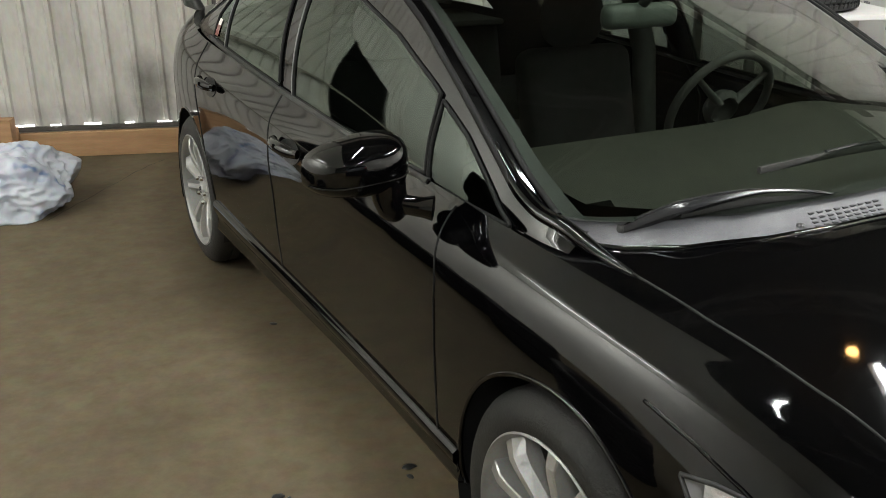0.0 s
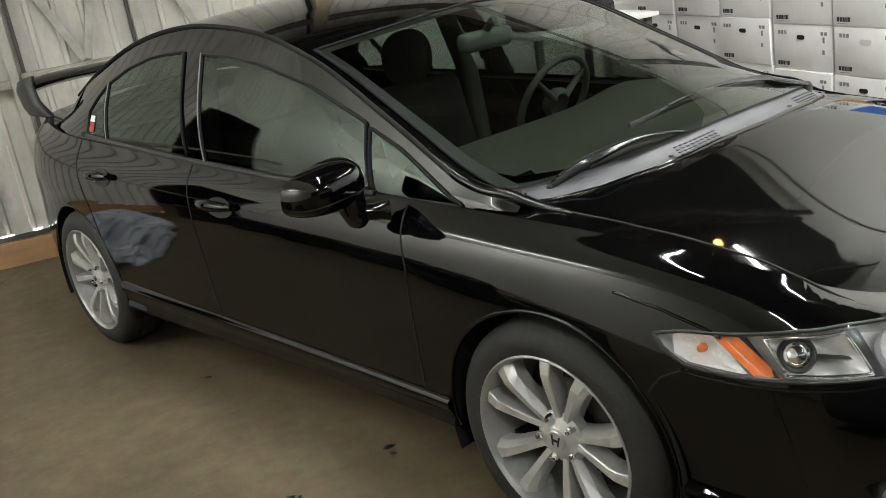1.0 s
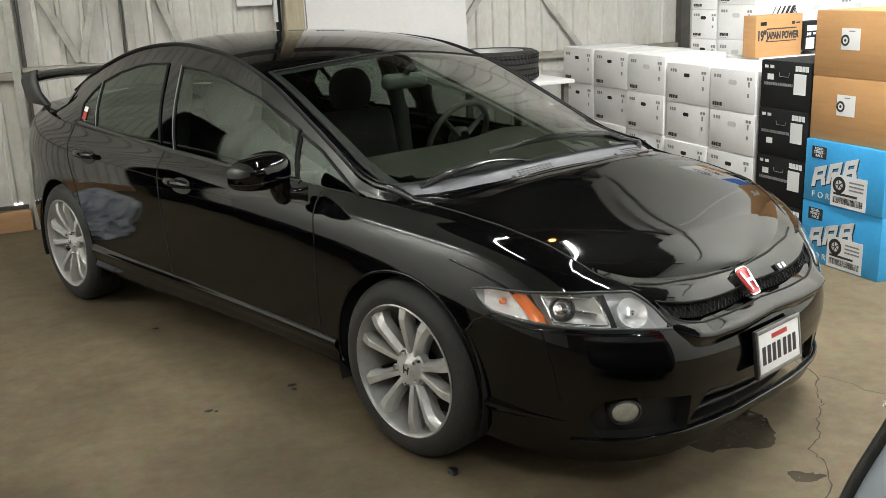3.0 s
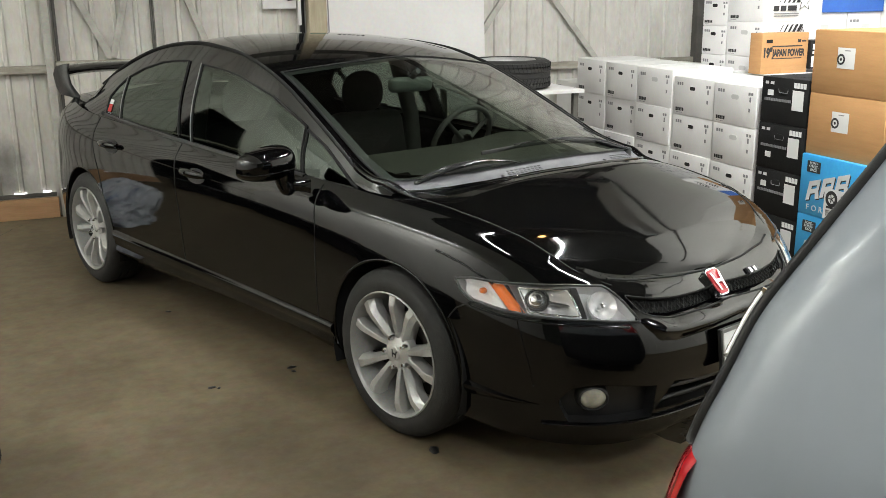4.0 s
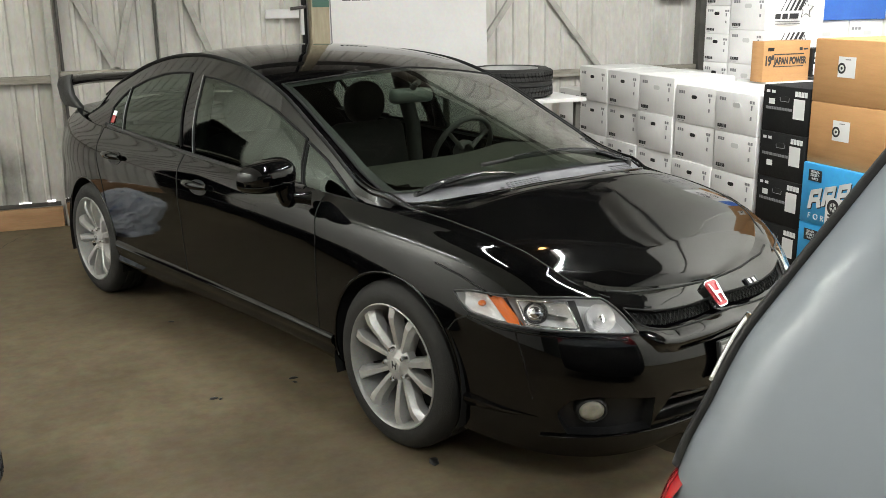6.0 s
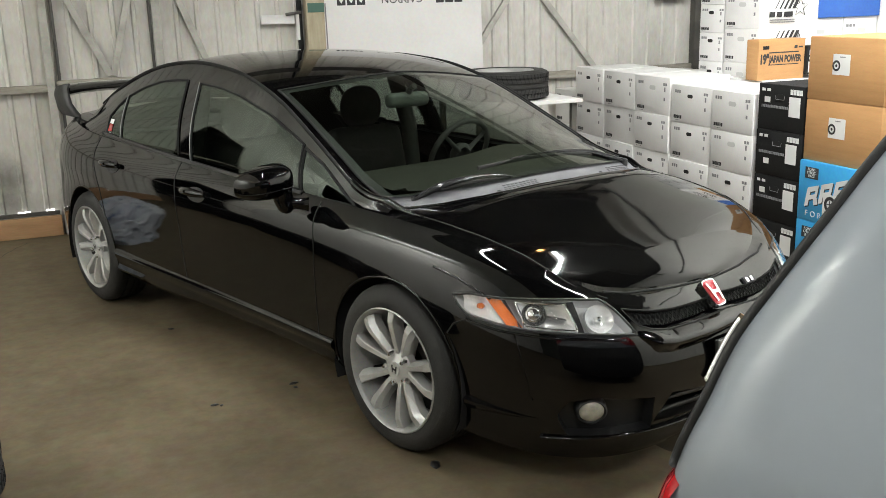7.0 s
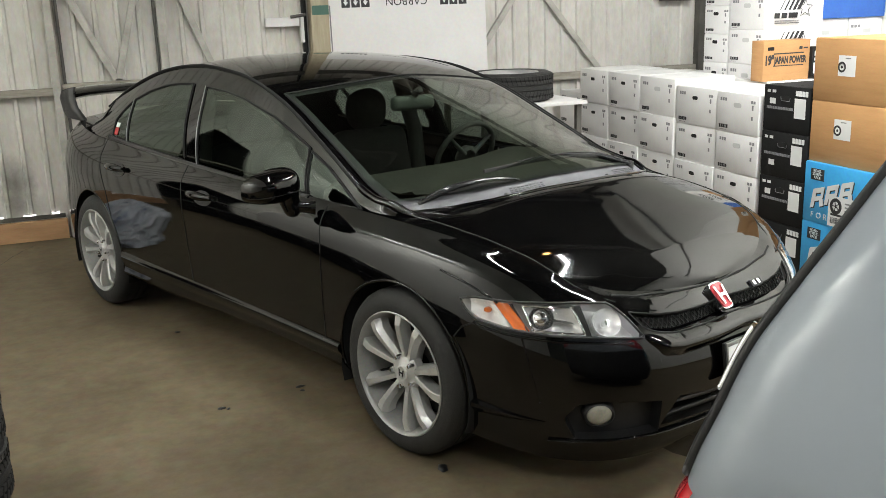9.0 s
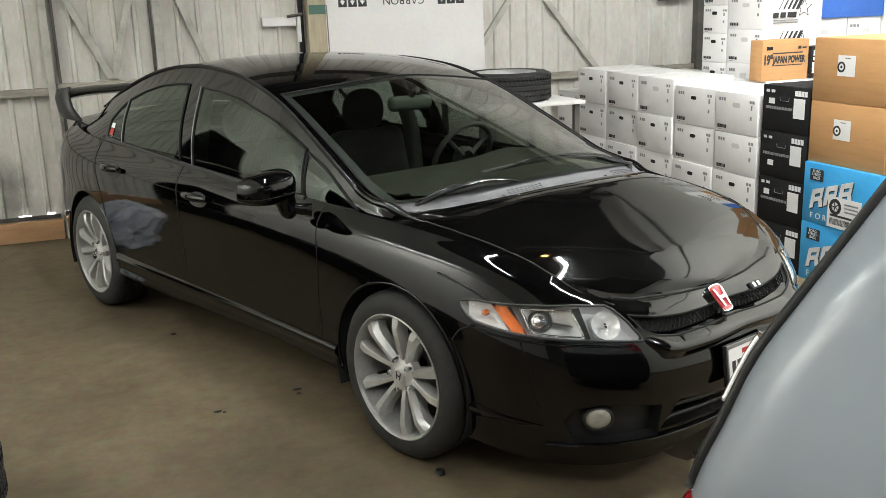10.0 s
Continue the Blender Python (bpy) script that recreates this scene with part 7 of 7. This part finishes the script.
def in_rear_glass(p):
    return p[0] < 2.3 and 1.12 < p[2] < 1.58 and abs(p[1]) < 0.74 - 0.5 * (p[2] - 1.12)


def in_front_glass(p):
    return 1.14 < p[2] < 1.60 and p[0] > 4.40 - 1.0 * (p[2] - 1.18) and abs(p[1]) < 0.60


def open_part(p):
    return in_arch(p) or in_side_glass(p) or in_rear_glass(p) or in_front_glass(p)


# unseen lower tail, coloured black to darken its reflection in the sedan's bumper
def in_darkened_tail(p):
    return p[0] < 2.02 and p[2] < 0.77


part("rear_bumper", hatch_shell(lambda p, s: in_darkened_tail(p)), BLACK_TRIM, hatch, "lower tail coloured black to darken its reflection in the sedan", 60)
body_ob = part("body", hatch_shell(lambda p, s: not open_part(p) and not in_darkened_tail(p)), GREY_PAINT, hatch, "smooth grey painted body", 60)
top = bmesh.new()
g = np.array([[(x, y * k, z + 0.012 * (1 - k * k)) for x, y, z in RINGS[-1]] for k in np.linspace(-1, 1, 13)])
part("roof", sheet(g, flip=True), GREY_PAINT, hatch, "grey roof", 60)
TINT = material("black_tinted_glass", (0.004, 0.005, 0.005), 0.02, 0.0)
for nm, test, lab in (("rear_window", in_rear_glass, "dark rear window"), ("windscreen", in_front_glass, "dark windscreen")):
    part(nm, hatch_shell(lambda p, s: test(p)), TINT, hatch, lab, 60)
for side in (-1, 1):
    for nm, rear in (("rear_side_window", True), ("front_side_window", False)):
        part(nm, hatch_shell(lambda p, s: s == side and in_side_glass(p) and (p[0] < 3.6) == rear), TINT, hatch, "dark side window", 60)

    def corner(z, ang, off=0.0):
        x, y, _ = hatch_ring(z)[8]
        w = float(along(HATCH_WIDE, np.array([z]))[0])
        xr, r = hatch_ring(z)[8][0], HATCH_R
        return Vector((xr + r - (r + off) * math.cos(ang), side * (w - r + (r + off) * math.sin(ang)), z))

    lens_g = np.array([[tuple(corner(z, a, 0.014 * math.sin(math.pi * (z - 0.80) / 0.225) ** 0.5 if 0.8 < z < 1.025 else 0.0)) for a in np.linspace(-0.3, 0.95, 14)] for z in np.linspace(0.80, 1.025, 14)])
    lens_g[:, 0, 1] = side * (np.abs(lens_g[:, 1, 1]) - 0.10)
    part("tail_lamp", sheet(lens_g, flip=side > 0), material("red_tail_lens", (0.55, 0.012, 0.02), 0.12, 0.0, Coat_Weight=1.0), hatch, "glossy red tail lamp", 180)
    edge = [corner(z, 0.50, 0.002) for z in np.linspace(1.03, 1.66, 40)]
    part("window_seal", tube(edge, 0.0085, sides=8), BLACK_TRIM, body_ob, "black rubber seal along the tailgate", 180)
    edge = [corner(z, 0.36 + 0.05 * math.sin(9 * z), 0.010) for z in np.linspace(1.145, 1.235, 14)]
    part("chrome_strip", tube(edge, 0.006, sides=8), CHROME, body_ob, "bright chrome strip", 180)
part("rear_bumper_gap", tube([(hatch_ring(0.60)[k][0] - 0.001, s_ * hatch_ring(0.60)[k][1], 0.60) for s_, ks in ((-1, range(14, -1, -1)), (1, range(1, 15))) for k in ks], 0.003, sides=6), DARK, body_ob, "dark bumper gap", 180)
part("underbody", box(1.95, -0.72, 0.22, 5.9, 0.72, 0.45, 0.02), DARK, hatch, "dark underbody")
for wx in (2.72, 5.25):
    for side in (-1, 1):
        m = Matrix.Translation((wx, side * 0.845, 0.335)) @ Matrix.Scale(1.073, 4) @ Matrix.Rotation(radians(180 if side < 0 else 0), 4, "Z")
        hub = part("wheel", lathe([(0.0, -0.02), (0.05, -0.02), (0.07, -0.03), (0.19, -0.035), (0.205, -0.02), (0.215, -0.005), (0.212, -0.02), (0.205, -0.19)], 40), ALLOY, hatch, "silver wheel", 40, m)
        part("tyre", lathe([(0.21, -0.01), (0.225, 0.002), (0.26, 0.004), (0.292, -0.006), (0.308, -0.02), (0.312, -0.04), (0.312, -0.17), (0.29, -0.195), (0.21, -0.195)], 64), RUBBER, hub, "black tyre", 40)
